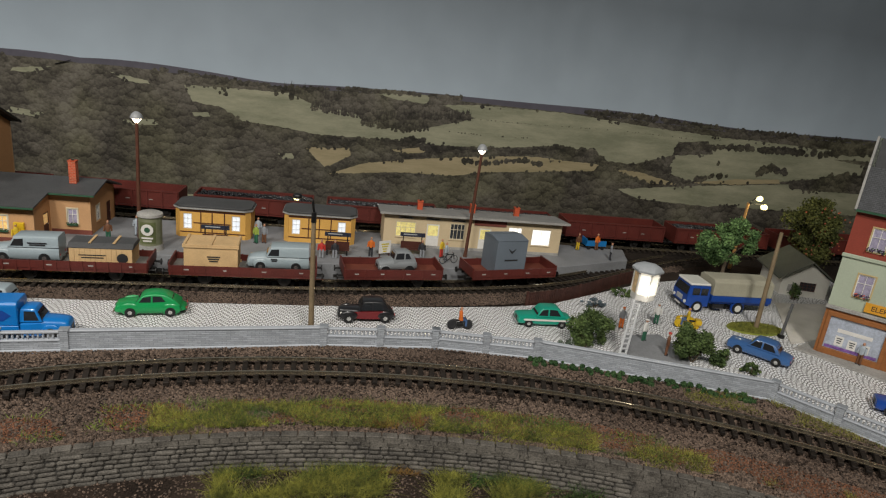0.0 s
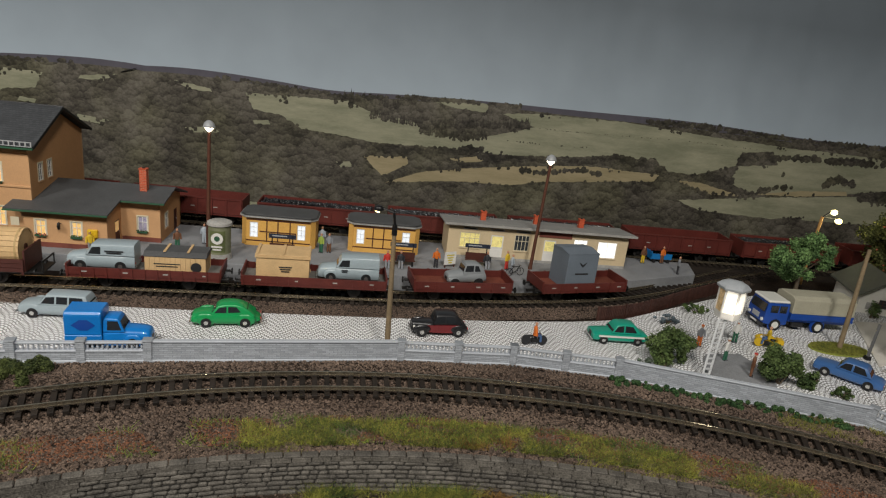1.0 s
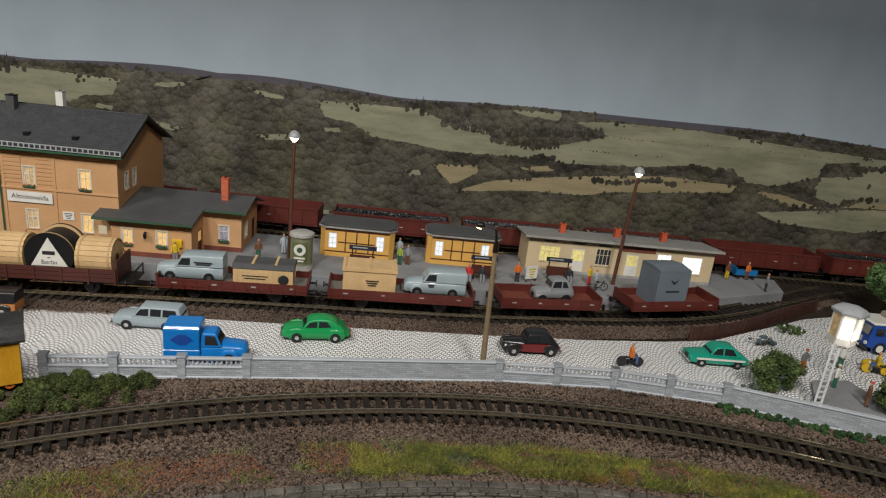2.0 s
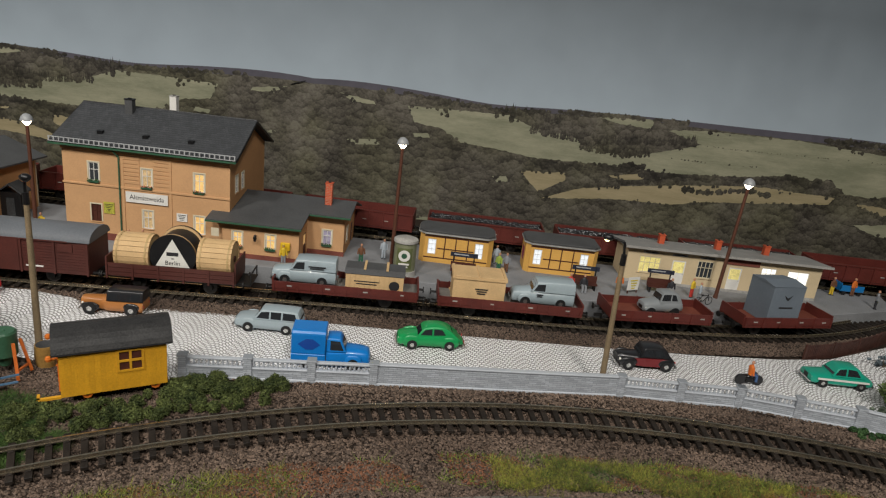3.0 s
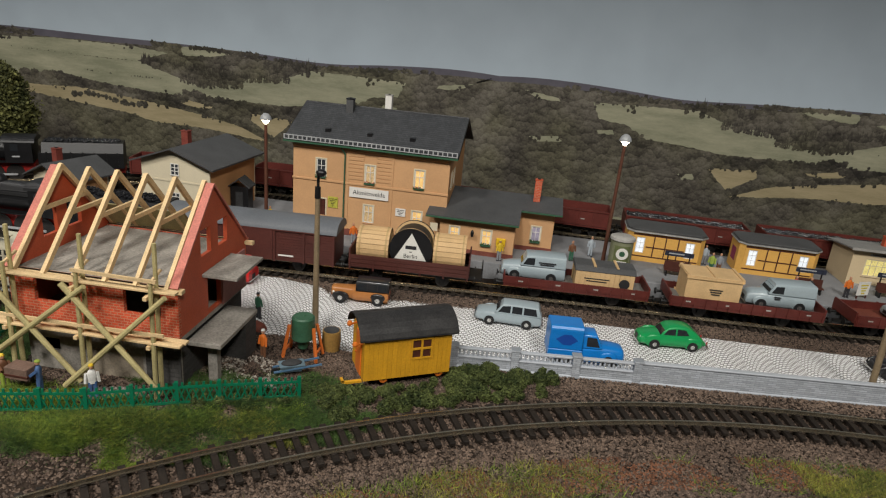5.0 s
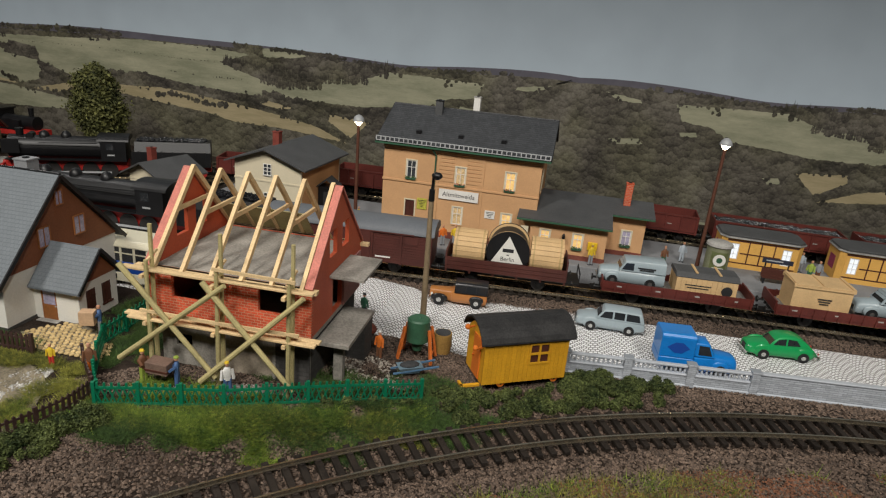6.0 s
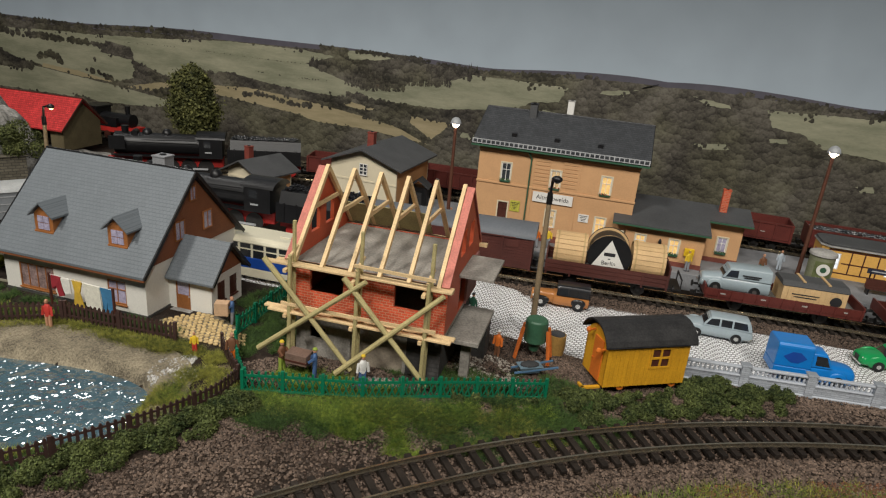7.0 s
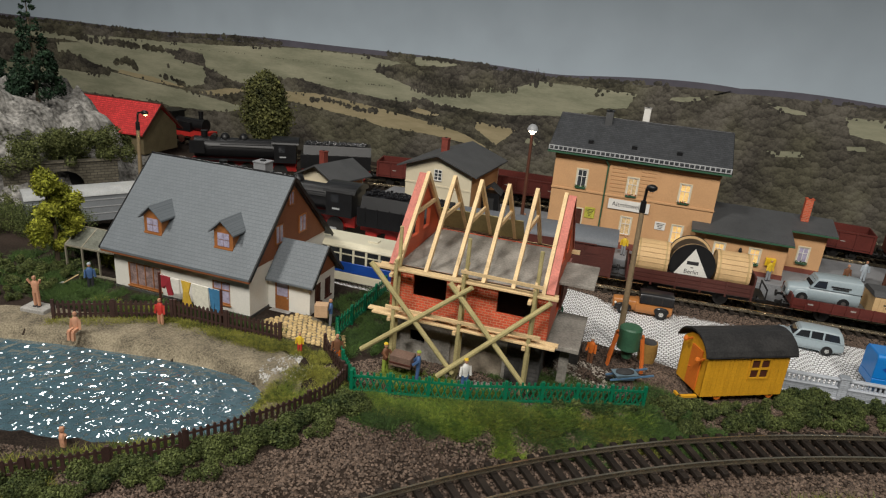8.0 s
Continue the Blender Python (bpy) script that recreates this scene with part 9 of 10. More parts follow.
turf("grass", 2600, arc_patch(2.5, 5.5, 528, 552, -0.3, 1), (2.0, 5.5), islands(mat("rusty_turf", (0.20, 0.10, 0.025), 0.9, other=(0.30, 0.18, 0.05)), 0.4), "rust-tinted dry grass hanging over the wall")
turf("grass", 6500, arc_patch(22, 36, 628, 652, -0.1, 7), (1.6, 3.6), M_grass, "yellow-green grass at the foot of the wall")
for cx, cy, rx, ry, n, m_ in ((-440, 240, 46, 9, 9000, M_grass_fresh), (-400, 254, 44, 10, 9000, M_grass_dark), (-470, 228, 34, 10, 7000, M_grass_dark), (-350, 284, 40, 12, 8000, M_grass_dark), (-325, 300, 30, 10, 6000, M_grass_dark), (-355, 276, 26, 8, 3500, M_grass), (-440, 262, 46, 12, 7000, M_grass_fresh), (-395, 296, 40, 16, 7000, M_grass_dark), (-340, 318, 26, 12, 4000, M_grass_dark), (-505, 300, 16, 30, 8000, M_grass_dark), (-690, 258, 60, 12, 9000, M_grass_dark), (-750, 280, 40, 30, 10000, M_grass_dark), (-515, 232, 12, 22, 5000, M_grass), (-545, 262, 22, 7, 3500, M_grass), (-600, 106, 50, 12, 7000, M_grass_dark), (-440, 246, 42, 12, 9000, M_grass_fresh), (-395, 265, 36, 12, 7000, M_grass_dark), (-470, 234, 30, 12, 6000, M_grass_dark), (-360, 288, 30, 12, 5500, M_grass_dark), (-415, 256, 50, 14, 5000, M_grass), (-505, 240, 14, 14, 3500, M_grass),
                              (-520, 330, 26, 36, 9000, M_grass_dark), (-560, 262, 30, 8, 4200, M_grass), (-630, 262, 46, 7, 4200, M_grass), (-700, 268, 50, 16, 9000, M_grass_dark), (-600, 276, 60, 7, 6500, M_grass_dark), (-585, 118, 40, 16, 4000, M_grass)):
    turf("grass", int(n * 1.7), patch(cx, cy, rx, ry), (1.4, 3.6), m_, "mixed green static grass on the garden plot")


def along(line, half, thr=-0.3):
    at, length = spread_of(line)

    def where():
        p, d = at(rng.uniform(0, length))
        o = rng.gauss(0, half * 0.6)
        x, y = p.x - d.y * o, p.y + d.x * o
        if noise.noise((x / 14, y / 14, 11)) < thr:
            return None
        return x, y, gz(x, y)
    return where


turf("grass", 16000, along([(-625, 96), (-585, 124), (-546, 156), (-510, 198), (-488, 230)], 7), (1.2, 3.0), M_grass_dark, "dark green static grass along the garden fence")
turf("grass", 9000, along([(-642, 80), (-586, 128), (-549, 160), (-516, 203), (-502, 234)], 5, -0.2), (1.4, 3.4), M_grass, "yellow-green static grass inside the garden fence")
turf("grass", 20000, along([(-478, 232), (-440, 244), (-402, 259), (-372, 278), (-340, 296)], 6, -0.2), (1.6, 3.6), M_grass_fresh, "fresh green static grass before the green fence")
turf("grass", 14000, along([(-478, 228), (-440, 240), (-402, 255), (-372, 274), (-330, 298)], 11, -0.35), (1.4, 3.2), M_grass_dark, "dark green static grass before the green fence")
turf("grass", 9000, along([(-675, 226), (-646, 243), (-619, 258), (-583, 261), (-545, 263)], 5, -0.25), (1.4, 3.2), M_grass, "green static grass along the lawn fence")
for cx, cy, rx, ry, n, m_ in ((-455, 238, 18, 5, 5000, M_grass), (-418, 250, 16, 6, 5000, M_grass), (-388, 266, 12, 6, 4000, M_grass_fresh), (-360, 284, 10, 5, 3000, M_grass), (-488, 226, 10, 5, 3000, M_grass_fresh), (-436, 234, 14, 4, 4000, M_grass_fresh), (-510, 224, 10, 14, 9000, M_grass_fresh), (-518, 214, 9, 12, 7000, M_grass), (-428, 244, 34, 6, 9000, M_grass_fresh), (-470, 232, 16, 5, 5000, M_grass), (-398, 260, 14, 6, 6000, M_grass), (-566, 258, 26, 5, 5000, M_grass), (-520, 262, 9, 6, 2500, M_grass)):
    turf("grass", n, patch(cx, cy, rx, ry), (1.2, 3.0), m_, "bright tufts of yellow-green static grass")
hedge("garden_plants", [(-800, 262), (-770, 270), (-745, 268), (-722, 282), (-712, 300)], 16, 8, 30000, L_hedge, "dark green clumps of garden plants under the tree")
hedge("garden_plants", [(-845, 325), (-812, 340), (-780, 352)], 16, 24, 26000, L_hedge, "dark green tall clumps of shrubs beside the tunnel track")
hedge("garden_plants", [(-790, 320), (-760, 330), (-730, 325)], 16, 14, 16000, L_bush, "green clumps of garden plants behind the tree")


def lawn_island():
    out = [(361 + 26 * math.cos(a), 459 + 13 * math.sin(a)) for a in (2 * math.pi * k / 28 for k in range(28))]
    solid("lawn", Shape().prism(out, "z", 3.5, 5.2), mat("bright_lawn_mat", (0.20, 0.24, 0.04), 0.95, var=0.3, size=10, fine=1.0, bump=1.0, other=(0.33, 0.35, 0.06)), "oval lawn island in the cobbled street", "lawn", "structure")
    turf("grass", 5000, lambda: (lambda a, q: (361 + 25 * q * math.cos(a), 459 + 12 * q * math.sin(a), 5.0))(rng.uniform(0, 6.28), math.sqrt(rng.random())), (1.0, 2.2), M_grass, "bright green grass of the lawn island")


lawn_island()
sheet("dirt_patch", [(214, 404), (262, 390), (272, 405), (262, 440), (232, 436)], 4.5, 6, M_platform, "dark grey bare patch beside the wall", "ground")
M_pale_yard = mat("pale_yard_sand", (0.60, 0.565, 0.51), 0.9, var=0.12, size=16, fine=1.0, bump=0.4)
sheet("pavement", [(372, 424), (404, 440), (470, 385), (440, 352), (412, 372)], 5.5, 4, M_concrete, "pale grey pavement slabs in front of the shop", "pavement", 0.3)
sheet("yard", [(376, 432), (424, 522), (482, 524), (482, 400), (404, 440)], 5.0, 3, M_pale_yard, "sandy yard beside the town house", "ground")
pebbles("rubble", 1500, patch(-528, 245, 14, 15, 0.3), (0.6, 1.5), islands(mat("grey_rubble", (0.40, 0.39, 0.37), 0.9, var=0.3, size=5, fine=1), 0.4), "heap of grey rubble on the shore")
pebbles("rubble", 900, patch(-380, 318, 26, 16, 0.3), (0.5, 1.3), islands(mat("pale_rubble", (0.30, 0.27, 0.23), 0.9, var=0.3, size=5, fine=1), 0.5), "scattered pale building rubble")
pebbles("rubble", 700, patch(-425, 276, 26, 6, 0.3), (0.5, 1.2), islands(mat("site_rubble", (0.24, 0.22, 0.20), 0.9, var=0.3, size=5, fine=1), 0.5), "scattered building rubble below the scaffold")


# ---- garden path of yellow stones ----
def garden_path():
    th = thing("garden_path", 0, 0, 0, 0, "garden path of pale yellow irregular stones", "path", "", "structure")
    part("bed", Shape().prism([(-572, 286), (-548, 273), (-514, 278), (-530, 300), (-552, 306)], "z", 10, 12.9), M_sand, th)
    st = mat("yellow_flagstone", (0.55, 0.40, 0.19), 0.8, var=0.15, size=4, fine=0.9, bump=0.4, rand=0.18)
    mesh = []
    for _ in range(4):
        n = 6
        mesh.append(Shape().prism([(1.75 * rng.uniform(0.75, 1.1) * math.cos(2 * math.pi * i / n), 1.5 * rng.uniform(0.75, 1.1) * math.sin(2 * math.pi * i / n)) for i in range(n)], "z", 0, 0.9).data("flagstone", st, 0.25))
    for j in range(14):
        for i in range(20):
            x, y = -572 + i * 3.3 + (j % 2) * 1.6, 262 + j * 3.1
            if y > 273 and y > 261 - 0.62 * (x + 536) and y < 300 - 0.4 * (x + 540) and x > -570 + abs(y - 286) * 0.6 and x < -513 + (282 - y) * 0.3:
                piece("flagstone", mesh[rng.randrange(4)], th, pose((x + rng.uniform(-0.3, 0.3)) * MM, (y + rng.uniform(-0.3, 0.3)) * MM, 12.7 * MM, 0, 0, rng.uniform(0, 360)))


garden_path()


# ---- pond ----
def water_mat():
    m = mat("rippled_pond_water", (0.062, 0.112, 0.138), 0.05, var=0.2, size=40, fine=6, bump=0, spec=1.0, coat=1.0)
    nt = m.node_tree
    geo, n1, bp = nt.nodes.new("ShaderNodeNewGeometry"), nt.nodes.new("ShaderNodeTexNoise"), nt.nodes.new("ShaderNodeBump")
    n1.inputs["Scale"].default_value, n1.inputs["Detail"].default_value = 1000 / 6.5, 1.4
    bp.inputs["Strength"].default_value, bp.inputs["Distance"].default_value = 1.0, 0.0024
    nt.links.new(geo.outputs["Position"], n1.inputs["Vector"])
    nt.links.new(n1.outputs["Fac"], bp.inputs["Height"])
    nt.links.new(bp.outputs["Normal"], nt.nodes["Principled BSDF"].inputs["Normal"])
    nt.links.new(bp.outputs["Normal"], nt.nodes["Principled BSDF"].inputs["Coat Normal"])
    return m


def pond():
    out = [pond_point(1.2 * math.sin(3 * a + 1) + 0.8 * math.sin(5 * a), a) for a in (2 * math.pi * k / 96 for k in range(96))]
    solid("pond_water", Shape().prism(out, "z", 2.0, 6.8), water_mat(), "dark teal rippled pond water with bright glints", "water", "structure")
    s = Shape()
    rings = []
    for off, h in ((-5, 5.2), (-2, 6.4), (0.5, 7.2), (3, 8.6), (7, 10.6), (12, 12.2), (18, 12.9), (24, 12.8), (28, 12.0)):
        ring = []
        for k in range(145):
            a = radians(-14 + 196 * k / 144)
            x, y = pond_point(off + (1.6 * noise.noise((k / 7, off / 9, 3)) if off > 0 else 0), a)
            z = h + 0.3 * noise.noise((x / 9, y / 9, 2))
            ring.append((x, y, z if off < 0 else max(z, gz(x, y) + 1.0 + 0.6 * noise.noise((x / 7, y / 7, 2)))))
        rings.append(ring)
    s.loft(rings, caps=False, closed=False)
    solid("shore", s, M_sand, "sandy shore round the pond", "shore", "structure", smooth="all")


pond()


# ---- fences ----
M_fence_green = paint("green_plastic", (0.004, 0.15, 0.075), 0.35)
M_fence_brown = mat("dark_brown_plastic", (0.05, 0.026, 0.022), 0.55, var=0.25, size=6, fine=1, bump=0.1)
M_fence_rust = mat("dark_red_brown_fence", (0.055, 0.022, 0.016), 0.6, var=0.3, size=6, fine=1, bump=0.1, rand=0.15)


def lattice_fence(line, label):
    th = thing("lattice_fence", 0, 0, 0, 0, label, "fence", "green garden fences")
    at, length = spread_of(line)
    n = max(2, round(length / 19))
    step = length / n
    for i in range(n + 1):
        p, d = at(i * step)
        part("post", Shape().box(-0.8, 0.8, -0.8, 0.8, -3, 13.4), M_fence_green, th).matrix_basis = pose(p.x * MM, p.y * MM, gz(p.x, p.y) * MM, 0, 0, math.degrees(math.atan2(d.y, d.x)))
    for i in range(n):
        a, _ = at(i * step)
        b, _ = at((i + 1) * step)
        za, zb = gz(a.x, a.y), gz(b.x, b.y)
        L = (b - a).length
        s = Shape().box(0, L, -0.4, 0.4, 1.2, 2.4).box(0, L, -0.4, 0.4, 9.6, 10.8)
        k = int(L / 3.1)
        for j in range(k):
            x = (j + 0.5) * L / k
            s.beam((x - 1.5, 0.2, 1.8), (x + 1.5, 0.2, 10.0), 0.62, 0.5, up=(0, 1, 0)).beam((x + 1.5, -0.2, 1.8), (x - 1.5, -0.2, 10.0), 0.62, 0.5, up=(0, 1, 0))
            s.box(x - 0.55, x + 0.55, -0.3, 0.3, 10.6, 12.8)
        ang = math.degrees(math.atan2(b.y - a.y, b.x - a.x))
        ob = part("lattice_panel", s, M_fence_green, th)
        ob.matrix_basis = pose(a.x * MM, a.y * MM, za * MM, 0, -math.degrees(math.atan2(zb - za, L)), ang)


lattice_fence([(-487, 240), (-460, 249), (-430, 258), (-402, 272), (-372, 290), (-345, 306)], "translucent green plastic lattice garden fence")
lattice_fence([(-487, 242), (-505, 262), (-522, 290)], "translucent green plastic lattice garden fence beside the path")
lattice_fence([(-522, 290), (-522, 328), (-524, 364)], "translucent green plastic lattice fence along the lawn")


def picket_fence(line, h, pitch, label, material, gate=False):
    th = thing("picket_fence", 0, 0, 0, 0, label, "fence", "brown picket fences")
    at, length = spread_of(line)
    pk = Shape().prism([(-0.7, 0), (0.7, 0), (0.7, h - 0.8), (0, h), (-0.7, h - 0.8)], "y", -0.35, 0.35).data("picket", material)
    n = max(2, int(length / pitch))
    for i in range(n + 1):
        p, d = at(length * i / n)
        piece("picket", pk, th, pose(p.x * MM, p.y * MM, (gz(p.x, p.y) + 0.6) * MM, 0, 0, math.degrees(math.atan2(d.y, d.x))))
    m = max(1, round(length / 30))
    for i in range(m + 1):
        p, d = at(length * i / m)
        part("post", Shape().box(-0.9, 0.9, -0.8, 0.8, -2, h + 1.2), material, th).matrix_basis = pose(p.x * MM, p.y * MM, gz(p.x, p.y) * MM, 0, 0, math.degrees(math.atan2(d.y, d.x)))
    for z in (h * 0.28, h * 0.78):
        for i in range(m):
            for j in range(3):
                a, _ = at(length * (i + j / 3) / m)
                b, _ = at(length * (i + (j + 1) / 3) / m)
                part("rail", Shape().beam((a.x, a.y, gz(a.x, a.y) + z + 0.6), (b.x, b.y, gz(b.x, b.y) + z + 0.6), 0.6, 1.0), material, th)


picket_fence([(-640, 72), (-580, 122), (-543, 153), (-509, 198), (-495, 228), (-494, 247)], 9.5, 2.9, "dark brown plastic picket fence along the pond garden", M_fence_brown)
picket_fence([(-497, 250), (-512, 264), (-520, 272)], 9.5, 2.9, "short dark brown picket fence beside the path", M_fence_brown)
picket_fence([(-675, 231), (-646, 248), (-619, 263)], 12, 2.7, "dark brown picket fence between lawn and pond", M_fence_brown)
picket_fence([(-617, 264), (-583, 266), (-547, 268)], 12, 2.7, "dark brown picket fence and gate before the house", M_fence_brown)
picket_fence([(168, 501), (200, 513), (239, 532), (280, 558), (330, 588)], 13, 1.9, "dark red-brown board fence along the curve", M_fence_rust)


# ---- washing line ----
def washing_line():
    th = thing("washing_line", -652, 273, 11, -3, "washing line with red trousers, yellow dress, sheet and blue jeans", "washing line")
    for x in (17, 64):
        part("line_post", Shape().rod((x, 0, 0), (x, 0, 25), 0.8, n=8), M_dark_frame, th)
    part("line", Shape().rod((17, 0, 24), (64, 0, 24), 0.15, n=5), M_white, th)
    cloth = lambda nm, c: mat(nm, c, 0.9, var=0.12, size=3, fine=0.8, bump=0.4)
    def hang(name, outline, c, wave=0.5):
        s = Shape()
        s.prism(outline, "y", -0.35, 0.35)
        s.v = [(x, y + wave * math.sin(x * 1.1 + z * 0.3), z) for x, y, z in s.v]
        part(name, s, c, th)
    hang("trousers", [(18, 24), (26, 24), (27, 12), (24, 11.5), (22.5, 18), (20.5, 15), (18.5, 15.5)], cloth("red_cloth", (0.28, 0.02, 0.03)))
    hang("shirt", [(26.5, 23.5), (33, 24), (33, 15), (29, 14), (27.5, 17)], cloth("white_cloth", (0.66, 0.64, 0.58)))
    hang("dress", [(34, 24), (41.5, 24), (40, 17), (42.5, 8), (34, 8), (35.5, 17)], cloth("yellow_cloth", (0.56, 0.36, 0.04)))
    hang("sheet", [(42.5, 24), (55, 24), (55, 8.5), (43.5, 9.5)], cloth("cream_cloth", (0.68, 0.66, 0.56)))
    hang("jeans", [(55.5, 24), (63, 24), (62.5, 8), (59.8, 8), (59.2, 16), (58.5, 9), (56, 9)], cloth("blue_cloth", (0.04, 0.16, 0.30)))


washing_line()


# ---- building-site things ----
def concrete_mixer():
    th = thing("concrete_mixer", -358, 346, 8, 0, "green drum hopper on orange inclined legs", "site machine")
    part("drum", Shape().rod((0, 0, 13), (0, 0, 27), 7.9, 7.9, 20), M_green_paint, th, smooth=True)
    part("drum_lid", Shape().rod((0, 0, 27), (0, 0, 28), 7.6, 6.8, 20).ball((1, 0, 28), 1, 1, 0.8, 6), M_green_paint, th)
    part("drum_neck", Shape().rod((0, 0, 13), (0, 0, 6), 5.0, 3.2, 14), M_green_paint, th)
    ora = mat("orange_site_paint", (0.60, 0.15, 0.03), 0.5, var=0.15, size=8, fine=1)
    for sx in (-1, 1):
        for sy in (-1, 1):
            part("leg", Shape().beam((sx * 12, sy * 7, 0), (sx * 8.6, sy * 3.5, 22), 1.8, 1.8), ora, th)
        part("leg_brace", Shape().beam((sx * 11, -6, 5), (sx * 11, 6, 5), 1.2, 1.2), ora, th)
    th.matrix_basis = th.matrix_basis @ Matrix.Diagonal((0.84, 0.84, 0.92, 1))


concrete_mixer()


def barrel(x, y, z):
    th = thing("barrel", x, y, z, 0, "ochre open barrel beside the pole", "barrel")
    part("tub", Shape().loft([[(r * math.cos(a), r * math.sin(a), h) for a in (2 * math.pi * i / 16 for i in range(16))] for r, h in ((5, 0), (5.8, 6), (5.4, 13))]), mat("ochre_barrel", (0.33, 0.19, 0.05), 0.7, var=0.2, size=6, fine=1), th, smooth=True)
    part("content", Shape().rod((0, 0, 13), (0, 0, 13.2), 4.8, n=16), M_dark, th)


barrel(-346, 362, 6)


def wheelbarrow():
    th = thing("wheelbarrow", -357, 326, 7, 30, "blue-grey wheelbarrow with a dark load", "wheelbarrow")
    part("tray", Shape().loft([[(x * s, y * s, z) for x, y in ((-7, -4), (7, -4), (7, 4), (-7, 4))] for s, z in ((0.7, 3), (1.0, 7))]), mat("blue_grey_steel", (0.12, 0.18, 0.22), 0.5, var=0.2, size=5, fine=1), th)
    part("load", Shape().ball((0, 0, 7), 6, 3.6, 2.0, 10), M_dark, th)
    for sd in (-3, 3):
        part("shaft", Shape().beam((-10, sd, 4), (16, sd * 1.3, 6.5), 0.9, 0.9), mat("blue_shaft", (0.08, 0.16, 0.26), 0.5), th)
    part("wheel", Shape().rod((-9, -0.8, 2.4), (-9, 0.8, 2.4), 2.4, n=12), M_tyre, th)


wheelbarrow()


def handcart():
    th = thing("handcart", -396, 366, 5, -20, "rust-red tipped skip cart", "cart")
    part("tub", Shape().ball((0, 0, 6), 8, 5, 4, 12), mat("rust_red_skip", (0.14, 0.035, 0.02), 0.7, var=0.25, size=5, fine=1), th, smooth="all")
    for sx in (-4, 4):
        part("wheel", Shape().rod((sx, -4, 1.8), (sx, -3, 1.8), 1.8, n=10), M_under, th)


handcart()


# ---- platform things ----
def bench(x, y, turn):
    th = thing("platform_bench", x, y, 12, turn, "dark platform bench with back board and notice panel", "bench", "platform benches")
    part("seat", Shape().box(-11, 11, -3, 3, 5, 6), M_dark_frame, th)
    part("back", Shape().box(-11, 11, 2.6, 3.4, 6, 12), M_dark_frame, th)
    for x_ in (-9, 9):
        part("leg", Shape().box(x_ - 0.6, x_ + 0.6, -2.6, 3.2, 0, 5), M_black, th)
        part("panel_post", Shape().box(x_ - 0.5, x_ + 0.5, 3.4, 4.2, 0, 20), M_black, th)
    pn = part("notice_panel", Shape().box(-12, 12, 3.4, 4.2, 16.5, 20.5), mat("dark_blue_board", (0.025, 0.03, 0.05), 0.5), th)
    part("notice_bar", Shape().box(-9, 4, 3.3, 3.4, 18.3, 19.3), M_steel, pn)
    return th


BENCH = bench(-106, 566, -1)
for bx, by in ((2, 568), (73, 582)):
    copy_thing(BENCH, pose(bx * MM, by * MM, 0.012, 0, 0, 0))


def advert_column():
    th = thing("advertising_column", -157, 556, 12, 0, "olive-grey round advertising column with a pale round emblem", "column")
    ol = mat("olive_column", (0.19, 0.20, 0.12), 0.8, var=0.15, size=8, fine=1)
    part("base", Shape().rod((0, 0, 0), (0, 0, 5), 10.4, 10.0, 24), M_concrete, th, smooth=True)
    part("drum", Shape().rod((0, 0, 5), (0, 0, 30), 9.4, 9.4, 28), ol, th, smooth=True)
    part("cap", Shape().rod((0, 0, 30), (0, 0, 32), 10.6, 10.2, 28).rod((0, 0, 32), (0, 0, 33.2), 10, 7.5, 28), M_concrete, th, smooth=True)
    gr = mat("leaf_green_poster", (0.12, 0.14, 0.055), 0.7, var=0.2, size=6, fine=1)
    def curved(name, a0, a1, z0, z1, m_, r):
        s = Shape()
        pts = [(r * math.sin(radians(a)), -r * math.cos(radians(a))) for a in np.linspace(a0, a1, 8)]
        for (xa, ya), (xb, yb) in zip(pts, pts[1:]):
            s.add([(xa, ya, z0), (xb, yb, z0), (xb, yb, z1), (xa, ya, z1)], [(0, 1, 2, 3)])
        part(name, s, m_, th)
    curved("poster", -42, 42, 7, 26, gr, 9.5)
    disc = part("emblem", Shape().rod((0, -9.5, 19.5), (0, -9.75, 19.5), 5.0, n=20), M_white, th)
    part("emblem_core", Shape().rod((0, -9.76, 19.5), (0, -9.85, 19.5), 2.4, n=12), M_green_paint, disc)
    part("poster_bar", Shape().box(-4.5, 4.5, -9.9, -9.55, 11.6, 13).box(-3.5, 3.5, -9.9, -9.55, 9.2, 10.4), M_white, th)


advert_column()


def luggage_cart():
    th = thing("luggage_cart", 280, 640, 12, 3, "bright blue platform luggage cart", "cart")
    b = paint("cart_blue", (0.01, 0.16, 0.42))
    part("deck", Shape().box(-12, 12, -6, 6, 4, 5.4), b, th)
    part("front_rail", Shape().box(-12, 12, -6, -5.2, 5.4, 10).box(-12, -11, -6, 6, 5.4, 12), b, th)
    for ax in (-8, 8):
        part("wheel", Shape().rod((ax, -6.4, 2), (ax, -5.4, 2), 2, n=12).rod((ax, 5.4, 2), (ax, 6.4, 2), 2, n=12), M_tyre, th)


luggage_cart()


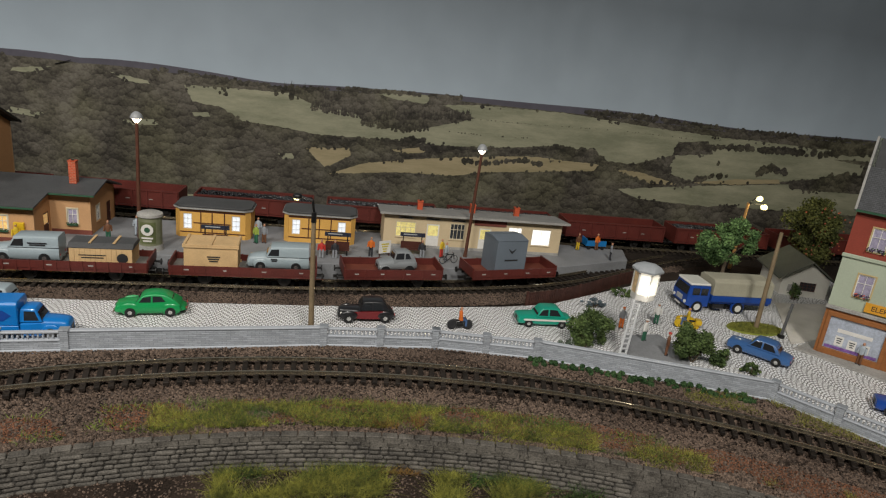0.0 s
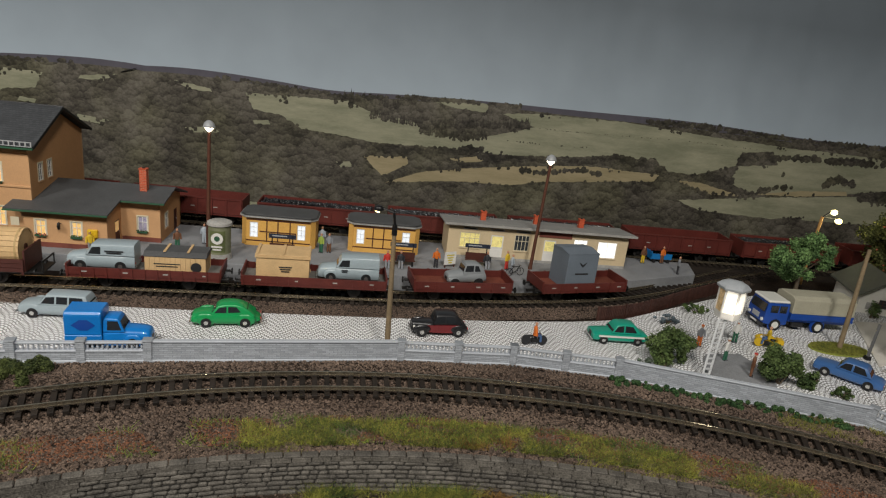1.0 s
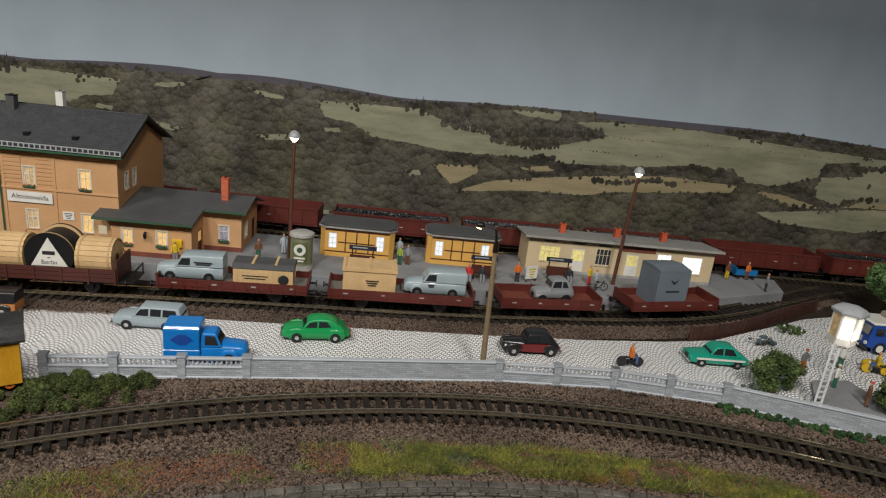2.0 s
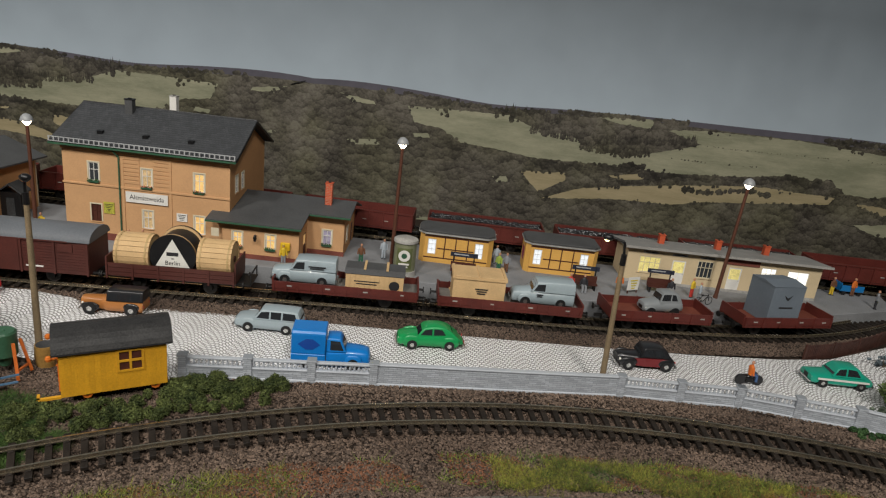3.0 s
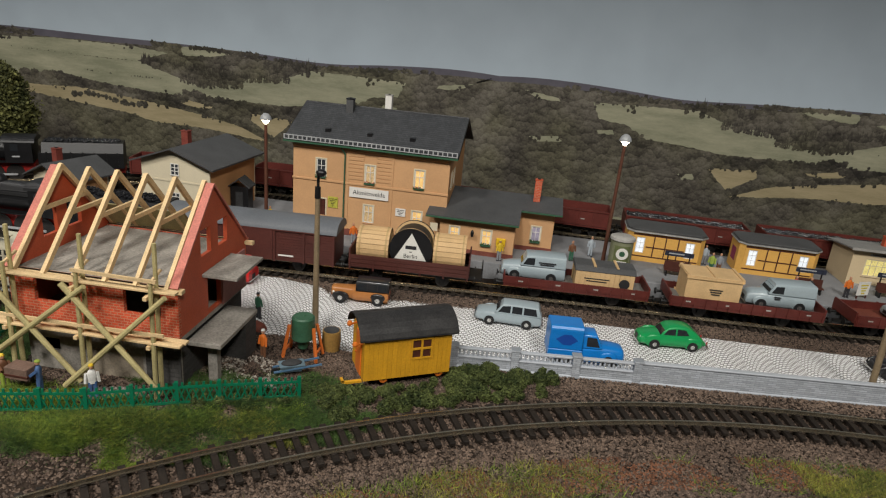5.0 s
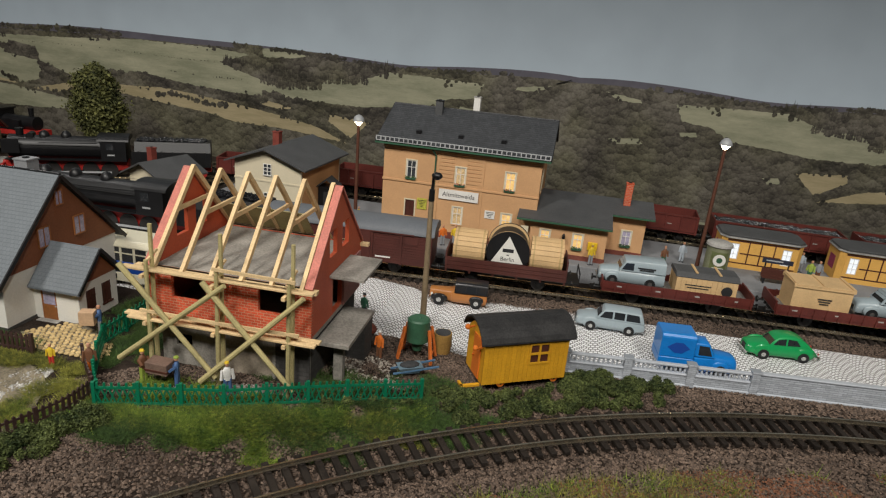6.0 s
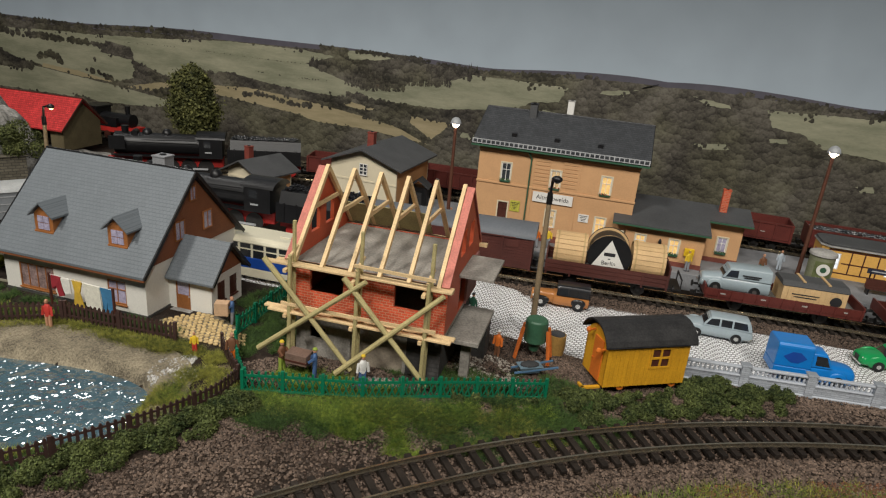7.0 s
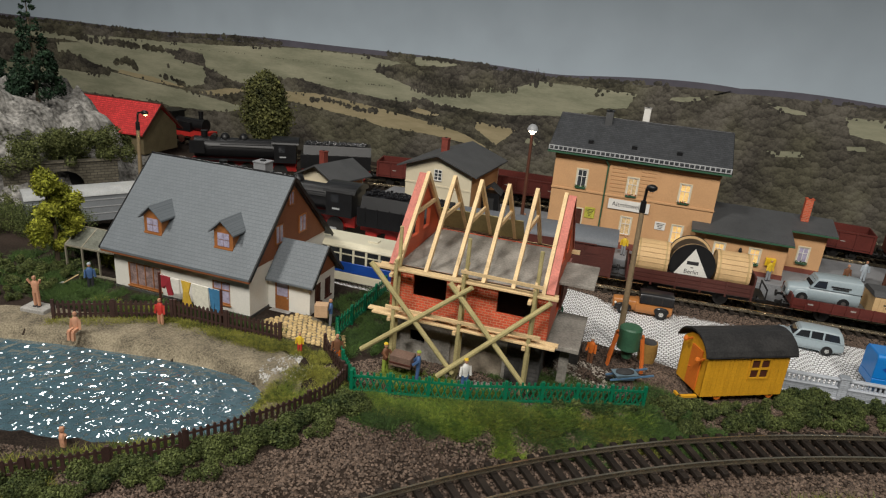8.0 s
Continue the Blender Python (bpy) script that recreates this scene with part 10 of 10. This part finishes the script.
def bicycle():
    th = thing("bicycle", 106, 562, 12, 20, "dark bicycle leaning on the platform", "bicycle")
    for ax in (-6, 6):
        rings = [[(ax + (3.6 + 0.3 * math.cos(b)) * math.cos(a), 0.3 * math.sin(b), 3.8 + (3.6 + 0.3 * math.cos(b)) * math.sin(a)) for b in (2 * math.pi * j / 6 for j in range(6))] for a in (2 * math.pi * k / 18 for k in range(19))]
        part("wheel", Shape().loft(rings, caps=False), M_tyre, th)
    part("frame", Shape().rod((-6, 0, 3.8), (-2, 0, 8.6), 0.35, n=6).rod((-2, 0, 8.6), (4.5, 0, 9), 0.35, n=6).rod((0, 0, 3.6), (4.5, 0, 9), 0.35, n=6).rod((6, 0, 3.8), (4.4, 0, 10), 0.35, n=6).rod((0, 0, 3.6), (-6, 0, 3.8), 0.35, n=6), M_black, th)
    part("handlebar", Shape().rod((4.4, -2.5, 10.2), (4.4, 2.5, 10.2), 0.3, n=6), M_chrome, th)
    part("saddle", Shape().ball((-2.4, 0, 9.4), 1.8, 0.9, 0.6, 8), M_black, th)


bicycle()


def sign_board(x, y, turn):
    th = thing("easel_board", x, y, 12, turn, "white easel notice board with yellow print", "notice board")
    part("board", Shape().box(-6, 6, -0.4, 0.4, 3, 15), M_white, th)
    bars(th, "print", 0, 12, 8, 4, -0.5, mat("yellow_print", (0.6, 0.5, 0.05), 0.6), 1.2, 2.4)
    for sx in (-5, 5):
        part("leg", Shape().beam((sx, 0, 0), (sx, 0, 3), 0.8, 0.8), M_dark_frame, th)


sign_board(46, 572, 25)

# ---- greenhouse, rock, tunnel and far corner ----
def greenhouse():
    th = thing("greenhouse", -728, 288, 11, 4, "small rickety greenhouse with dusty panes", "greenhouse")
    L, D, h = 40, 30, 20
    pane = mat("dusty_pane", (0.15, 0.155, 0.13), 0.15, var=0.25, size=5, fine=1, spec=0.5)
    fr = Shape()
    for x in (0, L / 3, 2 * L / 3, L):
        fr.beam((x, 0, 0), (x, 0, h), 1, 1).beam((x, D, 0), (x, D, h), 1, 1).beam((x, 0, h), (x, D / 2, h + 9), 1, 1).beam((x, D, h), (x, D / 2, h + 9), 1, 1)
    fr.beam((0, 0, h), (L, 0, h), 1, 1).beam((0, D / 2, h + 9), (L, D / 2, h + 9), 1, 1).beam((0, 0, 1), (L, 0, 1), 1.5, 2)
    part("frame", fr, mat("weathered_frame", (0.22, 0.20, 0.15), 0.8, var=0.2, size=5, fine=1), th)
    for i in range(3):
        x0, x1 = i * L / 3 + 0.6, (i + 1) * L / 3 - 0.6
        part("roof_pane", Shape().add([(x0, 0, h + 0.4), (x1, 0, h + 0.4), (x1, D / 2, h + 9.4), (x0, D / 2, h + 9.4), (x0, 0, h), (x1, 0, h), (x1, D / 2, h + 9), (x0, D / 2, h + 9)], [(0, 1, 2, 3), (7, 6, 5, 4), (0, 4, 5, 1), (1, 5, 6, 2), (2, 6, 7, 3), (3, 7, 4, 0)]), pane, th)
    part("foliage", leaf_mesh("foliage", blob(8, 14, 8, 4, 12, 4), 900, 1.3, L_lime), None, th).location = (20 * MM, 15 * MM, 0)


greenhouse()
M_rock = mat("grey_plaster_rock", (0.055, 0.052, 0.046), 0.85, var=0.4, size=26, fine=3.0, bump=0.6, other=(0.40, 0.385, 0.36))


def rock_hill():
    s = Shape()
    nx, ny = 84, 74
    for j in range(ny):
        for i in range(nx):
            x, y = -1180 + 330 * i / (nx - 1), 330 + 300 * j / (ny - 1)
            k = smooth(0, 55, -868 + 0.10 * (y - 400) - x) * smooth(0, 40, y - 350) * smooth(0, 60, 540 - y)
            z = 6 + k * (92 + 26 * noise.noise((x / 50, y / 60, 0)) + 24 * noise.noise((x / 20, y / 28, 4)) + 14 * abs(noise.noise((x / 9, y / 13, 8))))
            s.v.append((x + 6 * noise.noise((x / 18, y / 18, z / 18)), y + 6 * noise.noise((x / 18, y / 18, 9)), z))
    s.f = [(j * nx + i, j * nx + i + 1, (j + 1) * nx + i + 1, (j + 1) * nx + i) for j in range(ny - 1) for i in range(nx - 1)]
    s.m = [0] * len(s.f)
    solid("rock_hill", s, M_rock, "grey plaster rock hill above the tunnel", "rock", "structure")


rock_hill()


def tunnel_portal():
    th = thing("tunnel_portal", -872, 414, 8, 56, "dark stone tunnel portal with an arched mouth", "tunnel portal")
    st = coursed("dark_ashlar", (0.13, 0.115, 0.085), (0.06, 0.055, 0.045), 6, 2.6, 0.3, rough=0.9, relief=1.0)
    arch = [(17 * math.cos(a), 14 + 15 * math.sin(a)) for a in (math.pi * k / 16 for k in range(17))]
    left = [(-46, 0), (-46, 36), (0, 36)] + [p for p in arch if p[0] <= 1e-6] + [(-17, 0)]
    right = [(46, 0), (17, 0)] + [p for p in arch if p[0] >= -1e-6] + [(0, 36), (46, 36)]
    part("portal_wall", Shape().prism(left, "y", -4, 4), st, th)
    part("portal_wall", Shape().prism(right, "y", -4, 4), st, th)
    part("coping", Shape().box(-48, 48, -5, 5, 36, 37.6), st, th, bevel=0.4)
    # Flat black plate behind the arch stands in for the darkness inside the tunnel.
    part("bore", Shape().box(-24, 24, 12, 14, 0, 34), M_black, th)


tunnel_portal()


def hill_bushes():
    spots = []
    for _ in range(46):
        t = rng.random()
        spots.append((-905 + 55 * t + rng.gauss(0, 9), 380 + 85 * t + rng.gauss(0, 9), 50 + rng.uniform(-8, 18), rng.uniform(5, 9)))
    for _ in range(60):
        spots.append((-925 + rng.gauss(0, 22), 374 + rng.gauss(0, 14), 38 + rng.uniform(-24, 22), rng.uniform(5, 10)))
    tagged(new("hill_shrubs", leaf_mesh("hill_shrubs", spots, 60000, 0.9, leaf_mat("hill_foam", (0.045, 0.060, 0.018), (0.15, 0.165, 0.055)), 0.8)), "green shrubs draped over the tunnel and rock", "bush", "", "stuff")


hill_bushes()


def spruce(x, y, z, h, r, label):
    th = thing("spruce", x, y, z, 0, label, "tree", "spruces")
    part("trunk", Shape().rod((0, 0, -2), (0, 0, h * 0.95), 2.0, 0.3, 8), M_bark, th)
    spots = []
    for k in range(16):
        t = k / 15
        rr = r * (1 - t) + 2
        for q in range(max(3, int(9 * (1 - t)) + 2)):
            a = rng.uniform(0, 6.28)
            spots.append((rr * 0.8 * math.cos(a), rr * 0.8 * math.sin(a), h * (0.12 + 0.86 * t) - 2, 2.0 + 4.0 * (1 - t)))
    part("crown", leaf_mesh("crown", spots, 6500, 1.5, L_pine), None, th)


spruce(-932, 448, 88, 102, 24, "dark green model spruce on the rock")
spruce(-985, 440, 88, 84, 22, "dark green model spruce on the rock")


def grey_wagon():
    th = thing("covered_wagon", -813, 384, RAIL - 8, 56, "light grey covered wagon with a pale roof at the tunnel", "goods wagon")
    running_gear(th, 45, (-24, 24))
    gm = mat("light_grey_wagon", (0.22, 0.235, 0.25), 0.6, var=0.12, size=14, fine=1, bump=0.1)
    part("body", Shape().box(-45, 45, -15, 15, 10, 32), gm, th)
    for z in (16, 22, 28):
        part("panel_line", Shape().box(-45.2, 45.2, -15.3, 15.3, z, z + 0.6), M_steel, th)
    part("roof", Shape().prism([(16 * math.cos(a), 32 + 5 * math.sin(a)) for a in (math.pi * k / 10 for k in range(11))], "x", -46, 46), mat("pale_wagon_roof", (0.36, 0.37, 0.37), 0.6, var=0.15, size=12, fine=1), th, smooth=True)


grey_wagon()


def small_engine():
    th = thing("tank_locomotive", -975, 706, 8, 0, "small black tank locomotive with a red frame", "locomotive")
    red = mat("red_tank_frame", (0.42, 0.025, 0.02), 0.5, var=0.2, size=8, fine=1)
    part("boiler", Shape().rod((-20, 0, 24), (26, 0, 24), 8.5, n=20), M_black, th, smooth=True)
    part("cab", Shape().box(-42, -18, -13, 13, 16, 38), M_black, th)
    part("cab_roof", Shape().box(-44, -16, -14.5, 14.5, 38, 40), M_black, th)
    part("side_tank", Shape().box(-18, 12, -13, -8, 16, 28).box(-18, 12, 8, 13, 16, 28), M_black, th)
    part("chimney", Shape().rod((20, 0, 31), (20, 0, 43), 2.6, 3.4, 12), M_black, th)
    part("smokebox", Shape().rod((22, 0, 24), (28, 0, 24), 8.8, n=20), M_black, th)
    part("frame", Shape().box(-42, 36, -12, 12, 9, 16), red, th)
    for x in (-24, -4, 16):
        for sd in (1, -1):
            part("wheel", Shape().rod((x, sd * 12.6, 5.2), (x, sd * 11, 5.2), 5.0, n=20), M_dark_frame, th)


small_engine()

# ---- figurines ----
for args in ((33, 570, 12, 0, "orange", "toy figurine in orange on the platform", "black"), (101, 578, 12, 40, "yellow", "toy figurine in yellow coat beside the bench", "red"), (104, 568, 12, 60, "pale", "toy cyclist figurine in pale blue", "grey"),
             (258, 630, 12, 10, "brown", "toy porter figurine on the platform", "yellow"), (281, 634, 12.0, 20, "orange", "toy porter figurine beside the cart", "brown"), (284, 602, 12, 70, "grey", "toy figurine in grey at the platform end", "black"),
             (-66, 590, 12, 0, "grey", "toy figurine in grey between the kiosks", "brown"), (-73, 588, 12, -30, "lime", "toy figurine in green between the kiosks", "green"), (-74, 610, 12, 0, "pale", "toy figurine in pale shirt at the rear edge", "grey"),
             (-178, 590, 12, 0, "pale", "toy figurine in grey overall by the lamp", "pale"), (-196, 570, 12, 20, "brown", "toy figurine crouched by the flower bed", "green"), (-258, 545, 12, 30, "yellow", "toy railwayman with yellow vest", "grey", "yellow"),
             (-376, 546, 11, 0, "yellow", "toy railwayman in yellow by the drums", "grey"), (-386, 542, 11, 30, "orange", "toy railwayman in orange by the drums", "grey"), (-470, 560, 11, 10, "yellow", "toy figurine in yellow at the station corner", "blue"),
             (243, 428, 4, 30, "white", "toy policeman figurine in white coat", "green", "white"), (270, 462, 4, -20, "white", "toy policeman figurine with green trousers", "green", "white"), (250, 404, 4.5, 60, "brown", "toy figurine with red cap by the wall", "brown", "red"),
             (236, 455, 2, 0, "grey", "toy road-worker figurine in grey", "orange", "orange"), (410, 398, 5.5, -60, "pale", "toy pedestrian figurine at the shop window", "brown"), (-407, 394, 2.5, 160, "green", "toy figurine in dark green on the street", "black", "black"),
             (-378, 336, 8, -20, "orange", "toy builder with white helmet", "brown", "white"), (-480, 266, 11.5, 70, "brown", "toy builder with yellow helmet holding a crate", "lime", "yellow"), (-461, 266, 11.5, -70, "blue", "toy builder in blue holding a crate", "blue", "lime"),
             (-436, 270, 11.5, 40, "white", "toy builder with yellow helmet pushing a barrow", "blue", "yellow"), (-532, 300, 12, -60, "blue", "toy carrier figurine with a box", "grey"), (-531, 263, 12, 20, "yellow", "toy child figurine in yellow and red", "red"),
             (-507, 262, 12, 30, "brown", "toy figurine in brown at the little fence", "orange"), (-619, 254, 11, 10, "red", "toy bather figurine in red", "skin"), (-693, 274, 11, 50, "blue", "toy gardener figurine with a scythe", "black", "pale")):
    figure(*args[:6], legs=args[6], hat=args[7] if len(args) > 7 else None, arms="front" if "holding" in args[5] or "box" in args[5] else "down", size=0.66 if "child" in args[5] else 0.95)
figure(-648, 222, 11.5, 10, "orange", "seated toy bather figurine on the shore", sit=True, bare=True)
figure(-692, 235, 15.5, 20, "brown", "toy bather figurine with raised arms", arms="up", bare=True)
for bx, by in ((-12, 561), (0, 562), (82, 578)):
    figure(bx, by, 12, 0, "red" if bx < -5 else "black", "seated toy traveller figurine on the bench", sit=True, legs="grey")
CR = thing("carried_crate", -470, 266, 20, 0, "brown slatted crate carried by two builders", "crate")
part("box", Shape().box(-6, 6, -4, 4, 0, 6), mat("brown_slats", (0.16, 0.10, 0.075), 0.8, var=0.2, size=4, fine=1), CR, bevel=0.2)
part("slat", Shape().box(-6.3, 6.3, -4.3, 4.3, 1.6, 2.4), M_dark_frame, CR)
BX = thing("carton", -536, 296, 20, 20, "pale brown carton in the carrier's arms", "box")
part("box", Shape().box(-4, 4, -3, 3, 0, 8), mat("carton_board", (0.50, 0.33, 0.20), 0.8, var=0.1, size=4, fine=1), BX, bevel=0.2)
SC = thing("scythe", -704, 268, 11, 0, "scythe with a pale blade held by the gardener", "scythe")
part("shaft", Shape().rod((-6, 0, 3), (8, 0, 12), 0.4, n=6), M_timber, SC)
part("blade", Shape().prism([(-12, 0), (-4, 4), (-6, 4.4), (-13, 1)], "y", -0.3, 0.3), M_steel, SC)
figure(-577, 150, 1.5, 150, "orange", "bare toy bather figurine standing in the pond water", arms="up", bare=True)
SLAB = thing("stone_slab", -692, 235, 11, 8, "pale grey stone slab under a bather", "slab")
part("block", Shape().box(-8, 8, -5, 5, 0, 4.5), M_concrete, SLAB, bevel=0.4)
HOOK = thing("wire_hook", -308, 786, 142, 0, "short dark wire stuck into the printed panorama", "wire")
part("wire", Shape().rod((-8, 0, -3), (5, -1, 1.5), 0.5, n=6).rod((5, -1, 1.5), (9, -1.2, 3), 0.4, n=6), M_black, HOOK)
